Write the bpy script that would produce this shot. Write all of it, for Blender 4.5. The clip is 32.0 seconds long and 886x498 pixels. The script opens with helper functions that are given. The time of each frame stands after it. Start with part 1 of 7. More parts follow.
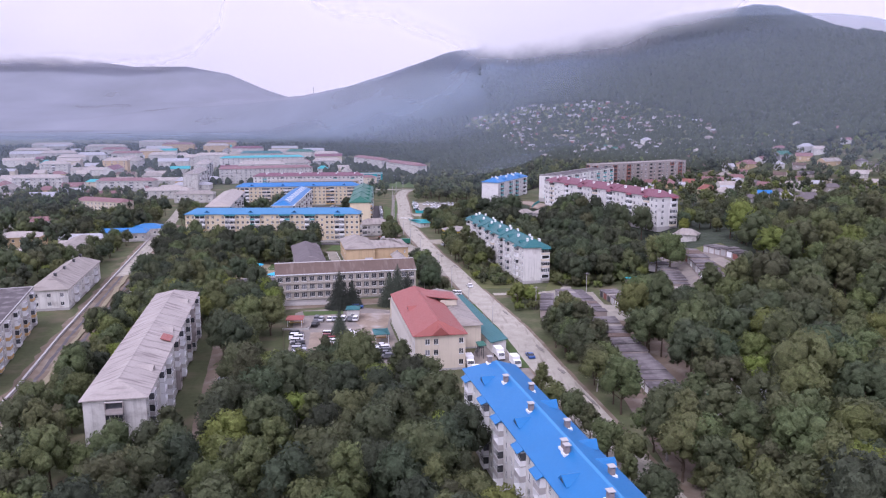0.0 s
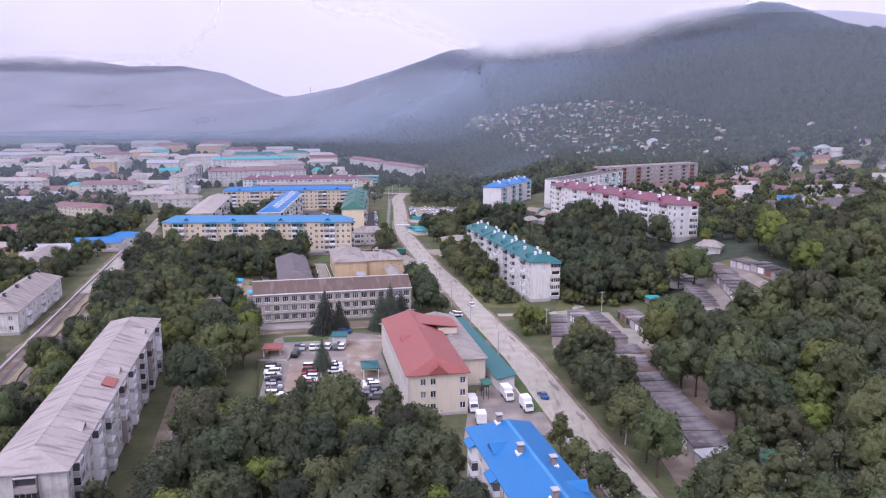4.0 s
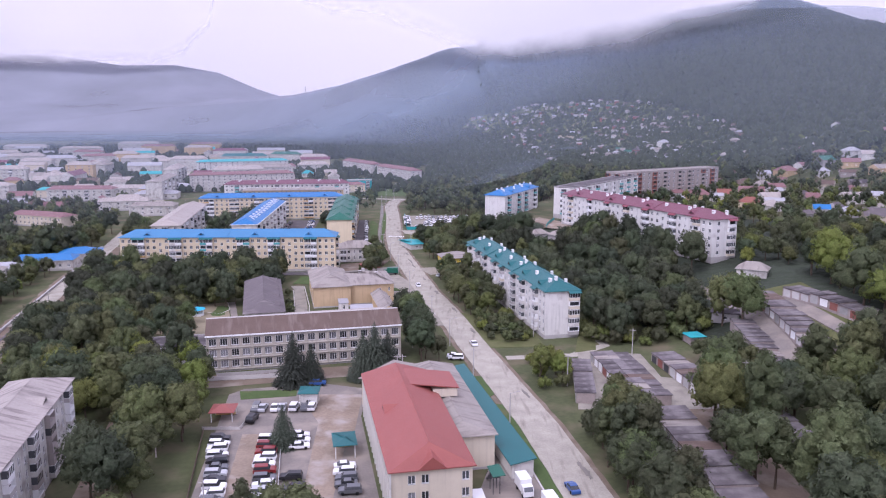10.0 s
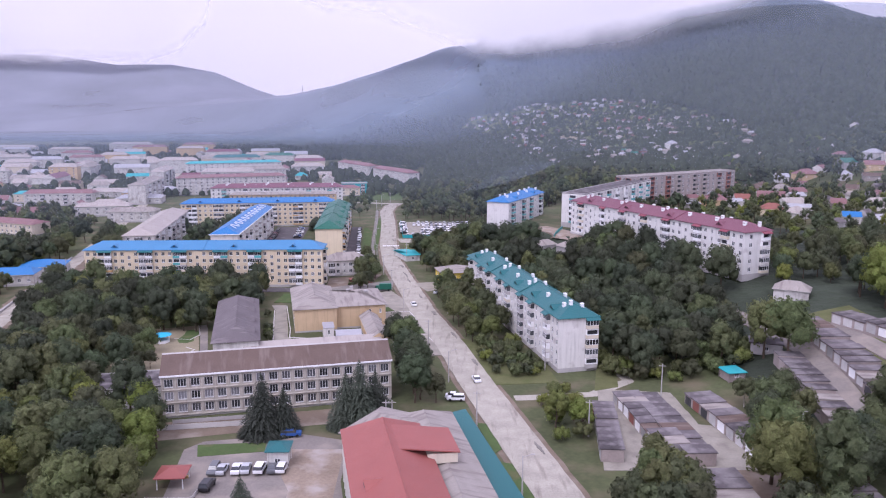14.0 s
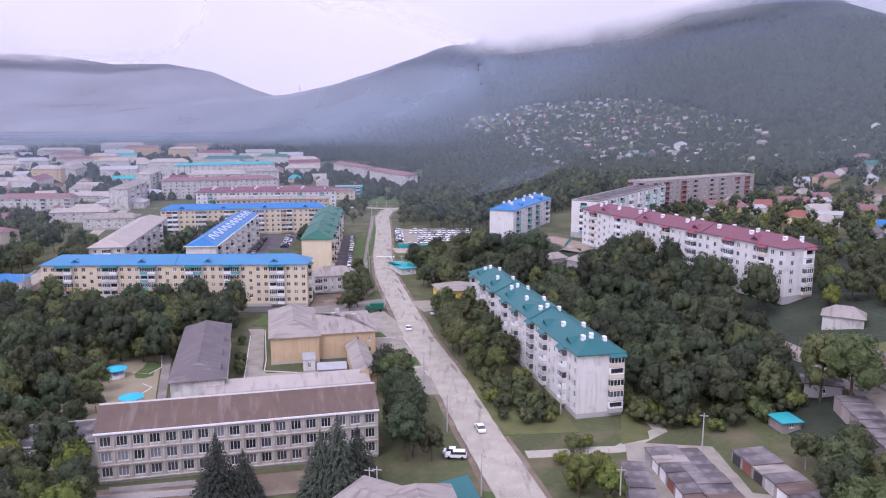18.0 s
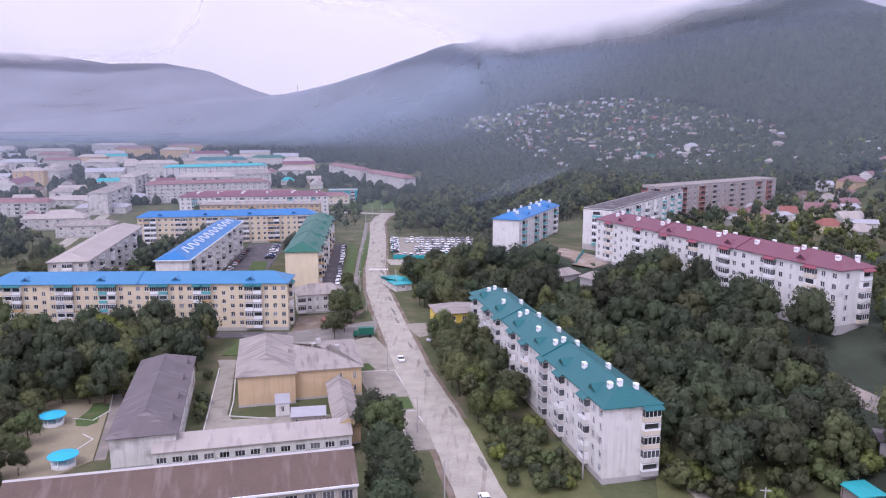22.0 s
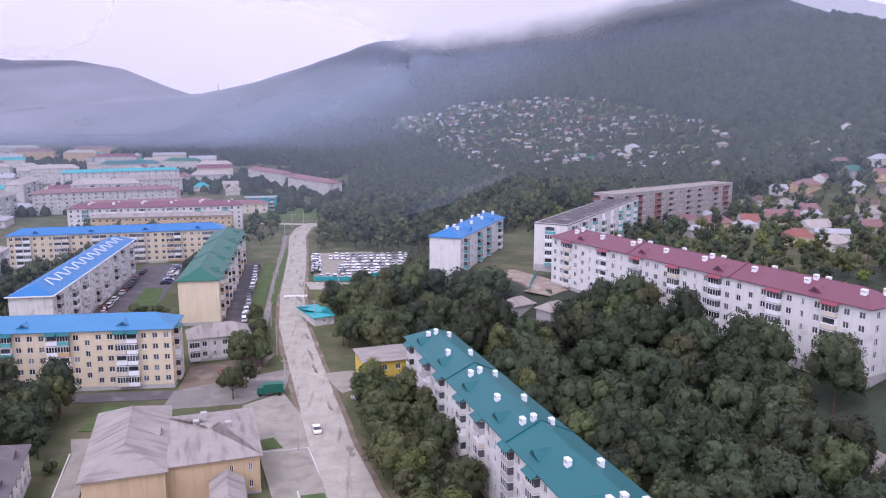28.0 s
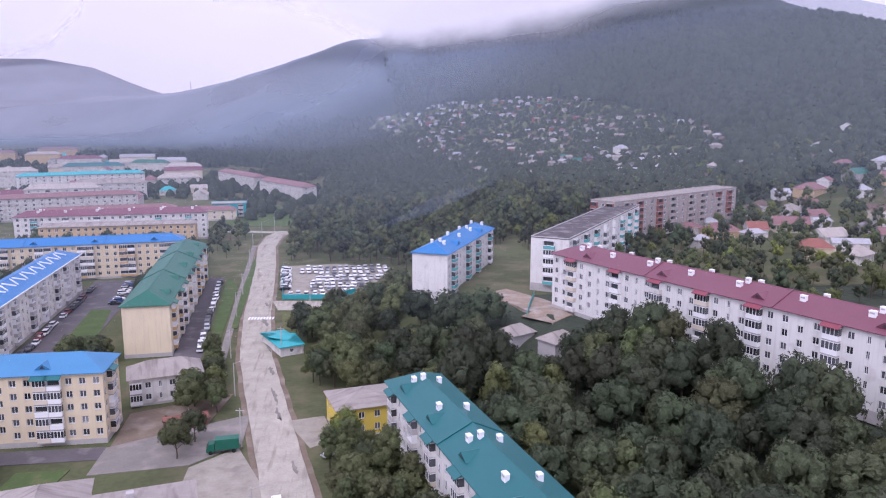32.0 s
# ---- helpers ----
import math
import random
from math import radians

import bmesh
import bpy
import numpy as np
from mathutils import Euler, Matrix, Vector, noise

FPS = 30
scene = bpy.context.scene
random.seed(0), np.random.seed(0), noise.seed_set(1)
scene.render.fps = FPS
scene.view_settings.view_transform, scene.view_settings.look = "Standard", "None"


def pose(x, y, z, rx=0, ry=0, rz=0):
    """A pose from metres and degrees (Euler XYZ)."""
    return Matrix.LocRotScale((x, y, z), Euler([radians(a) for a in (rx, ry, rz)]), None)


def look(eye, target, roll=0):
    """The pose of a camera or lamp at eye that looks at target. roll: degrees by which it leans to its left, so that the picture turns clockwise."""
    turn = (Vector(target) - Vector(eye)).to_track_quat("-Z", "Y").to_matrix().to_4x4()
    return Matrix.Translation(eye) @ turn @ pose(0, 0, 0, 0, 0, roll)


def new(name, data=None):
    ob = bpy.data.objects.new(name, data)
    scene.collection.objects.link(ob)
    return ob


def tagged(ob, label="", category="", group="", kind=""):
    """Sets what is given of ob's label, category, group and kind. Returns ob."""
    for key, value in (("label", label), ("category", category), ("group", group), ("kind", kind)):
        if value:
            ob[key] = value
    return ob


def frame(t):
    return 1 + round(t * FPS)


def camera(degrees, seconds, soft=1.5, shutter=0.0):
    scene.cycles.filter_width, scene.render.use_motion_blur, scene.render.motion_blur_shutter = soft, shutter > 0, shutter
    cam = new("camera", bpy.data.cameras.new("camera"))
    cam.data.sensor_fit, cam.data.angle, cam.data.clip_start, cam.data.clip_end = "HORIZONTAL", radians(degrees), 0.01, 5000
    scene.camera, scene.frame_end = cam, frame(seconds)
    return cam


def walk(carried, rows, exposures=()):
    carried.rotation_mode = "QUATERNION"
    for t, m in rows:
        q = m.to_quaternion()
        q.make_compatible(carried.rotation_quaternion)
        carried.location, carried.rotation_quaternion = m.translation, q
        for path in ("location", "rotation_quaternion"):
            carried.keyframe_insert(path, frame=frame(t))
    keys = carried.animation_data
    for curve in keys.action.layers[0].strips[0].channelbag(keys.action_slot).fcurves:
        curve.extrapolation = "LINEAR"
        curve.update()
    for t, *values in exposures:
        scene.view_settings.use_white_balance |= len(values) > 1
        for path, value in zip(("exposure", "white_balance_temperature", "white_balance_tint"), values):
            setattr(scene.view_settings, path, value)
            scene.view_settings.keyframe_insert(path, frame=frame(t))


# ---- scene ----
# ---------------------------------------------------------------- camera
cam = camera(60.93, 32.0, soft=1.15)
PATH = [
    (0.0, pose(0.00, 0.00, 70.56, 79.81, 0.00, 0.00)),
    (4.0, pose(0.12, 31.96, 70.47, 79.81, 0.00, -0.09)),
    (8.0, pose(0.40, 63.99, 70.37, 79.81, 0.00, -0.19)),
    (12.0, pose(0.84, 96.05, 70.24, 79.81, 0.00, -0.29)),
    (16.0, pose(1.42, 128.10, 70.08, 79.81, 0.00, -0.32)),
    (20.0, pose(2.16, 160.09, 69.91, 79.81, 0.00, -0.34)),
    (24.0, pose(3.06, 192.00, 69.71, 79.81, 0.00, -0.34)),
    (25.0, pose(3.31, 199.95, 69.66, 79.81, 0.00, -0.34)),
    (25.5, pose(3.44, 203.93, 69.63, 79.81, 0.00, -0.45)),
    (26.0, pose(3.57, 207.90, 69.60, 79.81, 0.00, -1.74)),
    (26.5, pose(3.70, 211.87, 69.58, 79.81, 0.00, -4.62)),
    (27.0, pose(3.83, 215.84, 69.55, 79.81, 0.00, -5.45)),
    (27.6, pose(4.00, 220.60, 69.51, 79.81, 0.00, -5.62)),
    (28.5, pose(4.25, 227.73, 69.46, 79.81, 0.00, -5.65)),
    (30.0, pose(4.69, 239.59, 69.37, 79.81, 0.00, -5.80)),
    (31.0, pose(5.00, 247.48, 69.31, 79.81, 0.00, -5.94)),
    (31.5, pose(5.16, 251.42, 69.28, 79.81, 0.00, -6.00)),
    (32.0, pose(5.31, 255.36, 69.25, 79.81, 0.00, -7.32)),
]
walk(cam, PATH, exposures=[(0.0, 0.04, 5780, 26), (32.0, 0.04, 5780, 26)])

# ---------------------------------------------------------------- light: overcast morning
world = bpy.data.worlds.new("overcast_sky")
scene.world = world
world.use_nodes = True
wn, wl = world.node_tree.nodes, world.node_tree.links
wn.clear()
w_out = wn.new("ShaderNodeOutputWorld")
w_bg = wn.new("ShaderNodeBackground")
w_sky = wn.new("ShaderNodeTexSky")
w_sky.sky_type, w_sky.sun_disc = "NISHITA", False
w_sky.sun_elevation, w_sky.sun_rotation = radians(48), radians(-150)
w_sky.air_density, w_sky.dust_density = 1.0, 6.0
w_hsv = wn.new("ShaderNodeHueSaturation")
w_hsv.inputs["Saturation"].default_value = 0.25
w_scale = wn.new("ShaderNodeVectorMath")
w_scale.operation = "SCALE"
w_scale.inputs["Scale"].default_value = 0.10
w_tc = wn.new("ShaderNodeTexCoord")
w_noise = wn.new("ShaderNodeTexNoise")
w_noise.inputs["Scale"].default_value, w_noise.inputs["Detail"].default_value = 2.6, 5.0
w_map = wn.new("ShaderNodeMapping")
w_map.inputs["Scale"].default_value = (1.0, 1.0, 3.5)
w_ramp = wn.new("ShaderNodeValToRGB")
w_ramp.color_ramp.elements[0].position, w_ramp.color_ramp.elements[0].color = 0.36, (0.62, 0.58, 0.70, 1)
w_ramp.color_ramp.elements[1].position, w_ramp.color_ramp.elements[1].color = 0.62, (0.86, 0.83, 0.92, 1)
w_mix = wn.new("ShaderNodeMix")
w_mix.data_type, w_mix.inputs["Factor"].default_value = "RGBA", 0.88
wl.new(w_sky.outputs["Color"], w_hsv.inputs["Color"])
wl.new(w_hsv.outputs["Color"], w_scale.inputs[0])
wl.new(w_tc.outputs["Generated"], w_map.inputs["Vector"])
wl.new(w_map.outputs["Vector"], w_noise.inputs["Vector"])
wl.new(w_noise.outputs["Fac"], w_ramp.inputs["Fac"])
wl.new(w_scale.outputs["Vector"], w_mix.inputs["A"])
wl.new(w_ramp.outputs["Color"], w_mix.inputs["B"])
wl.new(w_mix.outputs["Result"], w_bg.inputs["Color"])
w_bg.inputs["Strength"].default_value = 1.78
wl.new(w_bg.outputs["Background"], w_out.inputs["Surface"])

sun = new("sun", bpy.data.lights.new("sun", "SUN"))
sun.data.energy, sun.data.angle, sun.data.color = 1.5, radians(25), (1.0, 0.96, 0.93)
sun.matrix_world = look((-60, -90, 150), (0, 0, 0))

# ---------------------------------------------------------------- materials
MATS = {}


def mat(name, color, rough=0.8, vary=0.25, scale=0.6, fine=6.0, bump=0.15, metal=0.0, stripes=None, streak=0.0, dirt=None,
        dirt_amount=0.0, island=0.0, each=0.0, spec=0.3, relief=0.06, along=None):
    """A procedural surface: tone at two scales, optional ribs (axis, pitch), streaks down the wall, dirt blotches."""
    if name in MATS:
        return MATS[name]
    m = bpy.data.materials.new(name)
    m.use_nodes = True
    n, l = m.node_tree.nodes, m.node_tree.links
    b = n["Principled BSDF"]
    b.inputs["Roughness"].default_value, b.inputs["Metallic"].default_value = rough, metal
    b.inputs["Specular IOR Level"].default_value = spec
    tc = n.new("ShaderNodeTexCoord")

    def noise_tex(s, detail, stretch=None):
        t = n.new("ShaderNodeTexNoise")
        t.inputs["Scale"].default_value, t.inputs["Detail"].default_value = s, detail
        if stretch:
            mp = n.new("ShaderNodeMapping")
            mp.inputs["Scale"].default_value = stretch
            l.new(tc.outputs["Object"], mp.inputs["Vector"])
            l.new(mp.outputs["Vector"], t.inputs["Vector"])
        else:
            l.new(tc.outputs["Object"], t.inputs["Vector"])
        return t.outputs["Fac"]

    def math_node(op, a, c, clamp=False):
        t = n.new("ShaderNodeMath")
        t.operation, t.use_clamp = op, clamp
        for i, v in enumerate((a, c)):
            if isinstance(v, (int, float)):
                t.inputs[i].default_value = v
            else:
                l.new(v, t.inputs[i])
        return t.outputs[0]

    big, small = noise_tex(scale, 4.0), noise_tex(fine, 6.0)
    tone = math_node("ADD", math_node("MULTIPLY", math_node("SUBTRACT", big, 0.5), vary * 2.4), math_node("MULTIPLY", math_node("SUBTRACT", small, 0.5), vary * 1.6))
    if island:
        geo = n.new("ShaderNodeNewGeometry")
        tone = math_node("ADD", tone, math_node("MULTIPLY", math_node("SUBTRACT", geo.outputs["Random Per Island"], 0.5), island))
    if each:
        info = n.new("ShaderNodeObjectInfo")
        tone = math_node("ADD", tone, math_node("MULTIPLY", math_node("SUBTRACT", info.outputs["Random"], 0.5), each))
    if streak:
        s = noise_tex(1.0, 4.0, (1.6, 1.6, 0.10))
        tone = math_node("SUBTRACT", tone, math_node("MULTIPLY", math_node("SUBTRACT", s, 0.5, True), streak * 4))
    factor = math_node("ADD", tone, 1.0)
    mul = n.new("ShaderNodeVectorMath")
    mul.operation = "SCALE"
    mul.inputs[0].default_value = color
    l.new(factor, mul.inputs["Scale"])
    col = mul.outputs["Vector"]
    if dirt:
        mx = n.new("ShaderNodeMix")
        mx.data_type = "RGBA"
        d = noise_tex(1.0, 7.0, along) if along else noise_tex(scale * 0.7 + 0.05, 7.0)
        f = math_node("MULTIPLY", math_node("SUBTRACT", d, 0.62 - dirt_amount * 0.3), 5.0, True)
        l.new(math_node("MULTIPLY", f, 0.85), mx.inputs["Factor"])
        l.new(col, mx.inputs["A"])
        mx.inputs["B"].default_value = (*dirt, 1)
        col = mx.outputs["Result"]
    l.new(col, b.inputs["Base Color"])
    height = small
    if stripes:
        axis, pitch = stripes
        sep = n.new("ShaderNodeSeparateXYZ")
        l.new(tc.outputs["Object"], sep.inputs[0])
        saw = math_node("FRACT", math_node("DIVIDE", sep.outputs[axis], pitch), 0.0)
        rib = math_node("LESS_THAN", saw, 0.16)
        height = math_node("ADD", math_node("MULTIPLY", small, 0.3), rib)
    if bump:
        bp = n.new("ShaderNodeBump")
        bp.inputs["Strength"].default_value, bp.inputs["Distance"].default_value = bump, relief
        l.new(height, bp.inputs["Height"])
        l.new(bp.outputs["Normal"], b.inputs["Normal"])
    MATS[name] = m
    return m


def leaf_mat(name, color, hue=0.03, translucent=0.25, gaps=0.0):
    """Foliage: tone by leaf spray, hue and brightness by tree, a little light through the leaf. gaps: open sky between the leaves of a spray."""
    m = bpy.data.materials.new(name)
    m.use_nodes = True
    n, l = m.node_tree.nodes, m.node_tree.links
    b = n["Principled BSDF"]
    b.inputs["Roughness"].default_value, b.inputs["Specular IOR Level"].default_value = 0.65, 0.15

    def calc(op, a, c, d=0.0):
        t = n.new("ShaderNodeMath")
        t.operation = op
        for k, v in enumerate((a, c, d)):
            if isinstance(v, (int, float)):
                t.inputs[k].default_value = v
            else:
                l.new(v, t.inputs[k])
        return t.outputs[0]

    def spread(src, f0, f1, t0, t1):
        t = n.new("ShaderNodeMapRange")
        for key, v in (("From Min", f0), ("From Max", f1), ("To Min", t0), ("To Max", t1)):
            t.inputs[key].default_value = v
        l.new(src, t.inputs["Value"])
        return t.outputs["Result"]

    geo, info, hsv, own = n.new("ShaderNodeNewGeometry"), n.new("ShaderNodeObjectInfo"), n.new("ShaderNodeHueSaturation"), n.new("ShaderNodeAttribute")
    own.attribute_name = "tree_tone"
    hsv.inputs["Color"].default_value = (*color, 1)
    each = calc("FRACT", calc("ADD", own.outputs["Fac"], info.outputs["Random"]), 0.0)
    other = calc("FRACT", calc("MULTIPLY", each, 7.31), 0.0)
    patch, spray = n.new("ShaderNodeTexNoise"), n.new("ShaderNodeTexNoise")
    patch.inputs["Scale"].default_value, patch.inputs["Detail"].default_value = 0.45, 3.0
    spray.inputs["Scale"].default_value, spray.inputs["Detail"].default_value = 2.2, 4.0
    l.new(geo.outputs["Position"], patch.inputs["Vector"])
    l.new(geo.outputs["Position"], spray.inputs["Vector"])
    l.new(calc("ADD", spread(each, 0, 1, 0.5 - hue, 0.5 + hue), spread(patch.outputs["Fac"], 0.3, 0.7, -hue * 0.4, hue * 0.4)), hsv.inputs["Hue"])
    l.new(spread(other, 0, 1, 0.82, 1.12), hsv.inputs["Saturation"])
    tone = calc("MULTIPLY", spread(other, 0, 1, 0.72, 1.32), spread(geo.outputs["Random Per Island"], 0, 1, 0.86, 1.14))
    tone = calc("MULTIPLY", tone, spread(patch.outputs["Fac"], 0.3, 0.7, 0.86, 1.14))
    l.new(calc("MULTIPLY", tone, spread(spray.outputs["Fac"], 0.35, 0.65, 0.76, 1.24)), hsv.inputs["Value"])
    bp = n.new("ShaderNodeBump")
    bp.inputs["Strength"].default_value, bp.inputs["Distance"].default_value = 0.8, 0.5
    l.new(spray.outputs["Fac"], bp.inputs["Height"])
    l.new(bp.outputs["Normal"], b.inputs["Normal"])
    l.new(hsv.outputs["Color"], b.inputs["Base Color"])
    tr, add = n.new("ShaderNodeBsdfTranslucent"), n.new("ShaderNodeMixShader")
    l.new(hsv.outputs["Color"], tr.inputs["Color"])
    add.inputs["Fac"].default_value = translucent
    l.new(b.outputs["BSDF"], add.inputs[1])
    l.new(tr.outputs["BSDF"], add.inputs[2])
    if gaps:
        leaf, clear, cut = n.new("ShaderNodeTexNoise"), n.new("ShaderNodeBsdfTransparent"), n.new("ShaderNodeMixShader")
        leaf.inputs["Scale"].default_value, leaf.inputs["Detail"].default_value = 3.6, 2.0
        l.new(geo.outputs["Position"], leaf.inputs["Vector"])
        l.new(calc("LESS_THAN", leaf.outputs["Fac"], gaps), cut.inputs["Fac"])
        l.new(add.outputs["Shader"], cut.inputs[1])
        l.new(clear.outputs["BSDF"], cut.inputs[2])
        l.new(cut.outputs["Shader"], n["Material Output"].inputs["Surface"])
    else:
        l.new(add.outputs["Shader"], n["Material Output"].inputs["Surface"])
    return m


WHITE_WALL = mat("whitewashed_wall", (0.66, 0.643, 0.61), 0.85, 0.10, 0.35, 4.0, 0.1, streak=0.22, dirt=(0.36, 0.33, 0.31), dirt_amount=0.28)
PINK_WALL = mat("clean_white_wall", (0.67, 0.657, 0.63), 0.85, 0.07, 0.3, 4.0, 0.1, streak=0.16, dirt=(0.42, 0.39, 0.38), dirt_amount=0.18)
YELLOW_WALL = mat("pale_yellow_wall", (0.64, 0.545, 0.385), 0.85, 0.07, 0.3, 4.0, 0.1, streak=0.10)
CREAM_WALL = mat("cream_wall", (0.70, 0.60, 0.43), 0.85, 0.08, 0.3, 4.0, 0.1, streak=0.12)
PANEL_WALL = mat("worn_panel_wall", (0.56, 0.543, 0.51), 0.9, 0.16, 0.4, 4.0, 0.15, streak=0.3, dirt=(0.28, 0.25, 0.23), dirt_amount=0.4)
GREY_WALL = mat("dim_brown_panel_wall", (0.36, 0.32, 0.30), 0.9, 0.16, 0.4, 4.0, 0.15, streak=0.3)
TAN_WALL = mat("tan_render_wall", (0.56, 0.42, 0.26), 0.88, 0.10, 0.4, 4.0, 0.1, streak=0.15)
BEIGE_WALL = mat("beige_render_wall", (0.62, 0.55, 0.44), 0.88, 0.08, 0.4, 4.0, 0.1, streak=0.12)
BRIGHT_YELLOW = mat("bright_yellow_wall", (0.62, 0.47, 0.09), 0.8, 0.10, 0.5, 4.0, 0.1)
BRICK_RED = mat("dull_red_brick", (0.25, 0.105, 0.085), 0.9, 0.2, 0.5, 5.0, 0.15)
BLUE_ROOF = mat("blue_metal_roof", (0.014, 0.155, 0.39), 0.42, 0.08, 0.25, 2.0, 0.5, stripes=(0, 0.55), spec=0.4)
FLUE = mat("sooty_pale_brick", (0.24, 0.20, 0.19), 0.9, 0.3, 1.0, 6.0, 0.2)
BLUE_RIDGE = mat("pale_blue_ridge_sheet", (0.055, 0.24, 0.50), 0.45, 0.08, 0.4, 3.0, 0.1)
SKY_ROOF = mat("faded_blue_metal_roof", (0.055, 0.20, 0.37), 0.5, 0.10, 0.2, 2.0, 0.5, stripes=(0, 0.55), spec=0.4)
TEAL_ROOF = mat("teal_metal_roof", (0.012, 0.115, 0.12), 0.45, 0.08, 0.25, 2.0, 0.5, stripes=(0, 0.55), spec=0.4)
GREEN_ROOF = mat("green_metal_roof", (0.012, 0.115, 0.075), 0.45, 0.08, 0.25, 2.0, 0.5, stripes=(0, 0.55), spec=0.4)
PINK_ROOF = mat("cherry_metal_roof", (0.165, 0.058, 0.082), 0.5, 0.08, 0.25, 2.0, 0.5, stripes=(0, 0.55), spec=0.4)
RED_ROOF = mat("red_tile_metal_roof", (0.29, 0.088, 0.074), 0.5, 0.10, 0.3, 3.0, 0.5, stripes=(0, 0.4), spec=0.4)
ROSE_ROOF = mat("faded_rose_roof", (0.22, 0.118, 0.118), 0.6, 0.12, 0.25, 2.0, 0.4, stripes=(0, 0.55))
SLATE_ROOF = mat("weathered_slate_roof", (0.30, 0.272, 0.245), 0.9, 0.2, 0.25, 3.0, 0.4, stripes=(0, 0.35), dirt=(0.185, 0.155, 0.145), dirt_amount=0.42, along=(0.8, 0.13, 0.13))
PALE_SLATE = mat("pale_slate_roof", (0.38, 0.343, 0.312), 0.9, 0.14, 0.2, 3.0, 0.4, stripes=(0, 0.35), dirt=(0.27, 0.24, 0.23), dirt_amount=0.3, along=(0.8, 0.13, 0.13))
BROWN_SLATE = mat("rust_brown_slate_roof", (0.128, 0.092, 0.076), 0.92, 0.22, 0.22, 3.0, 0.4, stripes=(0, 0.35), dirt=(0.19, 0.15, 0.13), dirt_amount=0.36, along=(0.8, 0.13, 0.13))
BLOCK_SLATE = mat("streaked_old_slate_roof", (0.36, 0.325, 0.30), 0.92, 0.2, 0.12, 2.0, 0.4, stripes=(0, 0.35), dirt=(0.17, 0.145, 0.14), dirt_amount=0.42, along=(0.8, 0.13, 0.13))
PURPLE_SLATE = mat("purple_grey_slate_roof", (0.140, 0.122, 0.126), 0.9, 0.18, 0.25, 3.0, 0.4, stripes=(0, 0.35), dirt=(0.24, 0.215, 0.21), dirt_amount=0.2, along=(0.8, 0.13, 0.13))
FELT_ROOF = mat("patched_roofing_felt", (0.105, 0.092, 0.095), 0.92, 0.35, 0.3, 2.5, 0.3, dirt=(0.24, 0.22, 0.22), dirt_amount=0.4, each=0.7)
TIN_ROOF = mat("bare_tin_roof", (0.40, 0.40, 0.42), 0.45, 0.15, 0.5, 3.0, 0.4, 0.3, stripes=(0, 0.4))
TURQUOISE = mat("turquoise_metal", (0.03, 0.34, 0.36), 0.45, 0.08, 0.4, 3.0, 0.3, stripes=(0, 0.3))
WHITE_TRIM = mat("white_paint", (0.78, 0.78, 0.78), 0.6, 0.05, 0.8, 6.0, 0.05)
GREY_TRIM = mat("grey_concrete", (0.42, 0.40, 0.39), 0.9, 0.15, 0.5, 5.0, 0.2)
DARK_TRIM = mat("dark_metal", (0.06, 0.06, 0.065), 0.5, 0.1, 0.8, 6.0, 0.05)
MAROON_TRIM = mat("maroon_awning", (0.21, 0.05, 0.068), 0.5, 0.08, 0.6, 4.0, 0.2)
TEAL_TRIM = mat("teal_panel", (0.10, 0.38, 0.38), 0.6, 0.1, 0.6, 4.0, 0.1)
TAN_TRIM = mat("tan_panel", (0.55, 0.36, 0.16), 0.6, 0.1, 0.6, 4.0, 0.1)
GLASS = mat("dark_window_glass", (0.062, 0.066, 0.074), 0.12, 0.3, 0.3, 2.0, 0.0, each=1.2, spec=0.6)
CURTAIN_GLASS = mat("curtained_window_glass", (0.16, 0.16, 0.17), 0.2, 0.3, 0.3, 2.0, 0.0, each=1.4, spec=0.6)
BARK = mat("bark", (0.10, 0.075, 0.055), 0.95, 0.3, 1.5, 8.0, 0.5)
BIRCH = mat("pale_bark", (0.42, 0.39, 0.36), 0.9, 0.4, 1.5, 8.0, 0.3)
ASPHALT = mat("dusty_broken_asphalt", (0.36, 0.335, 0.28), 0.95, 0.28, 0.25, 2.6, 0.3, dirt=(0.17, 0.145, 0.12), dirt_amount=0.22, along=(0.75, 0.08, 1.0))
PATH_ASPHALT = mat("grey_path_asphalt", (0.20, 0.186, 0.165), 0.95, 0.2, 0.2, 2.0, 0.3, dirt=(0.30, 0.265, 0.24), dirt_amount=0.38)
PALE_CONCRETE = mat("pale_worn_concrete", (0.29, 0.268, 0.222), 0.95, 0.2, 0.3, 2.4, 0.3, dirt=(0.20, 0.18, 0.155), dirt_amount=0.4)
DARK_ASPHALT = mat("dark_yard_asphalt", (0.11, 0.10, 0.105), 0.95, 0.2, 0.2, 2.0, 0.3, dirt=(0.22, 0.20, 0.20), dirt_amount=0.25)
EARTH = mat("bare_brown_earth", (0.17, 0.132, 0.098), 0.97, 0.3, 0.15, 2.0, 0.4, dirt=(0.28, 0.24, 0.195), dirt_amount=0.4)
CAR_PARK = mat("patchy_car_park", (0.215, 0.192, 0.172), 0.95, 0.3, 0.12, 2.0, 0.3, dirt=(0.33, 0.285, 0.24), dirt_amount=0.5)
DUSTY_EARTH = mat("dusty_brown_rubble", (0.27, 0.215, 0.165), 0.97, 0.3, 0.2, 1.6, 0.5, dirt=(0.40, 0.36, 0.33), dirt_amount=0.42)
SCHOOL_WALL = mat("stained_beige_wall", (0.47, 0.435, 0.38), 0.9, 0.16, 0.4, 4.0, 0.15, streak=0.35, dirt=(0.30, 0.25, 0.21), dirt_amount=0.34)
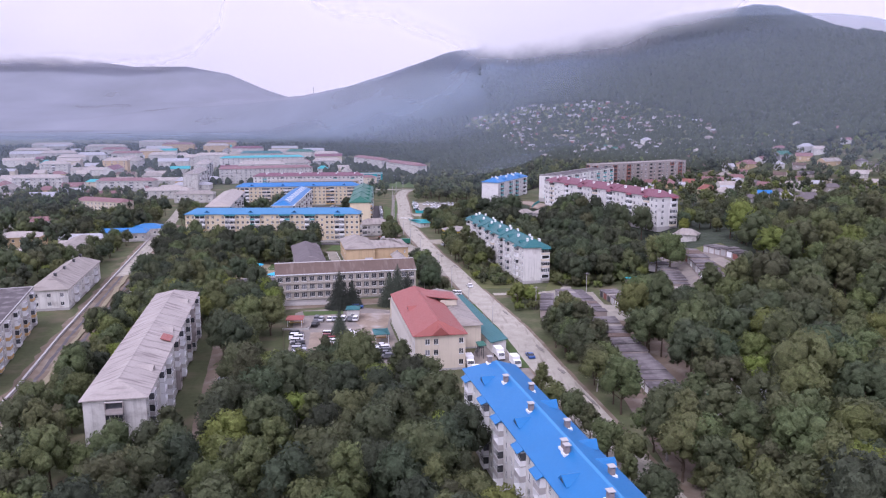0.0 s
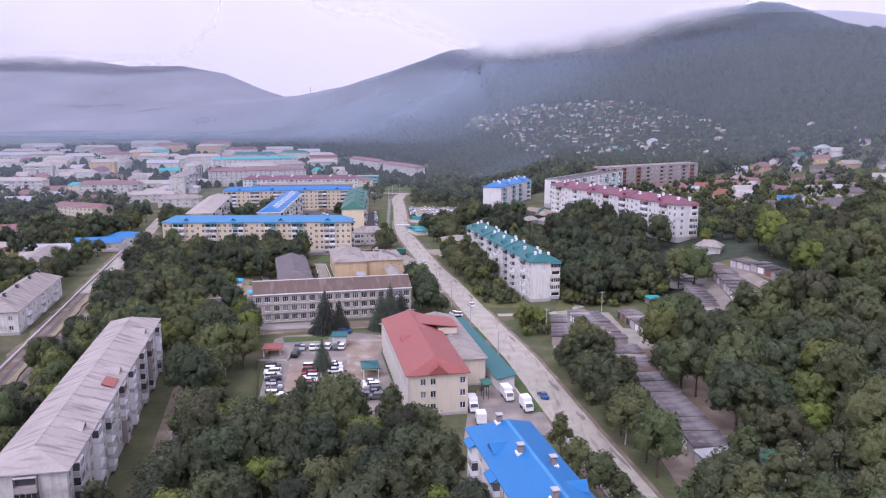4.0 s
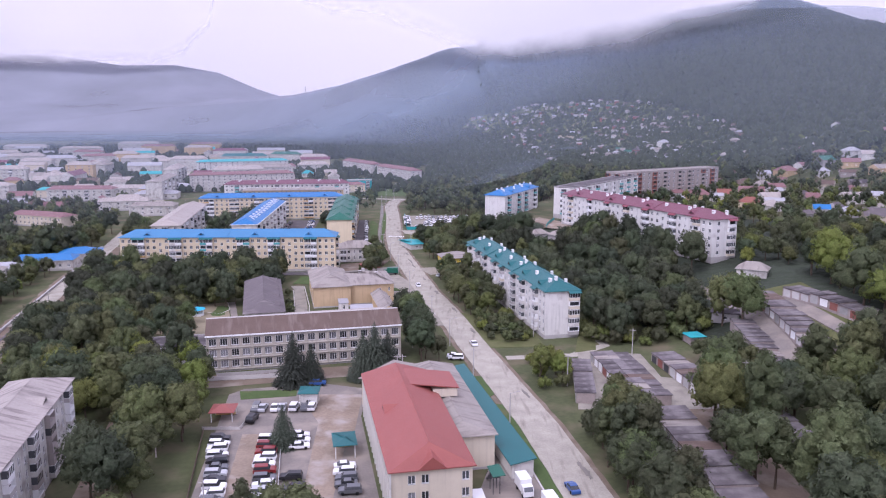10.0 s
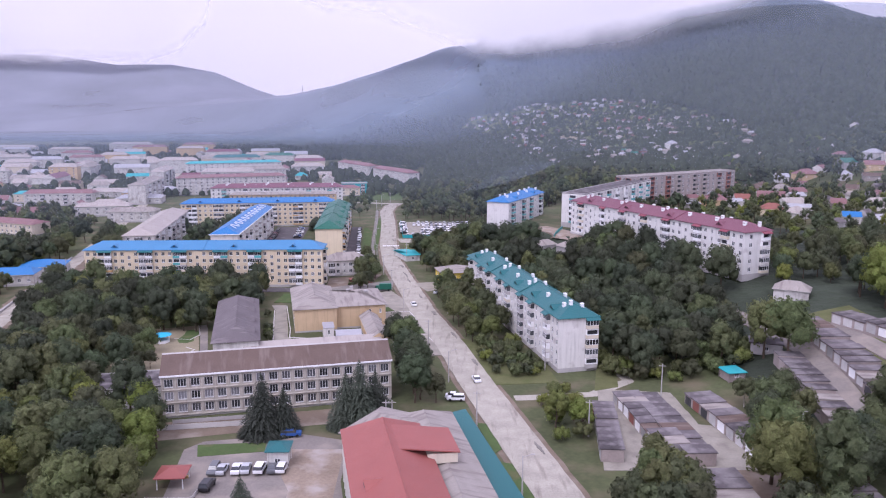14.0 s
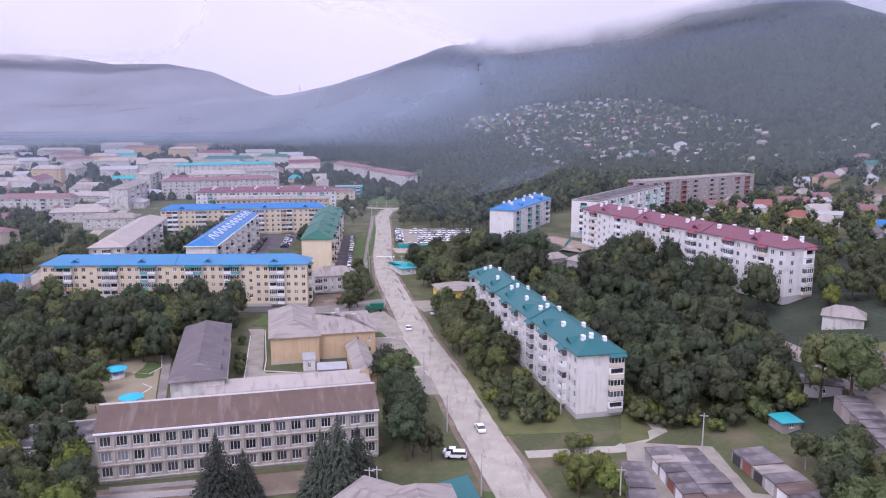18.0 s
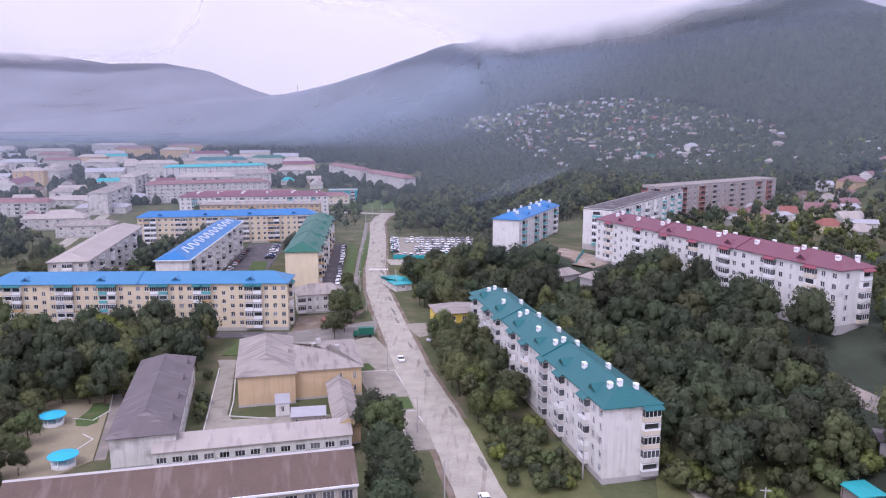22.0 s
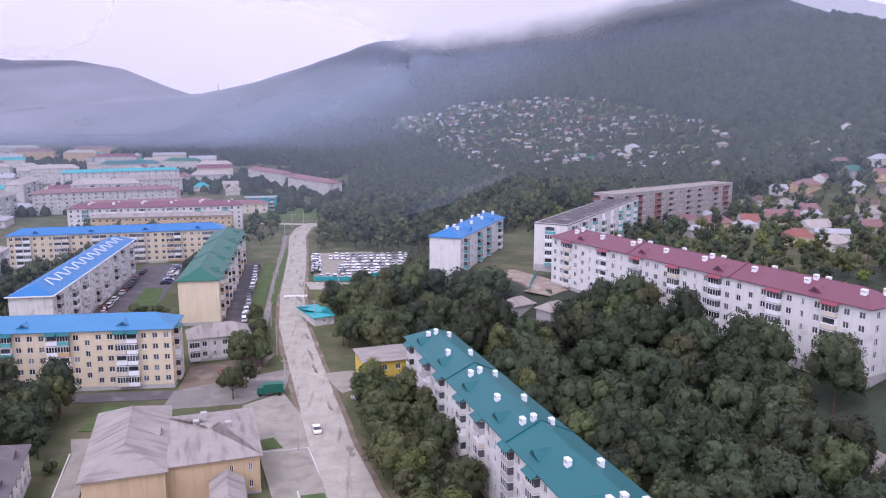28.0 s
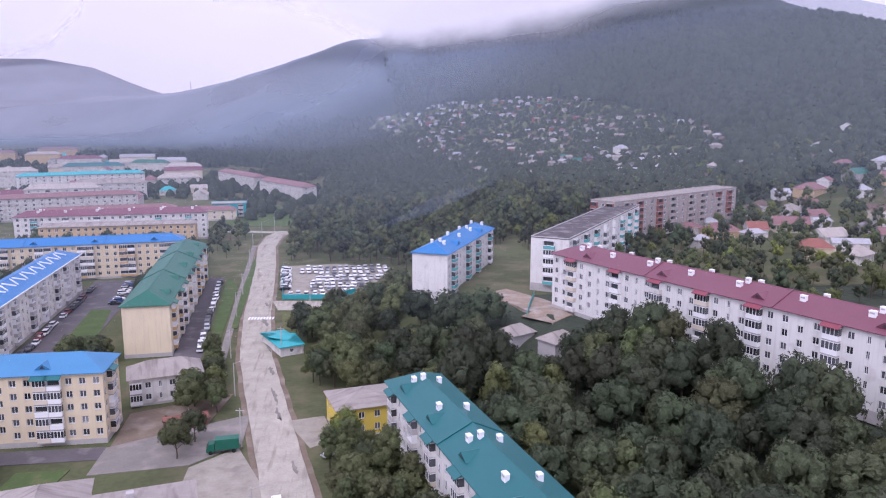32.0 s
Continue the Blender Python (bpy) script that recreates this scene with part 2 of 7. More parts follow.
SAND = mat("pale_sand", (0.26, 0.225, 0.15), 0.97, 0.2, 0.2, 2.0, 0.3)
LAWN = mat("mown_grass", (0.070, 0.108, 0.035), 0.95, 0.25, 0.25, 3.0, 0.4, dirt=(0.16, 0.13, 0.07), dirt_amount=0.2)
DRY_GRASS = mat("rough_yellowed_grass", (0.112, 0.118, 0.048), 0.95, 0.3, 0.25, 3.0, 0.4, dirt=(0.08, 0.10, 0.03), dirt_amount=0.4)
KERB = mat("pale_kerb_concrete", (0.55, 0.53, 0.51), 0.9, 0.15, 0.6, 5.0, 0.2)
TYRE = mat("tyre_rubber", (0.02, 0.02, 0.02), 0.9, 0.1, 2.0, 9.0, 0.0)
GARAGE_DOOR = mat("garage_door_steel", (0.42, 0.41, 0.40), 0.6, 0.2, 0.6, 4.0, 0.1, each=0.9)
GARAGE_WALL = mat("garage_brick_wall", (0.34, 0.29, 0.27), 0.9, 0.25, 0.6, 4.0, 0.2, each=0.5)
GREENS = {"broad": ((0.136, 0.155, 0.076), 0.026), "bright": ((0.185, 0.214, 0.070), 0.016), "deep": ((0.094, 0.114, 0.068), 0.026)}
LEAF, LEAF_BRIGHT, LEAF_DARK = (leaf_mat(f"{k}_green_leaves", c, h, 0.42) for k, (c, h) in GREENS.items())
SPRAYS = {leaf.name: leaf_mat(f"{k}_green_sprays", c, h, 0.42, 0.47) for leaf, (k, (c, h)) in zip((LEAF, LEAF_BRIGHT, LEAF_DARK), GREENS.items())}
NEEDLES = leaf_mat("spruce_needles", (0.062, 0.074, 0.056), 0.015, 0.2, 0.46)


# ---------------------------------------------------------------- mesh helpers
class Form:
    """Collects faces of one mesh: boxes, quads, prisms and lathes, each with a material slot."""

    def __init__(self):
        self.v, self.f, self.m = [], [], []

    def face(self, pts, slot=0):
        k = len(self.v)
        self.v.extend(pts)
        self.f.append(tuple(range(k, k + len(pts))))
        self.m.append(slot)

    def box(self, x0, y0, z0, x1, y1, z1, slot=0):
        k = len(self.v)
        self.v += [(x0, y0, z0), (x1, y0, z0), (x1, y1, z0), (x0, y1, z0), (x0, y0, z1), (x1, y0, z1), (x1, y1, z1), (x0, y1, z1)]
        for q in ((0, 3, 2, 1), (4, 5, 6, 7), (0, 1, 5, 4), (1, 2, 6, 5), (2, 3, 7, 6), (3, 0, 4, 7)):
            self.f.append(tuple(k + i for i in q))
            self.m.append(slot)

    def solid(self, low, high, slot=0):
        """A solid between two polygons with the same number of corners."""
        k, n = len(self.v), len(low)
        self.v += list(low) + list(high)
        self.f.append(tuple(k + i for i in reversed(range(n))))
        self.f.append(tuple(k + n + i for i in range(n)))
        self.m += [slot, slot]
        for i in range(n):
            j = (i + 1) % n
            self.f.append((k + i, k + j, k + n + j, k + n + i))
            self.m.append(slot)

    def lathe(self, rings, n=10, cx=0.0, cy=0.0, slot=0):
        """rings: (radius, z) from the bottom up."""
        k = len(self.v)
        for r, z in rings:
            for i in range(n):
                a = 2 * math.pi * i / n
                self.v.append((cx + r * math.cos(a), cy + r * math.sin(a), z))
        for j in range(len(rings) - 1):
            for i in range(n):
                i2 = (i + 1) % n
                self.f.append((k + j * n + i, k + j * n + i2, k + (j + 1) * n + i2, k + (j + 1) * n + i))
                self.m.append(slot)
        self.f.append(tuple(k + i for i in reversed(range(n))))
        self.f.append(tuple(k + (len(rings) - 1) * n + i for i in range(n)))
        self.m += [slot, slot]

    def relief(self, xs, zs, cell, y=0.0):
        """A panel facing -y, cut into cells; cell(i, j) gives the depth behind y and the slot."""
        nx, nz = len(xs) - 1, len(zs) - 1
        d = [[cell(i, j) for j in range(nz)] for i in range(nx)]
        for i in range(nx):
            for j in range(nz):
                q, s = d[i][j]
                self.face([(xs[i], y + q, zs[j]), (xs[i + 1], y + q, zs[j]), (xs[i + 1], y + q, zs[j + 1]), (xs[i], y + q, zs[j + 1])], s)
                if i + 1 < nx and d[i + 1][j][0] != q:
                    r, s2 = d[i + 1][j]
                    self.face([(xs[i + 1], y + q, zs[j]), (xs[i + 1], y + r, zs[j]), (xs[i + 1], y + r, zs[j + 1]), (xs[i + 1], y + q, zs[j + 1])], s if q < r else s2)
                if j + 1 < nz and d[i][j + 1][0] != q:
                    r, s2 = d[i][j + 1]
                    self.face([(xs[i], y + q, zs[j + 1]), (xs[i + 1], y + q, zs[j + 1]), (xs[i + 1], y + r, zs[j + 1]), (xs[i], y + r, zs[j + 1])], s if q < r else s2)

    def mesh(self, name, *mats):
        seen, order, verts = {}, [], []
        for p in self.v:
            key = (round(p[0], 3), round(p[1], 3), round(p[2], 3))
            if key not in seen:
                seen[key] = len(verts)
                verts.append(p)
            order.append(seen[key])
        faces, slots = [], []
        for f, s in zip(self.f, self.m):
            g = tuple(dict.fromkeys(order[i] for i in f))
            if len(g) > 2:
                faces.append(g)
                slots.append(s)
        me = bpy.data.meshes.new(name)
        me.from_pydata(verts, [], faces)
        for mt in mats:
            me.materials.append(mt)
        if len(mats) > 1:
            me.polygons.foreach_set("material_index", slots)
        me.update()
        return me


def part(name, me, parent, label="", at=None):
    """One mesh object under a thing or a part, at a local pose."""
    ob = new(name, me)
    ob.parent = parent
    if at is not None:
        ob.matrix_basis = at
    if label:
        ob["label"] = label
    return ob


def thing(name, m, label, category, group="", kind=""):
    ob = new(name)
    ob.matrix_basis = m
    return tagged(ob, label, category, group, kind)


LIFTS = [0]


def sheet(name, poly, z, material, label, kind="structure", thick=0.06):
    """A flat patch of ground cover with a real edge; each lies a little over the last."""
    LIFTS[0] += 1
    thick += 0.004 * LIFTS[0]
    fm = Form()
    fm.solid([(x, y, z - 0.4) for x, y in poly], [(x, y, z + thick) for x, y in poly])
    return tagged(new(name, fm.mesh(name, material)), label, "ground", kind=kind)


# ---------------------------------------------------------------- terrain
RIDGES = [  # crest lines: x, y, height, reach
    [(-402, 2388, 128, 900), (-150, 2150, 165, 950), (51, 1900, 222, 1050), (275, 1700, 232, 1080), (468, 1500, 258, 1080), (540, 1345, 254, 1040), (590, 1290, 216, 850), (655, 1245, 172, 800), (740, 1235, 128, 760), (1000, 1000, 120, 760), (1400, 800, 150, 760)],
    [(-402, 2388, 128, 900), (-560, 2500, 118, 800), (-700, 2650, 120, 800)],
    [(-2600, 2500, 300, 900), (-2100, 2800, 280, 900), (-1450, 3000, 285, 850), (-1200, 3000, 250, 850), (-1020, 3000, 254, 850), (-860, 3000, 226, 800), (-690, 3000, 150, 700), (-500, 3000, 112, 700)],
]
FOOT = [(0, 150), (200, 120), (240, 84), (280, 60), (330, 58), (360, 54), (400, 44), (440, 22), (480, 2), (520, 4), (560, 30), (640, 60), (800, 60)]


def crest_points():
    pts = []
    for line in RIDGES:
        for (x0, y0, h0, w0), (x1, y1, h1, w1) in zip(line, line[1:]):
            n = max(2, int(math.hypot(x1 - x0, y1 - y0) / 40))
            pts += [[x0 + (x1 - x0) * i / n, y0 + (y1 - y0) * i / n, h0 + (h1 - h0) * i / n, w0 + (w1 - w0) * i / n] for i in range(n + 1)]
    return np.array(pts)


CREST = crest_points()


EDGE = [(0, 400), (400, 120), (560, 70), (640, 30), (716, 6), (850, 0), (1000, -10), (1100, -40), (1300, -120), (1450, -210), (1700, -380), (1900, -510), (2050, -850), (2200, -1700), (2300, -4000)]


def height(xs, ys):
    """Height of the ground at arrays of places: crests, the wooded bank east of the street, the level valley floor."""
    xs, ys = np.asarray(xs, float), np.asarray(ys, float)
    out = np.zeros(xs.shape)
    for x, y, h, w in CREST:
        d = np.sqrt((np.hypot(xs - x, ys - y) / w) ** 2 + 0.0036) - 0.06
        out = np.maximum(out, h * (0.84 * np.clip(1 - d, 0, 1) ** 1.25 + 0.16 * np.exp(-d * 10)))
    edge = np.interp(ys, [e[0] for e in EDGE], [e[1] for e in EDGE])
    rise = np.clip((xs - edge) / 500.0, 0, 1)
    out = out * rise * rise * (3 - 2 * rise)
    foot = np.interp(ys, [f[0] for f in FOOT], [f[1] for f in FOOT])
    t = np.clip((xs - foot) / np.interp(ys, [330, 420], [75.0, 42.0]), 0, 1)
    local = 15.5 * t * t * (3 - 2 * t) * np.clip((ys - 180) / 120, 0, 1)
    far = np.clip((ys - 700) / 200, 0, 1)
    gully = 1 + 0.03 * far * np.clip(1 - out / 160, 0, 1) * np.sin(xs * 0.011 + ys * 0.006) * np.sin(ys * 0.009 - xs * 0.004)
    return np.maximum(local * (1 - far), out * gully) + 0.2 * np.minimum(local * (1 - far), out)


def z_at(x, y):
    return float(height(np.array([x]), np.array([y]))[0])


VILLAGE = [(36, 1372), (55, 1395), (115, 1350), (149, 1316), (191, 1237), (239, 1145), (281, 1017), (296, 912), (290, 809), (272, 733), (212, 765), (160, 829), (114, 908), (110, 1060), (66, 1300)]


def inside(poly, x, y):
    hit = False
    for (x0, y0), (x1, y1) in zip(poly, poly[1:] + poly[:1]):
        if (y0 > y) != (y1 > y) and x < (x1 - x0) * (y - y0) / (y1 - y0) + x0:
            hit = not hit
    return hit


GRID_X = np.unique(np.concatenate([np.arange(-4200, -1600, 120), np.arange(-1600, -400, 40), np.arange(-400, 500, 9), np.arange(500, 1500, 30), np.arange(1500, 4300, 120)]))
GRID_Y = np.unique(np.concatenate([np.arange(-1500, -60, 120), np.arange(-60, 700, 9), np.arange(700, 1800, 22), np.arange(1800, 5000, 45)]))


def build_ground():
    gx, gy = np.meshgrid(GRID_X, GRID_Y)
    gz = height(gx, gy)
    nx, ny = len(GRID_X), len(GRID_Y)
    verts = np.stack([gx.ravel(), gy.ravel(), gz.ravel()], 1)
    i, j = np.meshgrid(np.arange(nx - 1), np.arange(ny - 1))
    k = (j * nx + i).ravel()
    faces = np.stack([k, k + 1, k + 1 + nx, k + nx], 1)
    me = bpy.data.meshes.new("ground")
    me.from_pydata(verts.tolist(), [], faces.tolist())
    me.polygons.foreach_set("use_smooth", [True] * len(faces))
    me.materials.append(mat("grass_and_earth", (0.078, 0.090, 0.040), 0.97, 0.4, 0.06, 0.8, 0.6, dirt=(0.15, 0.125, 0.08), dirt_amount=0.45))
    me.materials.append(mat("forest_floor", (0.036, 0.046, 0.030), 0.97, 0.8, 0.012, 0.11, 0.9, relief=4.0))
    centre = verts[faces].mean(1)
    wild = (centre[:, 2] > 1.5) & ((centre[:, 1] > 640) | (centre[:, 1] < 470))
    bare = (centre[:, 0] > 93) & (centre[:, 0] < 121) & (centre[:, 1] > 268) & (centre[:, 1] < 326)
    tilled = np.array([inside(VILLAGE, a, b) for a, b in centre[:, :2]])
    me.materials.append(DRY_GRASS)
    me.materials.append(mat("village_gardens", (0.105, 0.125, 0.052), 0.97, 0.45, 0.05, 0.3, 0.5, dirt=(0.17, 0.15, 0.095), dirt_amount=0.36))
    me.polygons.foreach_set("material_index", np.where(bare, 2, np.where(tilled, 3, wild.astype(int))).astype(np.int32))
    tagged(new("ground", me), "grassy valley ground rising into wooded hills", "ground", kind="structure")


build_ground()

# ---------------------------------------------------------------- streets
MAIN_ROAD = [(64, -40), (52, 55), (40, 134), (29, 204), (23.3, 242), (16.5, 275), (10.5, 304), (4.7, 335), (-4.6, 375), (-11.0, 410), (-16.5, 440), (-21.8, 470), (-26.5, 516), (-28.5, 548), (-32, 600), (-37, 655), (-36, 688), (-31, 708)]
LEFT_ROAD = [(-70, 20), (-88, 100), (-106, 186), (-118, 232), (-140, 325), (-175, 478), (-215, 644), (-262, 830), (-330, 1100)]


def ribbon(line, half, z, thick=0.06, wobble=0.0, seed=3):
    """A strip of paving along a line, with slightly uneven edges."""
    rnd = random.Random(seed)
    pts = []
    for (x0, y0), (x1, y1) in zip(line, line[1:]):
        n = max(1, int(math.hypot(x1 - x0, y1 - y0) / 4))
        pts += [(x0 + (x1 - x0) * i / n, y0 + (y1 - y0) * i / n) for i in range(n)]
    pts.append(line[-1])
    fm, left, right = Form(), [], []
    for i, (x, y) in enumerate(pts):
        ax, ay = pts[max(0, i - 2)]
        bx, by = pts[min(len(pts) - 1, i + 2)]
        d = math.hypot(bx - ax, by - ay)
        nx, ny = -(by - ay) / d, (bx - ax) / d
        hl, hr = half + rnd.uniform(-wobble, wobble), half + rnd.uniform(-wobble, wobble)
        left.append((x + nx * hl, y + ny * hl))
        right.append((x - nx * hr, y - ny * hr))
    for i in range(len(pts) - 1):
        a, b, c, d = left[i], right[i], right[i + 1], left[i + 1]
        fm.face([(*a, z + thick), (*b, z + thick), (*c, z + thick), (*d, z + thick)])
        fm.face([(*a, z - 0.3), (*a, z + thick), (*d, z + thick), (*d, z - 0.3)])
        fm.face([(*b, z + thick), (*b, z - 0.3), (*c, z - 0.3), (*c, z + thick)])
    return fm


def shift(line, off):
    out = []
    for i, (x, y) in enumerate(line):
        ax, ay = line[max(0, i - 1)]
        bx, by = line[min(len(line) - 1, i + 1)]
        d = math.hypot(bx - ax, by - ay)
        out.append((x + (by - ay) / d * off, y - (bx - ax) / d * off))
    return out


tagged(new("road_verge", ribbon(MAIN_ROAD, 5.9, 0.0, 0.013, 0.2).mesh("road_verge", EARTH)), "bare brown earth shoulders of the main street", "ground", kind="structure")
tagged(new("road", ribbon(MAIN_ROAD, 4.6, 0.0, 0.25, 0.12).mesh("road", ASPHALT)), "dusty pale broken asphalt street", "road", kind="structure")
tagged(new("road_2", ribbon(LEFT_ROAD[:6], 7.0, 0.0, 0.05, 0.9, 5).mesh("road_2", EARTH)), "dug-up brown earth track", "road", kind="structure")
tagged(new("road_3", ribbon(shift(LEFT_ROAD[4:], -1.0), 3.4, 0.0, 0.07, 0.3, 6).mesh("road_3", ASPHALT)), "pale dusty side street", "road", kind="structure")

# keep-out rectangles for planting: centre x, y, half length, half width, heading in degrees
TAKEN = []


def taken(x, y, margin):
    for cx, cy, hl, hw, c, s in TAKEN:
        dx, dy = x - cx, y - cy
        if abs(dx * c + dy * s) < hl + margin and abs(-dx * s + dy * c) < hw + margin:
            return True
    for line, half in ((MAIN_ROAD, 5.6), (LEFT_ROAD, 7.5)):
        for (x0, y0), (x1, y1) in zip(line, line[1:]):
            dx, dy = x1 - x0, y1 - y0
            t = max(0, min(1, ((x - x0) * dx + (y - y0) * dy) / (dx * dx + dy * dy)))
            if math.hypot(x - x0 - t * dx, y - y0 - t * dy) < half + margin:
                return True
    return False


def keep_free(x, y, length, width, heading):
    c, s = math.cos(radians(heading)), math.sin(radians(heading))
    TAKEN.append((x + c * length / 2 - s * width / 2, y + s * length / 2 + c * width / 2, length / 2, width / 2, c, s))

# ---------------------------------------------------------------- building kit
WINDOWS, BALCONIES = {}, {}


def window_mesh(w, h, glass=0):
    key = (round(w, 2), round(h, 2), glass)
    if key not in WINDOWS:
        fm, t = Form(), 0.09
        xs = [-w / 2, -w / 2 + t, -0.045, 0.045, w / 2 - t, w / 2]
        if w > 1.6:
            xs = [-w / 2, -w / 2 + t, -w / 6 - 0.04, -w / 6 + 0.04, w / 6 - 0.04, w / 6 + 0.04, w / 2 - t, w / 2]
        zs = [-0.07, 0.0, t, h - t, h]
        fm.relief(xs, zs, lambda i, j: (-0.2, 1) if j == 0 else (0.06, 0) if i % 2 and j == 2 else (0.0, 1))
        WINDOWS[key] = fm.mesh("window", CURTAIN_GLASS if glass else GLASS, WHITE_TRIM)
    return WINDOWS[key]


def balcony_mesh(w, style, panel):
    """A loggia box facing -y: slab, parapet, rail, and a glazed or an open upper half."""
    key = (round(w, 2), style, panel.name)
    if key not in BALCONIES:
        fm, d, n, h = Form(), 1.05, 4, 2.55
        xs = [-w / 2]
        for i in range(n):
            a, b = -w / 2 + w * i / n, -w / 2 + w * (i + 1) / n
            xs += [a + 0.05, b - 0.05]
        xs.append(w / 2)
        zs = [-0.14, 0.0, 0.92, 0.99, 2.4, h]
        deep = 0.06 if style == "glazed" else 0.85

        def cell(i, j):
            if j == 3 and (i % 2 or (style != "glazed" and 0 < i < len(xs) - 2)):
                return (deep, 1)
            return (0.0, (3, 0, 2, 2, 2)[j]) if j != 1 else (0.03, 0)

        fm.relief(xs, zs, cell, -d)
        for j, (za, zb) in enumerate(zip(zs, zs[1:])):
            slot = (3, 0, 2, 1 if style == "glazed" else 2, 2)[j]
            y0 = -d + (0.03 if j == 1 else 0.0)
            fm.face([(-w / 2, 0, za), (-w / 2, y0, za), (-w / 2, y0, zb), (-w / 2, 0, zb)], slot)
            fm.face([(w / 2, y0, za), (w / 2, 0, za), (w / 2, 0, zb), (w / 2, y0, zb)], slot)
        fm.face([(-w / 2, -d, h), (w / 2, -d, h), (w / 2, 0, h), (-w / 2, 0, h)], 3)
        fm.face([(-w / 2, 0, -0.14), (w / 2, 0, -0.14), (w / 2, -d, -0.14), (-w / 2, -d, -0.14)], 3)
        BALCONIES[key] = fm.mesh("balcony", panel, GLASS, panel if panel in (GREY_WALL, BRICK_RED) else WHITE_TRIM, GREY_TRIM)
    return BALCONIES[key]


def awning_mesh(w, material):
    key = (round(w, 2), "awning", material.name)
    if key not in BALCONIES:
        fm = Form()
        a, d, h = w / 2 + 0.35, 1.75, 0.85
        fm.solid([(-a, -d, -0.12), (a, -d, -0.12), (a, 0, h - 0.12), (-a, 0, h - 0.12)], [(-a, -d, 0), (a, -d, 0), (a, 0, h), (-a, 0, h)])
        BALCONIES[key] = fm.mesh("awning", material)
    return BALCONIES[key]


def stack_mesh(w=0.9, d=0.7, h=1.3, material=None):
    key = ("stack", w, d, h, material.name)
    if key not in BALCONIES:
        fm = Form()
        fm.box(-w / 2, -d / 2, -0.9, w / 2, d / 2, h, 0)
        fm.solid([(-w / 2 - 0.06, -d / 2 - 0.06, h), (w / 2 + 0.06, -d / 2 - 0.06, h), (w / 2 + 0.06, d / 2 + 0.06, h), (-w / 2 - 0.06, d / 2 + 0.06, h)],
                 [(-w / 2, -d / 2, h + 0.14), (w / 2, -d / 2, h + 0.14), (w / 2, d / 2, h + 0.14), (-w / 2, d / 2, h + 0.14)], 0)
        fm.box(-w / 2 + 0.15, -d / 2 - 0.01, h - 0.5, w / 2 - 0.15, d / 2 + 0.01, h - 0.2, 1)
        BALCONIES[key] = fm.mesh("chimney", material, GREY_TRIM)
    return BALCONIES[key]


def dormer_mesh(material):
    key = ("dormer", material.name)
    if key not in BALCONIES:
        fm = Form()
        fm.solid([(-1.7, -1.5, -0.55), (1.7, -1.5, -0.55), (1.3, 2.6, 0.2), (-1.3, 2.6, 0.2)], [(-0.06, -1.75, 0.72), (0.06, -1.75, 0.72), (0.06, 2.6, 0.78), (-0.06, 2.6, 0.78)], 0)
        fm.solid([(-0.55, -1.62, -0.3), (0.55, -1.62, -0.3), (0.55, -1.2, -0.3), (-0.55, -1.2, -0.3)], [(-0.1, -1.78, 0.3), (0.1, -1.78, 0.3), (0.1, -1.2, 0.3), (-0.1, -1.2, 0.3)], 1)
        BALCONIES[key] = fm.mesh("dormer", material, DARK_TRIM)
    return BALCONIES[key]


def flue_mesh():
    """A squat masonry flue on a white sheet collar, with a slab on short legs."""
    if "flue" not in BALCONIES:
        fm = Form()
        fm.box(-0.75, -0.7, -0.5, 0.75, 0.7, 0.12, 1)
        fm.box(-0.45, -0.42, 0.12, 0.45, 0.42, 1.15, 0)
        for sx in (-0.38, 0.38):
            for sy in (-0.35, 0.35):
                fm.box(sx - 0.06, sy - 0.06, 1.15, sx + 0.06, sy + 0.06, 1.42, 0)
        fm.box(-0.62, -0.58, 1.42, 0.62, 0.58, 1.54, 2)
        BALCONIES["flue"] = fm.mesh("chimney", FLUE, WHITE_TRIM, GREY_TRIM)
    return BALCONIES["flue"]


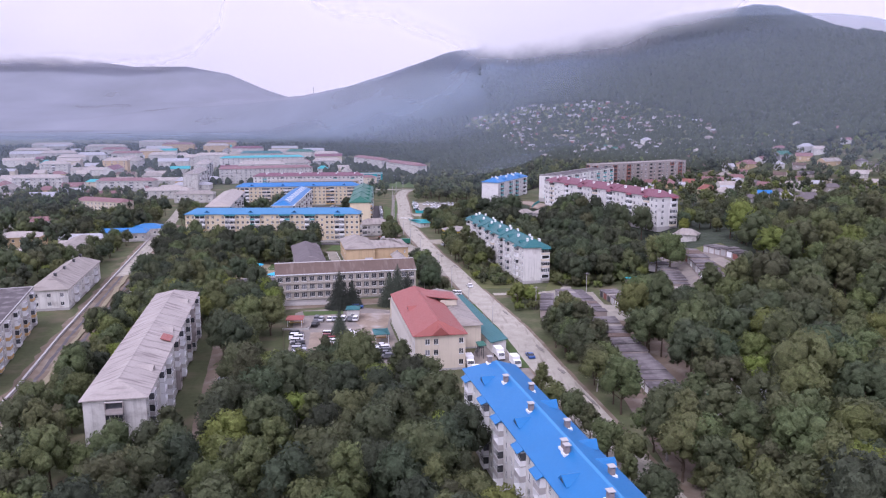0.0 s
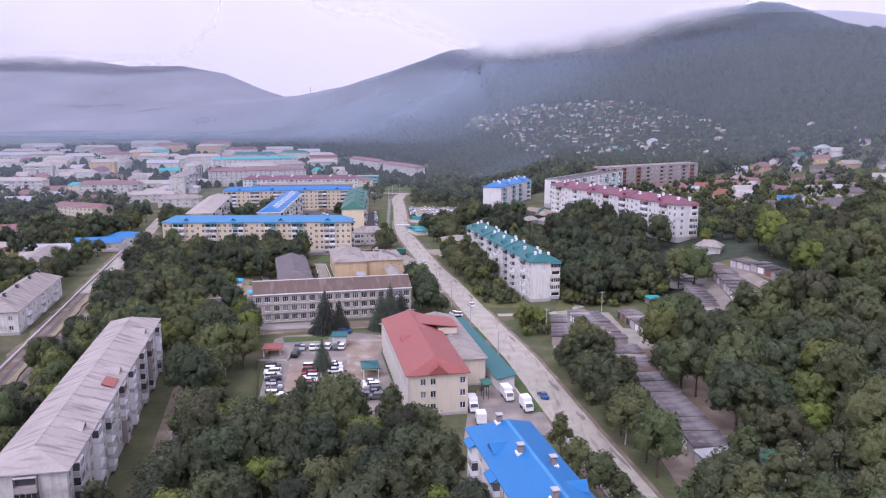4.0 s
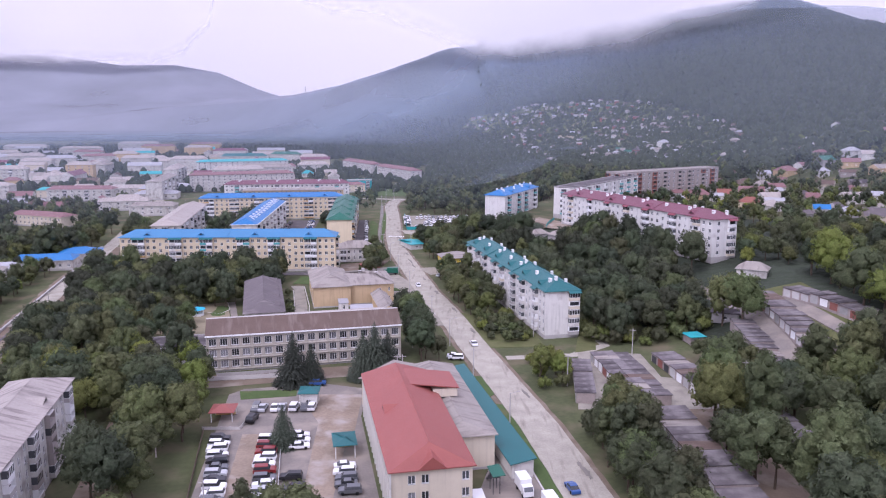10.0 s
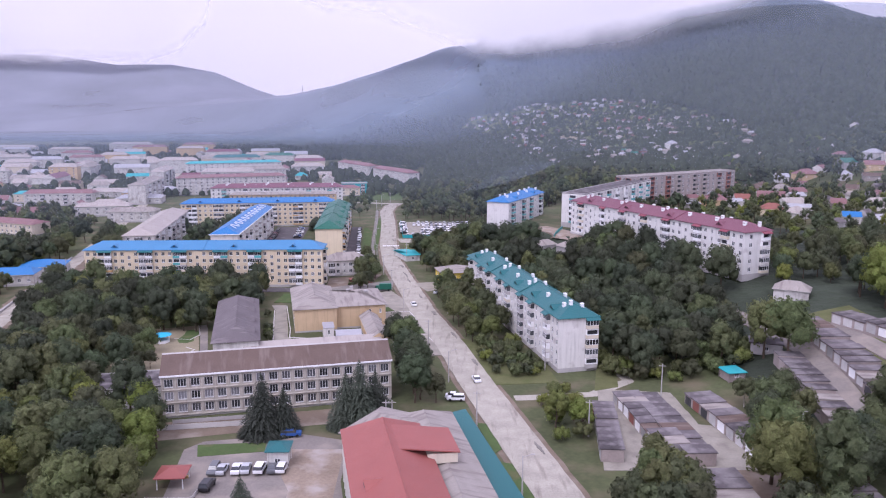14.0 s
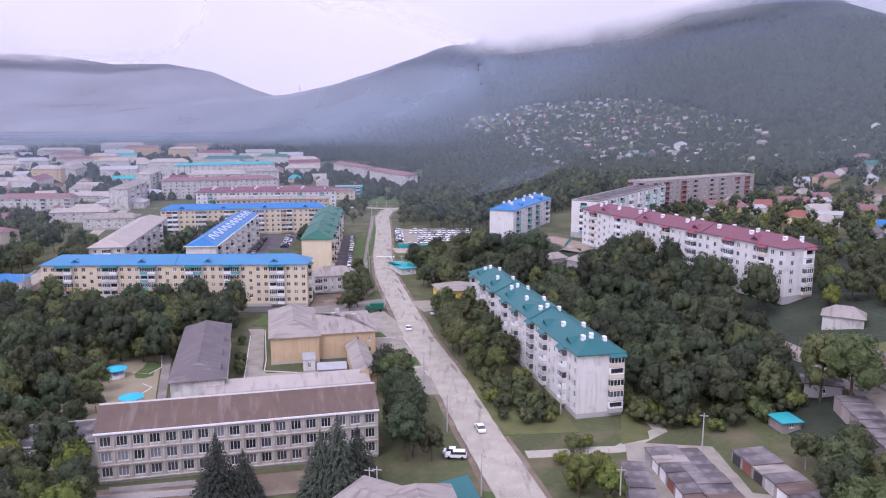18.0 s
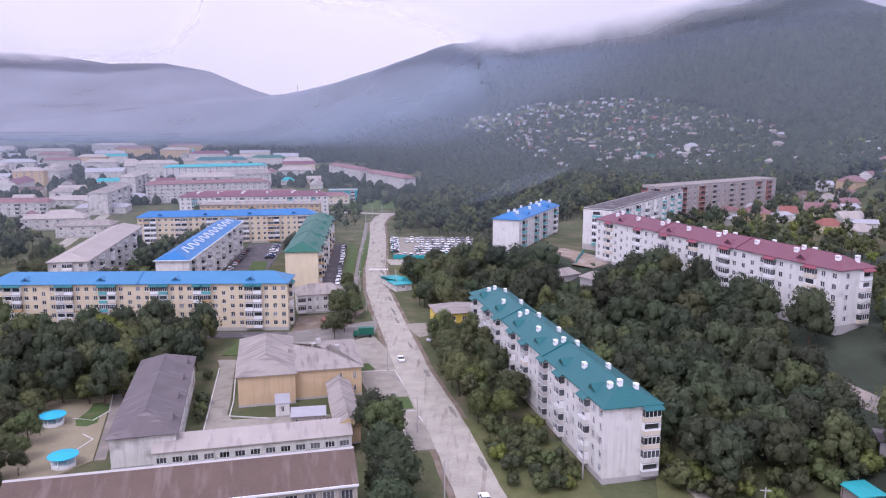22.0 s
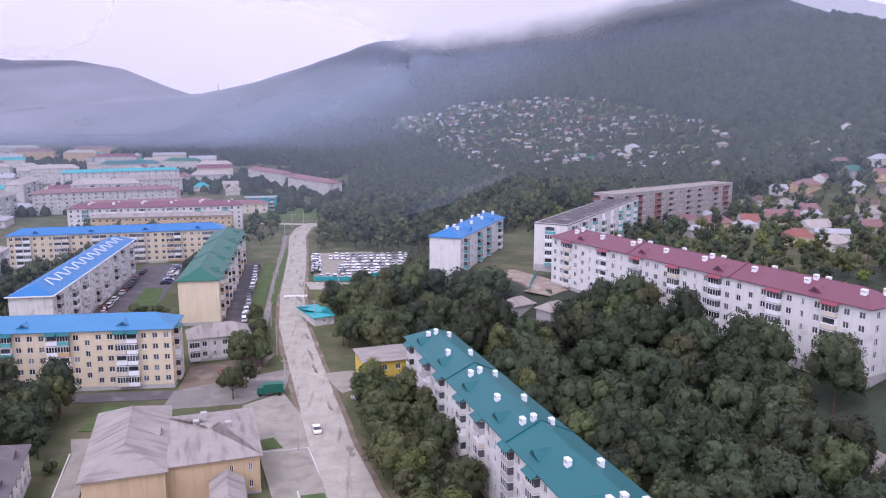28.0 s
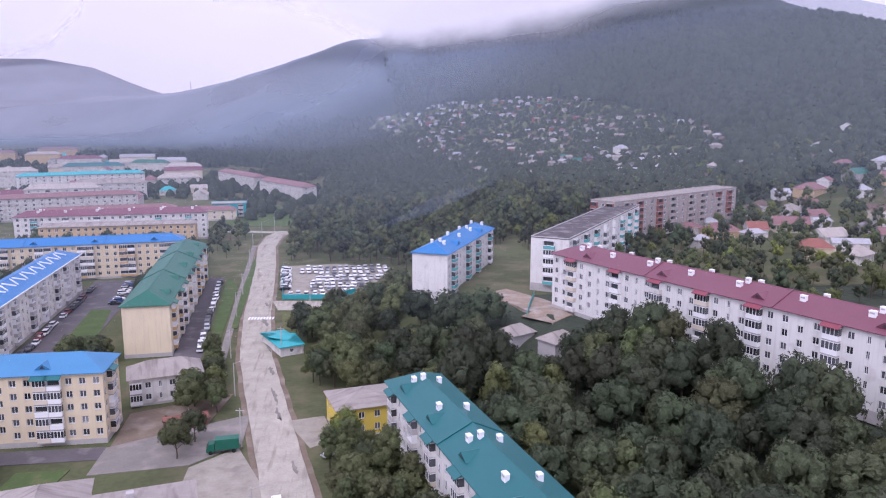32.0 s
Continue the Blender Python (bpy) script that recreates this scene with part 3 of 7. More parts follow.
def side(fm, wins, p, u, length, z0, storeys, sh, pattern, wh, sill, offset=0.0):
    """One facade: a wall with openings, and the places of what fills them."""
    nx, ny = u[1], -u[0]
    turn = math.degrees(math.atan2(u[1], u[0]))

    def at(s, z, d=0.0):
        return (p[0] + u[0] * s - nx * d, p[1] + u[1] * s - ny * d, z)

    def quad(s0, q0, s1, q1):
        fm.face([at(s0, q0), at(s1, q0), at(s1, q1), at(s0, q1)])

    top = z0 + storeys * sh
    cw = length / max(1, len(pattern))
    for c, code in enumerate(pattern):
        a, b = c * cw, (c + 1) * cw
        ww = {"w": 1.35, "W": 2.0, "n": 0.75, "d": 1.2, "t": 2.0}.get(code, 0)
        ww = min(ww, cw * 0.86)
        if not ww:
            quad(a, z0, b, top)
            if code in "bBg":
                for k in range(storeys):
                    if not (k == 0 and code == "b"):
                        wins.append((code, (a + b) / 2, z0 + k * sh + 0.05, cw, k, turn, at))
            continue
        mid, prev = (a + b) / 2, z0
        for k in range(storeys):
            lo = z0 + k * sh + sill + (sh / 2 if code == "d" else 0)
            if code == "d" and k == storeys - 1:
                break
            hi = min(lo + wh, top - 0.1)
            quad(a, prev, b, lo)
            quad(a, lo, mid - ww / 2, hi)
            quad(mid + ww / 2, lo, b, hi)
            s0, s1, dp = mid - ww / 2, mid + ww / 2, 0.2
            fm.face([at(s0, lo), at(s1, lo), at(s1, lo, dp), at(s0, lo, dp)])
            fm.face([at(s0, hi, dp), at(s1, hi, dp), at(s1, hi), at(s0, hi)])
            fm.face([at(s0, lo), at(s0, lo, dp), at(s0, hi, dp), at(s0, hi)])
            fm.face([at(s1, lo, dp), at(s1, lo), at(s1, hi), at(s1, hi, dp)])
            wins.append(("w", mid, lo, ww, hi - lo, turn, at))
            prev = hi
        quad(a, prev, b, top)


def roof_form(fm, length, width, z, rise, over, kind, slot=0):
    """A roof with thickness. Ridge along x."""
    x0, x1, y0, y1, t = -over, length + over, -over, width + over, 0.16
    m = width / 2
    if kind == "flat":
        fm.box(x0, y0, z, x1, y1, z + 0.25, slot)
        w = 0.3
        for q in ((x0, y0, x1, y0 + w), (x0, y1 - w, x1, y1), (x0, y0 + w, x0 + w, y1 - w), (x1 - w, y0 + w, x1, y1 - w)):
            fm.box(q[0], q[1], z + 0.25, q[2], q[3], z + 0.5, slot + 1)
        return
    if kind == "mono":
        fm.solid([(x0, y0, z), (x1, y0, z), (x1, y1, z + rise), (x0, y1, z + rise)], [(x0, y0, z + t), (x1, y0, z + t), (x1, y1, z + rise + t), (x0, y1, z + rise + t)], slot)
        fm.face([(0, width, z - 0.1), (length, width, z - 0.1), (length, width, z + rise), (0, width, z + rise)], slot + 1)
        fm.face([(0, 0, z - 0.1), (0, 0, z), (0, width, z + rise), (0, width, z - 0.1)], slot + 1)
        fm.face([(length, 0, z - 0.1), (length, width, z - 0.1), (length, width, z + rise), (length, 0, z)], slot + 1)
        return
    hip = {"hip": m * 0.95, "half": m * 0.5, "gable": 0.0, "hip0": m * 0.95, "hip1": m * 0.95}[kind]
    a = 0.0 if kind == "hip1" else hip
    b = 0.0 if kind == "hip0" else hip
    ra, rb = (x0 + a, x1 - b)
    for dz in (0, t):
        A, B, C, D = (x0, y0, z + dz), (x1, y0, z + dz), (x1, y1, z + dz), (x0, y1, z + dz)
        R, S = (ra, m, z + rise + dz), (rb, m, z + rise + dz)
        if dz == 0:
            fm.face([D, C, B, A], slot)
        else:
            fm.face([A, B, S, R], slot)
            fm.face([C, D, R, S], slot)
            fm.face([B, C, S], slot if b else slot + 1)
            fm.face([D, A, R], slot if a else slot + 1)
    ring0 = [(x0, y0, z), (x1, y0, z), (x1, y1, z), (x0, y1, z)]
    for i in range(4):
        p, q = ring0[i], ring0[(i + 1) % 4]
        fm.face([p, q, (q[0], q[1], q[2] + t), (p[0], p[1], p[2] + t)], slot + 1)


def block(name, label, x, y, heading, length, width, storeys=5, wall=None, roof=None, front="", right="", left="", back="", z=0.0, sh=2.75, plinth=0.9,
          kind="hip", rise=2.6, over=0.6, balcony=("open",), panels=None, awning=None, stacks=0, stack=None, dormers=0, joints=0, wh=1.45, sill=0.85,
          category="apartment building", group="", gable=None, ridge_stacks=False, base=None, ridge=None, flues=()):
    """A building: walls with openings, roof, and every window, balcony and chimney as a part. Origin at the front left corner."""
    rnd = random.Random(name + str(round(x)))
    keep_free(x, y, length, width, heading)
    ob = thing(name, pose(x, y, z, 0, 0, heading), label, category, group)
    panels = panels or [WHITE_TRIM]
    fm, wins = Form(), []
    top = plinth + storeys * sh + 0.35
    sides = (((0, 0), (1, 0), length, front), ((length, 0), (0, 1), width, right), ((length, width), (-1, 0), length, back), ((0, width), (0, -1), width, left))
    for p, u, ln, pattern in sides:
        side(fm, wins, p, u, ln, plinth, storeys, sh, pattern or "s", wh, sill)
    z1 = plinth + storeys * sh
    for a, b in (((0, 0), (length, 0)), ((length, 0), (length, width)), ((length, width), (0, width)), ((0, width), (0, 0))):
        fm.face([(*a, z1), (*b, z1), (*b, top), (*a, top)])
    part("wall", fm.mesh("wall", wall), ob)
    fm = Form()
    fm.box(-0.06, -0.06, -1.5, length + 0.06, width + 0.06, plinth + 0.02)
    part("plinth", fm.mesh("plinth", base or GREY_TRIM), ob)
    fm = Form()
    roof_form(fm, length, width, top, rise, over, kind)
    top_roof = part("roof", fm.mesh("roof", roof, gable or (wall if kind in ("gable", "mono", "flat", "hip0", "hip1") else roof)), ob)
    if kind not in ("flat", "mono"):
        fm, mz, a = Form(), top + rise + 0.16, (width / 2 * 0.95 if kind in ("hip", "hip0") else width / 4 if kind == "half" else 0) - over
        b = length - ((width / 2 * 0.95 if kind in ("hip", "hip1") else width / 4 if kind == "half" else 0) - over)
        fm.solid([(a, width / 2 - 0.35, mz - 0.16), (b, width / 2 - 0.35, mz - 0.16), (b, width / 2 + 0.35, mz - 0.16), (a, width / 2 + 0.35, mz - 0.16)],
                 [(a, width / 2 - 0.05, mz + 0.07), (b, width / 2 - 0.05, mz + 0.07), (b, width / 2 + 0.05, mz + 0.07), (a, width / 2 + 0.05, mz + 0.07)])
        part("ridge_cap", fm.mesh("ridge_cap", ridge or roof), top_roof)
    for code, s, lo, w, k, turn, at in wins:
        if code == "w":
            m = Matrix.Translation(at(s, lo, 0.15)) @ pose(0, 0, 0, 0, 0, turn)
            part("window", window_mesh(w, k, 1 if rnd.random() < 0.3 else 0), ob, at=m)
        else:
            m = Matrix.Translation(at(s, lo)) @ pose(0, 0, 0, 0, 0, turn)
            bw = min(w * 0.96, 3.4)
            st = rnd.choice(balcony)
            tint = panels[int(s * 7.3 + turn) % len(panels)] if rnd.random() < 0.72 else rnd.choice(panels)
            ledge = part("balcony", balcony_mesh(bw, st, tint), ob, at=m)
            if awning and k == storeys - 1:
                part("awning", awning_mesh(bw, awning), ledge, at=Matrix.Translation((0, 0, 2.55)))
    slope = rise / (width / 2 + over)
    for i in range(stacks):
        sx = length * (i + 0.6 + rnd.uniform(-0.12, 0.12)) / stacks
        for k, off in enumerate((0.30, 0.44, 0.70) if not ridge_stacks else (0.46,)):
            if k == 1 and i % 2:
                continue
            sy = width * off
            sz = top + slope * (min(sy, width - sy) + over)
            part("chimney", stack_mesh(1.25 if k == 0 else 1.0, 0.8, 1.15, stack or WHITE_TRIM), top_roof, at=Matrix.Translation((sx + k * 0.9, sy, sz)))
    for fx, fy in flues:
        part("chimney", flue_mesh(), top_roof, at=Matrix.Translation((fx, fy, top + slope * (min(fy, width - fy) + over) + 0.1)))
    for i in range(dormers):
        sx = length * (i + 0.5) / dormers
        sy = width * 0.2
        part("dormer", dormer_mesh(roof), top_roof, at=Matrix.Translation((sx, sy, top + slope * (sy + over) + 0.12)))
    for i in range(joints):
        sx = length * (i + 1) / (joints + 1)
        fm = Form()
        mz, t = width / 2, 0.16
        for ya, yb, za, zb in ((-over, mz, top, top + rise), (width + over, mz, top, top + rise)):
            fm.solid([(sx - 0.18, ya, za + t), (sx + 0.18, ya, za + t), (sx + 0.18, yb, zb + t), (sx - 0.18, yb, zb + t)],
                     [(sx - 0.18, ya, za + t + 0.22), (sx + 0.18, ya, za + t + 0.22), (sx + 0.18, yb, zb + t + 0.22), (sx - 0.18, yb, zb + t + 0.22)])
        part("fire_wall_cap", fm.mesh("fire_wall_cap", roof), top_roof)
    return ob


# ---------------------------------------------------------------- apartment blocks
block("apartment_block", "white five-storey apartment block with teal metal roof", 12.7, 402.2, -77.2, 95, 11.4, 5, WHITE_WALL, TEAL_ROOF, front="wBwdwBwwBwdwBwwBwdwBwwBwdwBww",
      right="ssB", z=0.3, balcony=("glazed", "open", "glazed"), panels=[PANEL_WALL, GREY_TRIM, WHITE_WALL, WHITE_WALL, BEIGE_WALL], awning=TEAL_ROOF, stacks=7, dormers=6, joints=2, rise=3.0)
block("apartment_block", "white five-storey apartment block with bright blue roof", 4.9, 158.5, -77.1, 88, 11.2, 5, WHITE_WALL, BLUE_ROOF, front="wBwdwBwwBwdwBwwBwdwBwwBwdwBw",
      right="sws", left="sws", balcony=("open", "glazed"), panels=[WHITE_TRIM, GREY_TRIM], awning=BLUE_ROOF, dormers=4, rise=3.2, ridge=BLUE_RIDGE, flues=[(4, 4.4), (16, 4.2), (31, 4.2), (47, 4.2), (48.6, 4.0), (64, 4.2), (80, 4.2), (20, 8.2), (38, 8.4), (56, 8.2), (72, 8.2)])
block("apartment_block", "weathered white five-storey block with pale slate roof", -60.3, 145, 101.6, 92, 12, 5, PANEL_WALL, BLOCK_SLATE, front="wBwdwBwwBwdwBwwBwdwBwwBwdwBw",
      left="sBs", right="sws", sh=2.55, balcony=("open", "glazed", "open"), panels=[GREY_TRIM, WHITE_TRIM, PANEL_WALL, PANEL_WALL, GREY_WALL], rise=2.4, kind="hip", dormers=3)
block("apartment_block", "pale yellow five-storey block with faded blue roof", -142.5, 412.5, 1.2, 96, 12, 5, YELLOW_WALL, SKY_ROOF, front="wwBBwwdwBBwwwBBwdwwBBwwwBBwdwwBBwww",
      right="wBsw", z=0.2, sh=2.85, balcony=("glazed", "glazed", "open"), panels=[WHITE_TRIM, BEIGE_WALL, WHITE_WALL, BEIGE_WALL, TEAL_TRIM, WHITE_TRIM, TAN_TRIM], awning=TEAL_ROOF, dormers=4, joints=1, rise=2.8)
block("apartment_block", "white five-storey block with cherry red roof", 62, 456, -66.4, 104, 12, 5, PINK_WALL, PINK_ROOF, front="wwBwdnwBwnwBwwdBwnwBwwdwBwnwBww",
      right="wB", left="sBs", z=15.6, sh=2.8, balcony=("open", "glazed"), panels=[WHITE_TRIM, BEIGE_WALL, WHITE_WALL], awning=MAROON_TRIM, stacks=8, dormers=4, joints=2, rise=2.8)
block("apartment_block", "white five-storey block with bright blue roof on a rise", 35, 476, 64.4, 55, 11.3, 5, PINK_WALL, BLUE_ROOF, front="wBwdwBwwBwdwBw",
      left="sss", z=12.5, balcony=("glazed",), panels=[WHITE_TRIM, TEAL_TRIM], stacks=4, rise=2.6, dormers=2)
block("apartment_block", "white panel block with flat felt roof", 71, 471, 56, 96, 12, 5, PINK_WALL, FELT_ROOF, front="wBwwBwwBwwBwwBwwBwwBwwBw",
      left="sBs", z=17, kind="flat", over=0.1, balcony=("glazed", "open"), panels=[WHITE_TRIM, TEAL_TRIM], gable=GREY_TRIM)
block("apartment_block", "unfinished brown-grey panel block with open loggias", 112, 545, 33, 95, 12, 5, GREY_WALL, SLATE_ROOF, front="wBwBwwBwBwwBwBwwBwBw",
      left="BwB", z=19, kind="flat", over=0.1, balcony=("open",), panels=[GREY_WALL, BRICK_RED], gable=GREY_WALL)
block("apartment_block", "cream five-storey block with green metal roof", -45.9, 473.5, 94.6, 105, 13, 5, CREAM_WALL, GREEN_ROOF, front="wBwdwBwwBwdwBwwBwdwBwwBwdwBw",
      left="sss", z=0.2, balcony=("glazed", "open"), panels=[BEIGE_WALL, WHITE_TRIM, TAN_TRIM], kind="hip", dormers=5, joints=2, rise=3.4, awning=GREEN_ROOF)
block("apartment_block", "worn white five-storey block with blue roof and snow guards", -91.7, 455.7, 93.7, 104, 12.4, 5, WHITE_WALL, BLUE_ROOF, front="wBwdwBwwBwdwBwwBwdwBwwBwdwBw",
      left="sss", z=0.2, balcony=("open", "glazed"), panels=[GREY_TRIM, WHITE_TRIM], rise=2.8)
block("apartment_block", "white four-storey block with long slate roof", -130.4, 456.3, 99, 92, 14, 5, PANEL_WALL, PALE_SLATE, front="wBwwBwdwBwwBwwBwdwBwwBw",
      left="wBw", sh=2.7, balcony=("open", "glazed"), panels=[WHITE_TRIM, GREY_TRIM], rise=2.6)
block("apartment_block", "yellowish five-storey block with blue roof", -158.6, 576, 8, 94, 12, 5, YELLOW_WALL, BLUE_ROOF, front="wBBwwwBBwwwBBwwwBBwwwBBwwwBBw",
      right="ws", balcony=("glazed", "open"), panels=[BEIGE_WALL, TAN_TRIM, WHITE_TRIM], dormers=4, joints=2, rise=2.6)
block("apartment_block", "white five-storey block with rose red roof", -170, 676, 6.4, 98, 12, 5, PINK_WALL, PINK_ROOF, front="wwBwwwBwwwBwwwBwwwBwwwBww",
      right="ww", balcony=("glazed",), panels=[WHITE_TRIM, TEAL_TRIM], stacks=6, rise=2.6)
block("apartment_block", "tan brick four-storey block with flat slate roof", -150, 655, 5, 76, 11, 4, TAN_WALL, SLATE_ROOF, front="wwwwwwwwwwwwwwwwwwwwww",
      right="sw", kind="half", rise=1.4)
block("apartment_block", "long pale block with rose roof", -226, 764, 19, 94, 12, 5, PANEL_WALL, ROSE_ROOF, front="wwwwwwwwwwwwwwwwwwww", rise=2.4)
block("apartment_block", "pale block with cyan roof", -280, 954, 20, 105, 13, 5, WHITE_WALL, TURQUOISE, front="wwwwwwwwwwwwwwwww", rise=2.4)
block("apartment_block", "white block with dull red roof by the woods", -122, 1036, -61, 92, 12, 4, PANEL_WALL, ROSE_ROOF, front="wwwwwwwwwwwwwwww", right="ww", rise=2.8)
block("apartment_block", "white block with dull red roof facing the field", -70, 930, -61, 85, 12, 4, PANEL_WALL, ROSE_ROOF, front="wwwwwwwwwwwwwwww", right="ww", rise=2.8)
block("apartment_block", "worn white panel block by the dug-up track", -116, 180, 108.5, 74, 12, 4, PANEL_WALL, FELT_ROOF, front="wBwwBwwBwwBwwBwwBw", left="ss",
      kind="flat", over=0.1, balcony=("glazed", "open"), panels=[TAN_TRIM, WHITE_TRIM, GREY_TRIM], gable=GREY_TRIM)
block("apartment_block", "white two-storey house with grey slate roof", -136.5, 267, 103, 54, 13, 2, WHITE_WALL, SLATE_ROOF, front="wwBwwwBwwwBww", left="www", sh=3.2, rise=3.6, stacks=4, stack=DARK_TRIM, ridge_stacks=True)

# ---------------------------------------------------------------- public buildings
block("school", "white three-storey school with rust-brown slate roof", -63.2, 278.6, 12.7, 53.6, 13.5, 3, SCHOOL_WALL, BROWN_SLATE, front="tttttttttttttttttt", right="ssw", left="ws",
      sh=3.1, plinth=0.6, rise=3.3, kind="gable", over=0.4, wh=1.95, sill=0.7, category="school", gable=SCHOOL_WALL, ridge=GREY_TRIM)
block("school_annex", "low flat-roofed grey school annex", -82, 283, 12.7, 18, 12, 1, PANEL_WALL, FELT_ROOF, front="s", sh=4.2, plinth=0.3, kind="flat", over=0.1, category="annex", gable=GREY_TRIM)
block("corridor_wing", "low white corridor wing with pale slate roof", -53.5, 314.6, 13.0, 39, 6, 1, WHITE_WALL, PALE_SLATE, front="ttttttttttttt", sh=3.4, plinth=0.4, kind="mono", rise=1.2, over=0.3, category="school wing", wh=1.3, sill=1.4)
block("kindergarten_wing", "two-storey wing with purple-grey slate roof", -50.4, 319.0, 103.6, 49, 12.5, 2, WHITE_WALL, PURPLE_SLATE, front="wwwwwwwwwwwwww", right="ws", sh=2.9, plinth=0.4, kind="hip", rise=3.2, category="kindergarten", dormers=4)
block("music_school", "tan two-storey school wing with grey slate hip roof", -32.4, 351.2, 102.5, 31, 13.5, 2, TAN_WALL, SLATE_ROOF, front="s", left="s", right="ww", back="wwwwwwww", sh=3.4, plinth=0.5, kind="hip", rise=3.2, category="school", dormers=1)
block("music_school_hall", "tan hall with broad grey slate roof", -33.4, 353.0, 12.5, 17, 23, 2, TAN_WALL, SLATE_ROOF, front="sssnn", right="www", sh=3.3, plinth=0.5, kind="hip", rise=2.6, category="school")
block("link_wing", "narrow linking wing with slate roof", -14.2, 328.4, 102.5, 26, 5, 1, TAN_WALL, SLATE_ROOF, front="wwwww", sh=3.6, plinth=0.4, kind="gable", rise=1.8, category="school wing")
block("shed", "grey-blue outbuilding with tin roof", -30.4, 335.2, 9, 7.6, 4.4, 1, GREY_WALL, TIN_ROOF, front="nsn", sh=2.4, plinth=0.2, kind="mono", rise=0.5, over=0.2, category="outbuilding")
block("boiler_house", "small white flat-roofed boiler house", -35.4, 342.4, 12.5, 3.2, 4.6, 1, WHITE_WALL, TIN_ROOF, front="sns", sh=2.6, plinth=0.3, kind="mono", rise=0.6, over=0.2, category="outbuilding")
block("apartment_house", "white two-storey house with grey slate hip roof", -47.0, 434.1, 15.5, 16.6, 10, 2, WHITE_WALL, SLATE_ROOF, front="Bwnwwb", right="ww", sh=2.9, plinth=0.6, kind="hip", rise=2.8, category="house", balcony=("glazed",), panels=[WHITE_TRIM])
block("office_building", "beige three-storey office with red metal roof", -17.2, 248, -79, 49.5, 14.3, 3, BEIGE_WALL, RED_ROOF, front="wwwwwwwwwwwwwwwwww", right="swwssw", sh=3.1, plinth=0.6, kind="half", rise=3.4, category="office building", wh=1.6)
block("assembly_hall", "beige hall with wide grey metal roof", -8.6, 261.5, -79, 43, 12.2, 2, BEIGE_WALL, SLATE_ROOF, right="ss", sh=3.2, plinth=0.5, kind="half", rise=2.2, category="hall")
block("hall_annex", "low hall annex with pale grey roof behind the office", -18.3, 254, -29, 14.5, 14.6, 2, BEIGE_WALL, SLATE_ROOF, front="s", left="ww", sh=3.2, plinth=0.5, kind="half", rise=2.2, category="hall")
block("market_stalls", "row of stalls under a teal sheet roof", 2.4, 272.4, -77.6, 57, 4.4, 1, WHITE_WALL, TEAL_ROOF, back="tttttttttttttt", sh=2.6, plinth=0.2, kind="mono", rise=0.9, over=0.5, category="shop row")
block("shop", "two-storey bright yellow shop with grey roof", -0.3, 421.2, -77, 12, 14, 2, BRIGHT_YELLOW, SLATE_ROOF, front="ws", right="wwws", sh=2.9, plinth=0.4, kind="hip", rise=2.2, category="shop")

# ---------------------------------------------------------------- plants
SOFT_NORMALS = {}


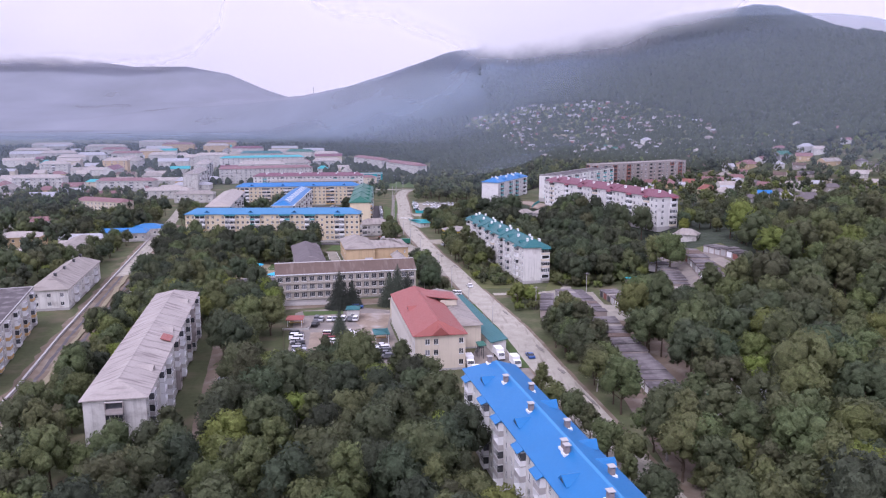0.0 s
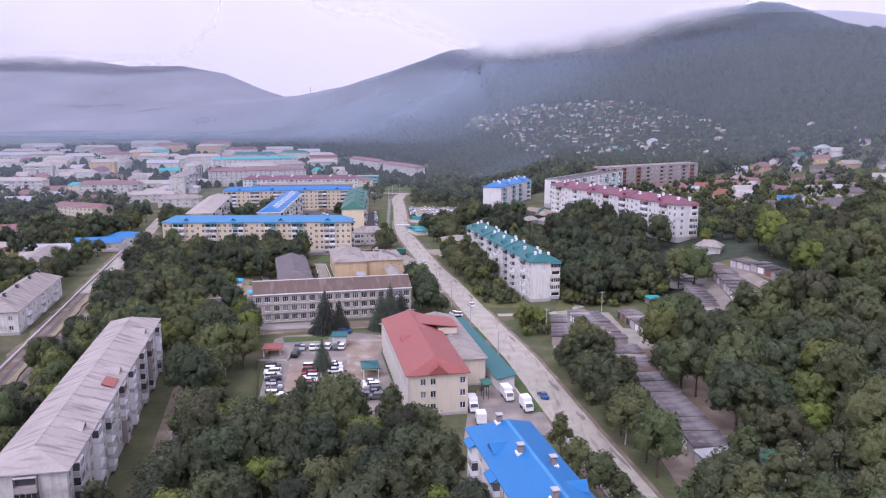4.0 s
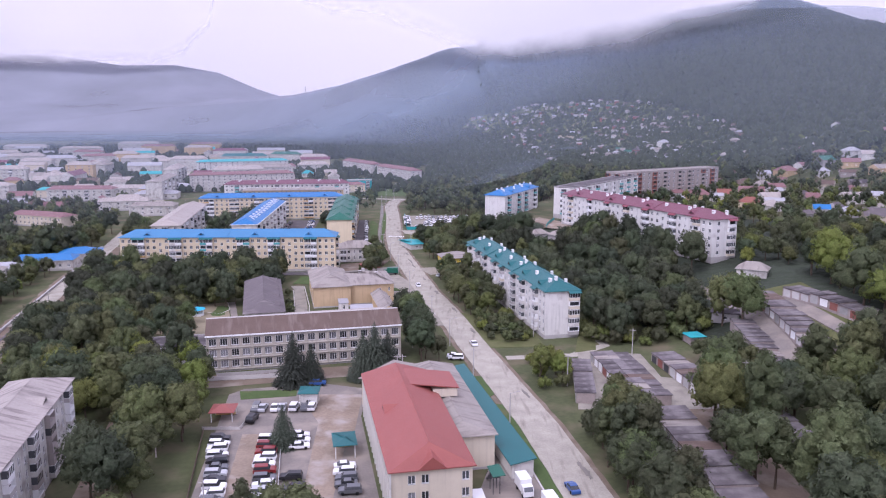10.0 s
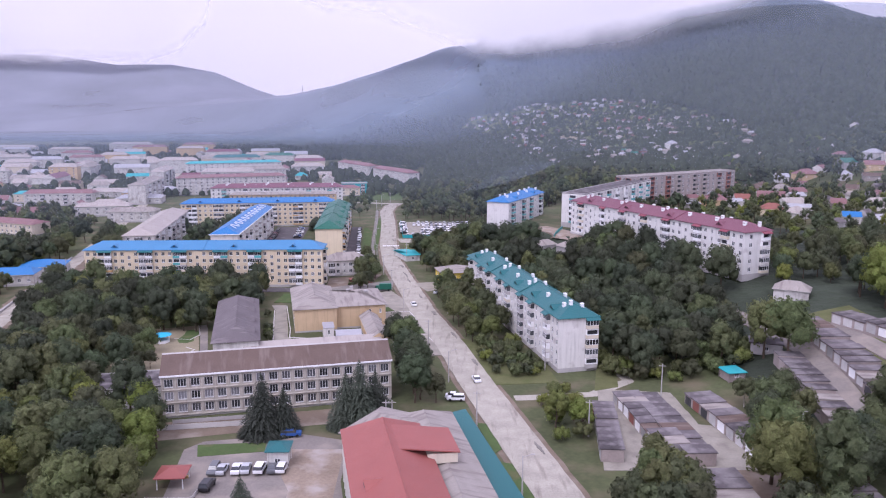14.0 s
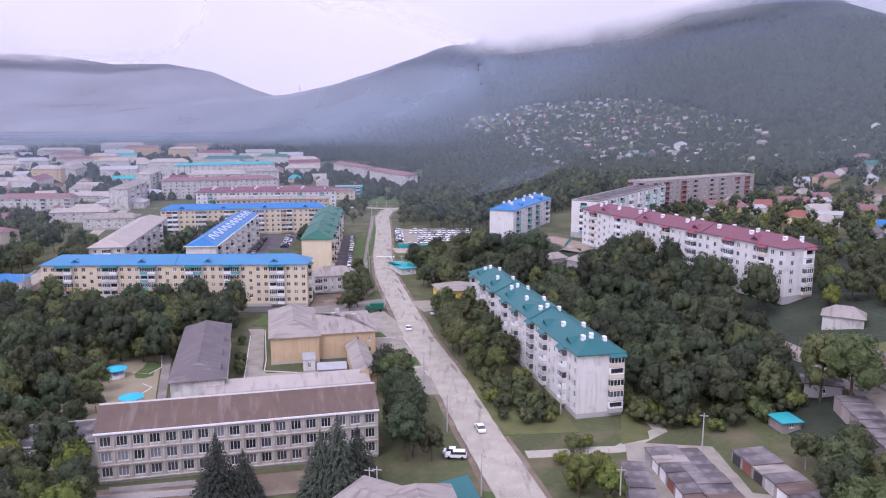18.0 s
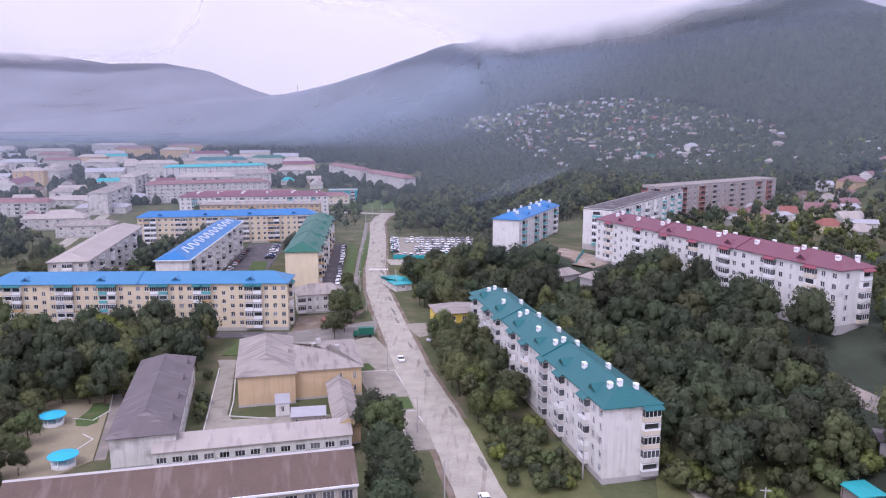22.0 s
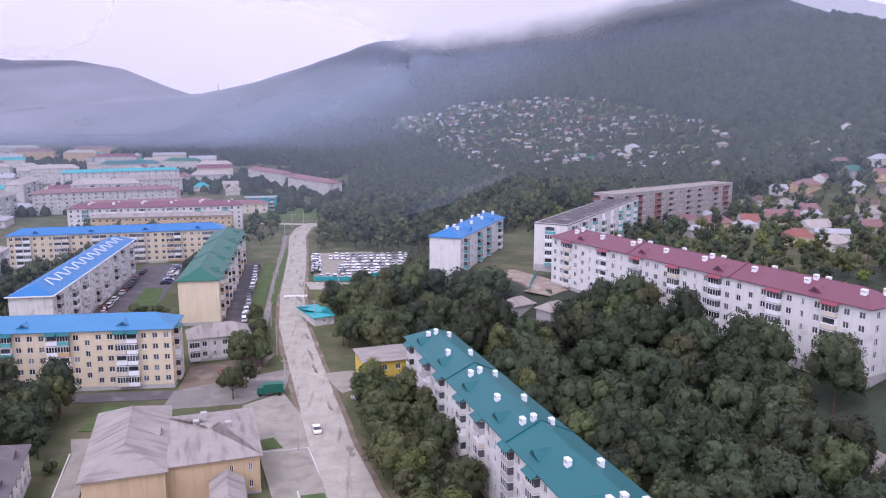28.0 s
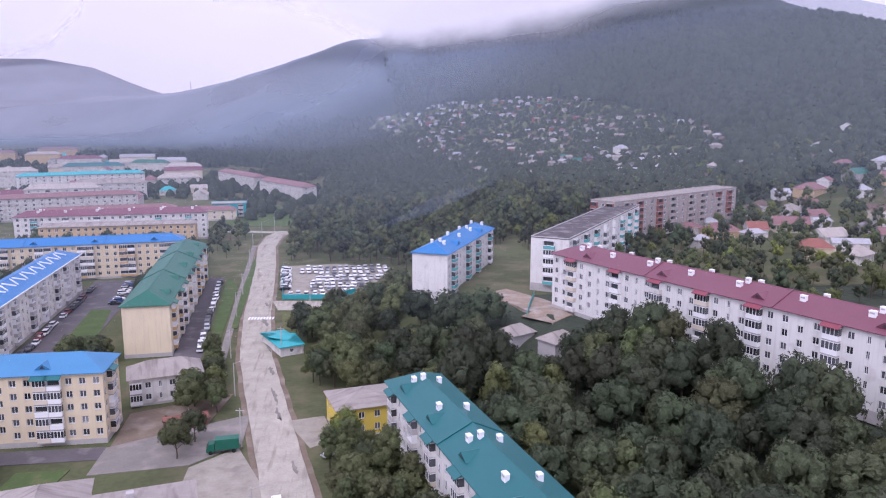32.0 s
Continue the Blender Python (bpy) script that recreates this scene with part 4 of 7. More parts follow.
def crown_mesh(seed, radius, tall, lobes=14, sprays=1200, material=None, card=0.5, low=0.25, pointed=0.0, rings=4, seg=7):
    """A crown of leaf sprays on the outside of uneven rounded lobes; its base is at z = 0."""
    rng = np.random.default_rng(seed)
    at, size = [], []
    for i in range(lobes):
        up = low * 0.9 - 0.45 + (1.4 - low * 0.9) * (i + 0.5) / lobes
        a = i * 2.39996 + rng.uniform(-0.5, 0.5)
        out = math.sqrt(max(0.04, 1 - up * up)) * rng.uniform(0.42, 0.74) * (1 - pointed * max(0.0, up))
        at.append((math.cos(a) * out * radius, math.sin(a) * out * radius, tall * (0.5 + 0.42 * up) + rng.uniform(-0.3, 0.3)))
        size.append(radius * rng.uniform(0.30, 0.50) * (1 - 0.5 * pointed * max(0.0, up)))
    at, size = np.array(at), np.array(size)
    want = sprays * 4
    pick = rng.choice(lobes, want, p=size ** 2 / (size ** 2).sum())
    way = rng.normal(size=(want, 3)) + (0, 0, 0.45)
    way /= np.linalg.norm(way, axis=1)[:, None]
    p = at[pick] + way * (size[pick] * rng.uniform(0.74, 1.2, want))[:, None] * (1, 1, 0.92)
    gap = np.linalg.norm(p[:, None] - at[None], axis=2) / size[None]
    gap[np.arange(want), pick] = 9
    free = np.flatnonzero((gap.min(1) > 0.86) & (p[:, 2] > 0.02 * tall))[:sprays]
    p, way = p[free], way[free]
    k = len(p)
    soft = way + 0.45 * (p - (0, 0, tall * 0.42)) / (radius, radius, tall * 0.5) + rng.normal(scale=0.16, size=(k, 3))
    soft /= np.linalg.norm(soft, axis=1)[:, None]
    flat = way + rng.normal(scale=0.5, size=(k, 3))
    flat /= np.linalg.norm(flat, axis=1)[:, None]
    u = np.cross(flat, rng.normal(size=(k, 3)))
    u /= np.linalg.norm(u, axis=1)[:, None]
    v = np.cross(flat, u)
    a, b = card * rng.uniform(0.55, 1.35, (k, 1)), card * rng.uniform(0.5, 1.15, (k, 1))
    verts = np.stack([p - u * a * 0.5, p - v * b * 0.5 - flat * 0.06, p + u * a * 0.6, p + v * b * 0.5 - flat * 0.06], 1).reshape(-1, 3)
    verts[1::4], verts[3::4] = verts[3::4].copy(), verts[1::4].copy()
    lit = np.repeat(soft, 4, 0)
    faces = [tuple(range(4 * i, 4 * i + 4))[::-1] for i in range(k)]
    # the leafy mass of each lobe
    mass, mass_lit = [], []
    for (cx, cy, cz), r in zip(at, size):
        base = len(verts) + len(mass)
        for j in range(rings):
            t = math.pi * (0.1 + 0.74 * j / (rings - 1))
            for i in range(seg):
                a2 = 2 * math.pi * (i + 0.5 * (j % 2)) / seg
                d = np.array((math.sin(t) * math.cos(a2), math.sin(t) * math.sin(a2), math.cos(t)))
                q = np.array((cx, cy, cz)) + d * r * rng.uniform(0.60, 0.90) * (1, 1, 0.92)
                mass.append(q)
                mass_lit.append(d + 0.45 * (q - (0, 0, tall * 0.42)) / (radius, radius, tall * 0.5))
        for j in range(rings - 1):
            for i in range(seg):
                i2 = (i + 1) % seg
                faces.append((base + (j + 1) * seg + i, base + (j + 1) * seg + i2, base + j * seg + i2, base + j * seg + i))
        faces.append(tuple(base + i for i in range(seg)))
    mass_lit = np.array(mass_lit)
    verts = np.concatenate([verts, mass])
    lit = np.concatenate([lit, mass_lit / np.linalg.norm(mass_lit, axis=1)[:, None]])
    me = bpy.data.meshes.new("crown")
    me.from_pydata(verts.tolist(), [], faces, shade_flat=False)
    me.normals_split_custom_set_from_vertices(lit.tolist())
    me.materials.append(material)
    me.materials.append(SPRAYS[material.name])
    me.polygons.foreach_set("material_index", [1] * k + [0] * (len(faces) - k))
    SOFT_NORMALS[me.name] = lit
    return me


def trunk_mesh(seed, h, r, reach, material):
    """A tapered, slightly bent trunk with five limbs."""
    rnd = random.Random(seed)
    fm = Form()
    bend = [(rnd.uniform(-0.15, 0.15), rnd.uniform(-0.15, 0.15)) for _ in range(5)]

    def tube(p0, p1, r0, r1, n=6):
        d = Vector(p1) - Vector(p0)
        a = d.orthogonal().normalized()
        c = d.cross(a).normalized()
        lo, hi = [], []
        for i in range(n):
            t = 2 * math.pi * i / n
            o = a * math.cos(t) + c * math.sin(t)
            lo.append(tuple(Vector(p0) + o * r0))
            hi.append(tuple(Vector(p1) + o * r1))
        fm.solid(lo, hi)

    pts = [(bend[i][0] * i, bend[i][1] * i, -0.4 + (h + 0.4) * i / 4) for i in range(5)]
    for i in range(4):
        tube(pts[i], pts[i + 1], r * (1 - 0.18 * i), r * (1 - 0.18 * (i + 1)))
    for i in range(5):
        a, b = rnd.uniform(0, 6.28), pts[2 + i % 3]
        tube(b, (b[0] + math.cos(a) * reach, b[1] + math.sin(a) * reach, b[2] + reach * rnd.uniform(0.5, 1.0)), r * 0.42, r * 0.12, 5)
    return fm.mesh("trunk", material)


def spruce_mesh(seed, h, r, material):
    """Drooping whorls of needle sprays round a thin stem."""
    rnd = random.Random(seed)
    verts, faces = [], []
    whorls = 30
    for k in range(whorls):
        f = k / (whorls - 1)
        z, rad = h * (0.06 + 0.92 * f), r * (1 - f) ** 0.85 * rnd.uniform(0.85, 1.1) + 0.12
        n = int(8 + 20 * (1 - f))
        for i in range(n):
            a = 2 * math.pi * (i + rnd.random() * 0.7) / n
            d = np.array((math.cos(a), math.sin(a), 0))
            q = np.array((-d[1], d[0], 0))
            for part_n in range(3):
                s0, s1 = rad * part_n / 3, rad * (part_n + 1.25) / 3
                w = 0.36 + 0.26 * rad * (1 - part_n / 5)
                dz0, dz1 = -0.16 * s0 + rnd.uniform(-0.1, 0.1), -0.30 * s1 + rnd.uniform(-0.15, 0.1)
                b = len(verts)
                base = np.array((0, 0, z))
                verts += [tuple(base + d * s0 + (0, 0, dz0 + 0.08)), tuple(base + d * (s0 + s1) / 2 + q * w * 0.5 + (0, 0, (dz0 + dz1) / 2 - 0.1)), tuple(base + d * s1 + (0, 0, dz1)), tuple(base + d * (s0 + s1) / 2 - q * w * 0.5 + (0, 0, (dz0 + dz1) / 2 - 0.1))]
                faces.append((b, b + 1, b + 2, b + 3))
    me = bpy.data.meshes.new("needle_boughs")
    me.from_pydata(verts, [], faces)
    me.materials.append(material)
    return me


CROWNS = {
    "broad": [crown_mesh(10 + i, 4.1, 9.2, 16, 900, LEAF, 0.72, low=0.2) for i in range(4)],
    "dark": [crown_mesh(30 + i, 3.9, 9.4, 16, 880, LEAF_DARK, 0.72, low=0.2) for i in range(4)],
    "tall": [crown_mesh(50 + i, 3.0, 11.2, 16, 820, LEAF, 0.7, low=0.15, pointed=0.35) for i in range(3)],
    "lime": [crown_mesh(70 + i, 3.8, 7.6, 13, 760, LEAF_BRIGHT, 0.7, low=0.2) for i in range(3)],
    "bush": [crown_mesh(90 + i, 2.2, 2.9, 8, 260, LEAF, 0.55, low=0.45) for i in range(3)],
    "limebush": [crown_mesh(110 + i, 2.4, 3.0, 8, 260, LEAF_BRIGHT, 0.55, low=0.45) for i in range(2)],
}
LIGHT = {}
for level, (lobes, sprays, card, rings, seg) in {"near": (14, 560, 0.84, 4, 6), "far": (7, 90, 1.4, 3, 6)}.items():
    LIGHT[level, "broad"] = [crown_mesh(210 + i, 4.1, 9.2, lobes, sprays, LEAF, card, 0.2, 0.0, rings, seg) for i in range(3)]
    LIGHT[level, "dark"] = [crown_mesh(230 + i, 3.9, 9.4, lobes, sprays, LEAF_DARK, card, 0.2, 0.0, rings, seg) for i in range(3)]
    LIGHT[level, "tall"] = [crown_mesh(250 + i, 3.1, 11.0, lobes, sprays, LEAF, card, 0.15, 0.35, rings, seg) for i in range(3)]
    LIGHT[level, "lime"] = [crown_mesh(270 + i, 3.8, 7.6, lobes, sprays, LEAF_BRIGHT, card, 0.2, 0.0, rings, seg) for i in range(3)]
TRUNKS = {"dark_bark": [trunk_mesh(i, 6.0, 0.24, 2.2, BARK) for i in range(3)], "pale_bark": [trunk_mesh(5 + i, 6.5, 0.18, 1.8, BIRCH) for i in range(2)]}
SPRUCE = [spruce_mesh(i, 13.8, 5.4, NEEDLES) for i in range(2)]
STEM = trunk_mesh(40, 11.0, 0.2, 0.6, BARK)
TREE_LABELS = {
    "broad": "leafy green broadleaf tree with a rounded uneven crown", "dark": "deep green broadleaf tree with a dense crown", "tall": "tall slender green tree with a narrow crown",
    "lime": "bright lime-green leafy tree", "bush": "low leafy green bush on rough grass", "limebush": "low bright yellow-green bush",
}


def tree(kind, x, y, rnd, size=1.0, group=""):
    z = z_at(x, y)
    turn = pose(x, y, z, 0, 0, rnd.uniform(0, 360))
    k = size * rnd.uniform(0.8, 1.2)
    name = "bush" if "bush" in kind else "tree"
    birch = rnd.random() < 0.18
    trunk = new(name, rnd.choice(TRUNKS["pale_bark" if birch else "dark_bark"]))
    bush = name == "bush"
    trunk.matrix_basis = turn @ Matrix.Diagonal((k, k, k * rnd.uniform(0.9, 1.1), 1)) @ Matrix.Diagonal((0.25, 0.25, 0.2, 1) if bush else (1, 1, 1, 1))
    tagged(trunk, TREE_LABELS[kind], "bush" if bush else "tree", group)
    crown = part("crown", rnd.choice(CROWNS[kind]), trunk)
    crown.matrix_basis = Matrix.Diagonal((4, 4, 5, 1)) if bush else Matrix.Translation((0, 0, rnd.uniform(0.9, 1.7)))
    return trunk


def spruce(x, y, rnd, size=1.0):
    z = z_at(x, y)
    stem = new("spruce", STEM)
    k = size * rnd.uniform(0.9, 1.1)
    stem.matrix_basis = pose(x, y, z, 0, 0, rnd.uniform(0, 360)) @ Matrix.Diagonal((k, k, k, 1))
    tagged(stem, "dark green spruce with drooping boughs", "tree", "spruces")
    part("foliage", rnd.choice(SPRUCE), stem)


def arrays(me):
    v = np.empty(len(me.vertices) * 3)
    me.vertices.foreach_get("co", v)
    v = v.reshape(-1, 3)
    lit = SOFT_NORMALS.get(me.name)
    if lit is None:
        lit = v * (1, 1, 0) + (0, 0, 1e-3)
        lit = lit / np.linalg.norm(lit, axis=1)[:, None]
    return v, [tuple(p.vertices) for p in me.polygons], lit, [p.material_index for p in me.polygons]


def joined(name, label, spots, leaf_slots, level):
    """Many trees of one wood as one cover: spots hold place, turn, size and crown kind."""
    cache = {}
    verts, lights, tones, faces, slots, base = [], [], [], [], [], 0
    stem = Form()
    stem.lathe([(0.28, -0.6), (0.2, 2.4), (0.1, 6.0)], 5)
    stem = arrays(stem.mesh("stem", BARK))
    for x, y, z, turn, k, kind, pick in spots:
        if (kind, pick) not in cache:
            cache[kind, pick] = arrays(LIGHT[level, kind][pick])
        tone = (x * 0.618034 + y * 0.414214) % 1.0
        tallness = 0.88 + 0.34 * ((x * 0.37 + y * 0.71) % 1.0)
        for (v, f, lit, own), dz, slot in ((cache[kind, pick], 0.6, 2 * leaf_slots.index(LIGHT[level, kind][0].materials[0])), (stem, 0.0, 2 * len(leaf_slots))):
            c, s = math.cos(turn), math.sin(turn)
            verts.append(np.stack([v[:, 0] * c - v[:, 1] * s, v[:, 0] * s + v[:, 1] * c, (v[:, 2] + dz) * tallness], 1) * k + (x, y, z))
            lights.append(np.stack([lit[:, 0] * c - lit[:, 1] * s, lit[:, 0] * s + lit[:, 1] * c, lit[:, 2]], 1))
            tones.append(np.full(len(v), tone))
            faces += [tuple(i + base for i in p) for p in f]
            slots += [slot + q for q in own]
            base += len(v)
    me = bpy.data.meshes.new(name)
    me.from_pydata(np.concatenate(verts).tolist(), [], faces, shade_flat=False)
    for m in leaf_slots:
        me.materials.append(m)
        me.materials.append(SPRAYS[m.name])
    me.materials.append(BARK)
    me.polygons.foreach_set("material_index", slots)
    me.attributes.new("tree_tone", "FLOAT", "POINT").data.foreach_set("value", np.concatenate(tones))
    me.normals_split_custom_set_from_vertices(np.concatenate(lights))
    return tagged(new(name, me), label, "woods", kind="stuff")


def grove(poly, gap, kinds, size, seed, group, margin=2.4, fill=1.0, cover="", level="near"):
    """Plants a stretch of ground, keeping off buildings, streets and yards. cover: join the trees into one wood of that label."""
    rnd = random.Random(seed)
    xs, ys = [p[0] for p in poly], [p[1] for p in poly]
    spots, row = [], 0
    y = min(ys)
    while y < max(ys):
        x = min(xs) + (gap / 2 if row % 2 else 0)
        while x < max(xs):
            px, py = x + rnd.uniform(-0.36, 0.36) * gap, y + rnd.uniform(-0.36, 0.36) * gap
            if rnd.random() < fill and inside(poly, px, py) and not taken(px, py, margin):
                if cover:
                    spots.append((px, py, z_at(px, py), rnd.uniform(0, 6.28), size * rnd.uniform(0.68, 1.38), rnd.choice(kinds), rnd.randrange(3)))
                else:
                    tree(rnd.choice(kinds), px, py, rnd, size * rnd.uniform(0.85, 1.15), group)
            x += gap
        y += gap * 0.87
        row += 1
    if cover:
        joined("wood", cover, spots, [LEAF, LEAF_DARK, LEAF_BRIGHT], level)

# ---------------------------------------------------------------- paving, lawns and yards
def strip(name, line, half, material, label, lift, wobble=0.2, seed=9):
    tagged(new(name, ribbon(line, half, 0.0, lift, wobble, seed).mesh(name, material)), label, "ground", kind="structure")


def slope_strip(name, line, half, material, label, lift=0.3):
    """A lane that follows the rise of the ground."""
    fm, pts = Form(), []
    for (x0, y0), (x1, y1) in zip(line, line[1:]):
        n = max(1, int(math.hypot(x1 - x0, y1 - y0) / 4))
        pts += [(x0 + (x1 - x0) * i / n, y0 + (y1 - y0) * i / n) for i in range(n)]
    pts.append(line[-1])
    edges = [[(x, y, z_at(x, y) + lift) for x, y in shift(pts, off)] for off in (-half, half)]
    for k in range(len(pts) - 1):
        (a, b), (c, d) = (edges[0][k], edges[0][k + 1]), (edges[1][k], edges[1][k + 1])
        fm.face([a, c, d, b])
        for p, q in ((b, a), (c, d)):
            fm.face([p, q, (q[0], q[1], q[2] - 1.2), (p[0], p[1], p[2] - 1.2)])
    tagged(new(name, fm.mesh(name, material)), label, "ground", kind="structure")


sheet("yard", [(-53, 262), (-44, 198), (-8.5, 198), (-18, 248), (-18, 266), (-30, 270), (-50, 266)], 0, CAR_PARK, "patched grey asphalt car park", thick=0.03)
sheet("yard_2", [(6.6, 206), (13, 232), (20, 224), (24, 202), (26, 190), (5, 188)], 0, CAR_PARK, "grey asphalt loading yard", thick=0.03)
sheet("dirt_lane", [(-27.6, 246), (-20, 240), (-19, 200), (-24.5, 200)], 0, DUSTY_EARTH, "worn brown lane through the car park", thick=0.03)
sheet("dirt_lane_2", [(-43.4, 238), (-38.8, 238), (-34.2, 200), (-38.6, 200)], 0, DUSTY_EARTH, "worn brown lane between the parked cars", thick=0.03)
sheet("earth_patch", [(-31, 262), (-19, 262), (-18.5, 234), (-23, 234), (-30, 250)], 0, DUSTY_EARTH, "pale rubble-strewn ground", thick=0.05)
sheet("earth_patch_2", [(-62, 266), (-14, 278), (-12, 287), (-64, 276)], 0, EARTH, "bare earth before the school", thick=0.02)
sheet("lawn", [(9.7, 275.5), (12.5, 275), (15.3, 263), (12.6, 259.5)], 0, LAWN, "narrow green lawn", thick=0.10)
sheet("lawn_2", [(13.0, 256), (16.9, 254.6), (20.6, 234), (25.0, 203), (22.0, 203), (17.2, 234)], 0, LAWN, "narrow green lawn strip", thick=0.10)
sheet("lawn_3", [(-50.8, 264.2), (-36.3, 265.4), (-35.7, 261), (-49.1, 258.6)], 0, LAWN, "small lawn beside the car park", thick=0.08)
sheet("lawn_4", [(45.4, 314.8), (49.8, 310), (47.8, 298.5), (41, 295.7)], 0, DRY_GRASS, "lawn at the end of the white block", thick=0.05)
strip("lane", [(20, 291), (40, 293.5), (51.5, 303), (49.3, 323), (44, 350)], 1.7, ASPHALT, "pale lane to the garages", 0.07)
sheet("garage_yard", [(34, 252), (72, 252), (78, 292), (42, 297)], 0, PALE_CONCRETE, "pale worn concrete between garages", thick=0.03)
sheet("garage_yard_2", [(45, 108), (55, 108), (70, 148), (70, 252), (46, 252)], 0, EARTH, "packed earth lane between garages", thick=0.03)
sheet("bank_grass", [(12.5, 300), (33, 302), (30, 326), (8, 342), (7, 334)], 0, DRY_GRASS, "rough yellowed grass by the white block", thick=0.04)
sheet("pale_lot", [(-23, 536), (-3, 533), (-2, 520), (-20, 522)], 0, ASPHALT, "pale gravel forecourt", thick=0.05)
sheet("car_lot", [(-24, 602), (-19.5, 538), (-1.5, 536), (12, 548), (26, 592), (0, 604)], 0, PALE_CONCRETE, "grey fenced car lot", thick=0.04)
sheet("shop_forecourt", [(-9.5, 421), (-1, 423), (2, 410), (-3.5, 406)], 0, PALE_CONCRETE, "pale forecourt beside the yellow shop", thick=0.05)
sheet("dry_grass", [(-18.5, 519), (-2.5, 519), (0, 500), (-10, 494), (-16, 497)], 0, DRY_GRASS, "dry orange-green grass plot", thick=0.06)
sheet("parking", [(-45.5, 470), (-37, 469.5), (-47.5, 580), (-53.5, 580)], 0, DARK_ASPHALT, "dark asphalt parking strip by the cream block", thick=0.04)
sheet("lawn_5", [(-36.6, 471), (-33.6, 471.5), (-39.0, 560), (-43.5, 576), (-45.6, 576)], 0, LAWN, "green verge along the pavement", thick=0.09)
strip("pavement", [(-29.8, 445), (-31.2, 470), (-35.5, 530), (-40.5, 610), (-44, 660)], 1.1, PATH_ASPHALT, "grey pavement beside the street", 0.12, 0.05)
sheet("lawn_6", [(-33.0, 500), (-31.2, 500), (-34, 560), (-38.4, 640), (-40.2, 640), (-37, 560)], 0, LAWN, "narrow grass strip by the street", thick=0.10)
sheet("courtyard", [(-91.0, 470), (-72, 470), (-80, 580), (-100, 580)], 0, DARK_ASPHALT, "dark asphalt courtyard", thick=0.03)
sheet("lawn_7", [(-80.8, 478), (-86.2, 531), (-79, 530), (-70.5, 478)], 0, LAWN, "courtyard lawn", thick=0.08)
sheet("plaza", [(-27, 400), (-18.4, 408), (-11.5, 390), (-8.0, 375), (-9.8, 374.6), (-27, 372.2)], 0, PALE_CONCRETE, "paved school forecourt", thick=0.05)
sheet("plaza_2", [(-27.8, 372), (-9.6, 374.4), (-2.2, 345.9), (3.2, 325.2), (-3.6, 324), (-8.8, 346), (-14, 352), (-19, 371)], 0, PALE_CONCRETE, "paved forecourt by the street", thick=0.10)
sheet("school_court", [(-49.5, 331.5), (-16, 339), (-15, 345), (-37, 342), (-45.2, 340.8), (-47.2, 344), (-48.6, 352), (-55.7, 384), (-61, 384), (-57.9, 376)], 0, PALE_CONCRETE, "pale concrete paving between the schools", thick=0.06)
sheet("playground", [(-94, 352), (-79.5, 357), (-68, 320), (-76, 308), (-92, 316)], 0, SAND, "sandy kindergarten playground", thick=0.04)
sheet("flower_bed", [(-9.4, 354.2), (-5.0, 354.8), (-3.4, 347.2), (-7.5, 346.4)], 0, LAWN, "kerbed flower bed in the paving", thick=0.16)
sheet("flower_bed_2", [(-20.8, 379), (-17.4, 380.5), (-14.9, 375.2), (-19.7, 374.2)], 0, LAWN, "small grass bed in the paving", thick=0.16)
sheet("playground_path", [(-79.1, 357), (-76.8, 357.6), (-65.6, 320.6), (-67.7, 320)], 0, CAR_PARK, "grey paved path beside the kindergarten wing", thick=0.05)
sheet("lawn_8", [(-81.6, 351), (-79.6, 351.6), (-77.4, 350.4), (-76.3, 347), (-76.6, 342.5), (-75.6, 339.4), (-77.2, 337.2), (-79.6, 337.4), (-81.2, 340.6), (-80.8, 346)], 0, LAWN, "playground grass patch", thick=0.07)
sheet("block_drive", [(-146, 404), (-46, 406), (-46, 412), (-146, 412)], 0, DARK_ASPHALT, "dark drive before the yellow block", thick=0.03)
sheet("earth_patch_3", [(-45, 404), (-30, 404), (-24, 440), (-46, 430)], 0, EARTH, "bare earth by the street", thick=0.02)
sheet("yard_3", [(-46, 399), (-27.2, 401), (-18, 410), (-18, 426), (-30, 420), (-46, 411.5)], 0, PATH_ASPHALT, "grey asphalt yard behind the school", thick=0.045)
sheet("lawn_9", [(-61, 388), (-52, 388), (-50, 402), (-60, 402)], 0, LAWN, "lawn between school and block", thick=0.03)
strip("side_street", [(-30, 706), (-8, 712), (30, 716)], 3.4, ASPHALT, "pale crossing street", 0.07)
strip("side_street_2", [(-33, 704), (-60, 712), (-150, 718)], 3.4, ASPHALT, "pale crossing street", 0.05)
sheet("field", [(-74, 735), (-24, 728), (-14, 800), (-60, 850), (-90, 820)], 0, LAWN, "open green sports field", thick=0.03)
strip("trench", shift(LEFT_ROAD[1:5], -1.6), 0.55, DARK_ASPHALT, "dark open trench in the dug-up track", 0.09, 0.25, 4)
strip("spoil_bank", shift(LEFT_ROAD[1:5], 1.2), 0.9, SAND, "pale sandy spoil along the trench", 0.5, 0.5, 8)
strip("duct_wall", shift(LEFT_ROAD[1:6], -4.6), 0.3, GREY_TRIM, "pale concrete duct along the dug-up track", 0.8, 0.05, 10)
strip("trench_2", shift(LEFT_ROAD[1:5], 3.6), 0.5, DARK_ASPHALT, "dark narrow trench in the brown earth", 0.10, 0.3, 11)
strip("track", [(-53, 152), (-65.5, 208), (-74, 245)], 1.9, EARTH, "brown earth drive beside the grey block", 0.04)
slope_strip("bank_yard", [(49, 476), (57, 462), (61, 450), (55, 446)], 5.5, DUSTY_EARTH, "bare pale yard between the white blocks")
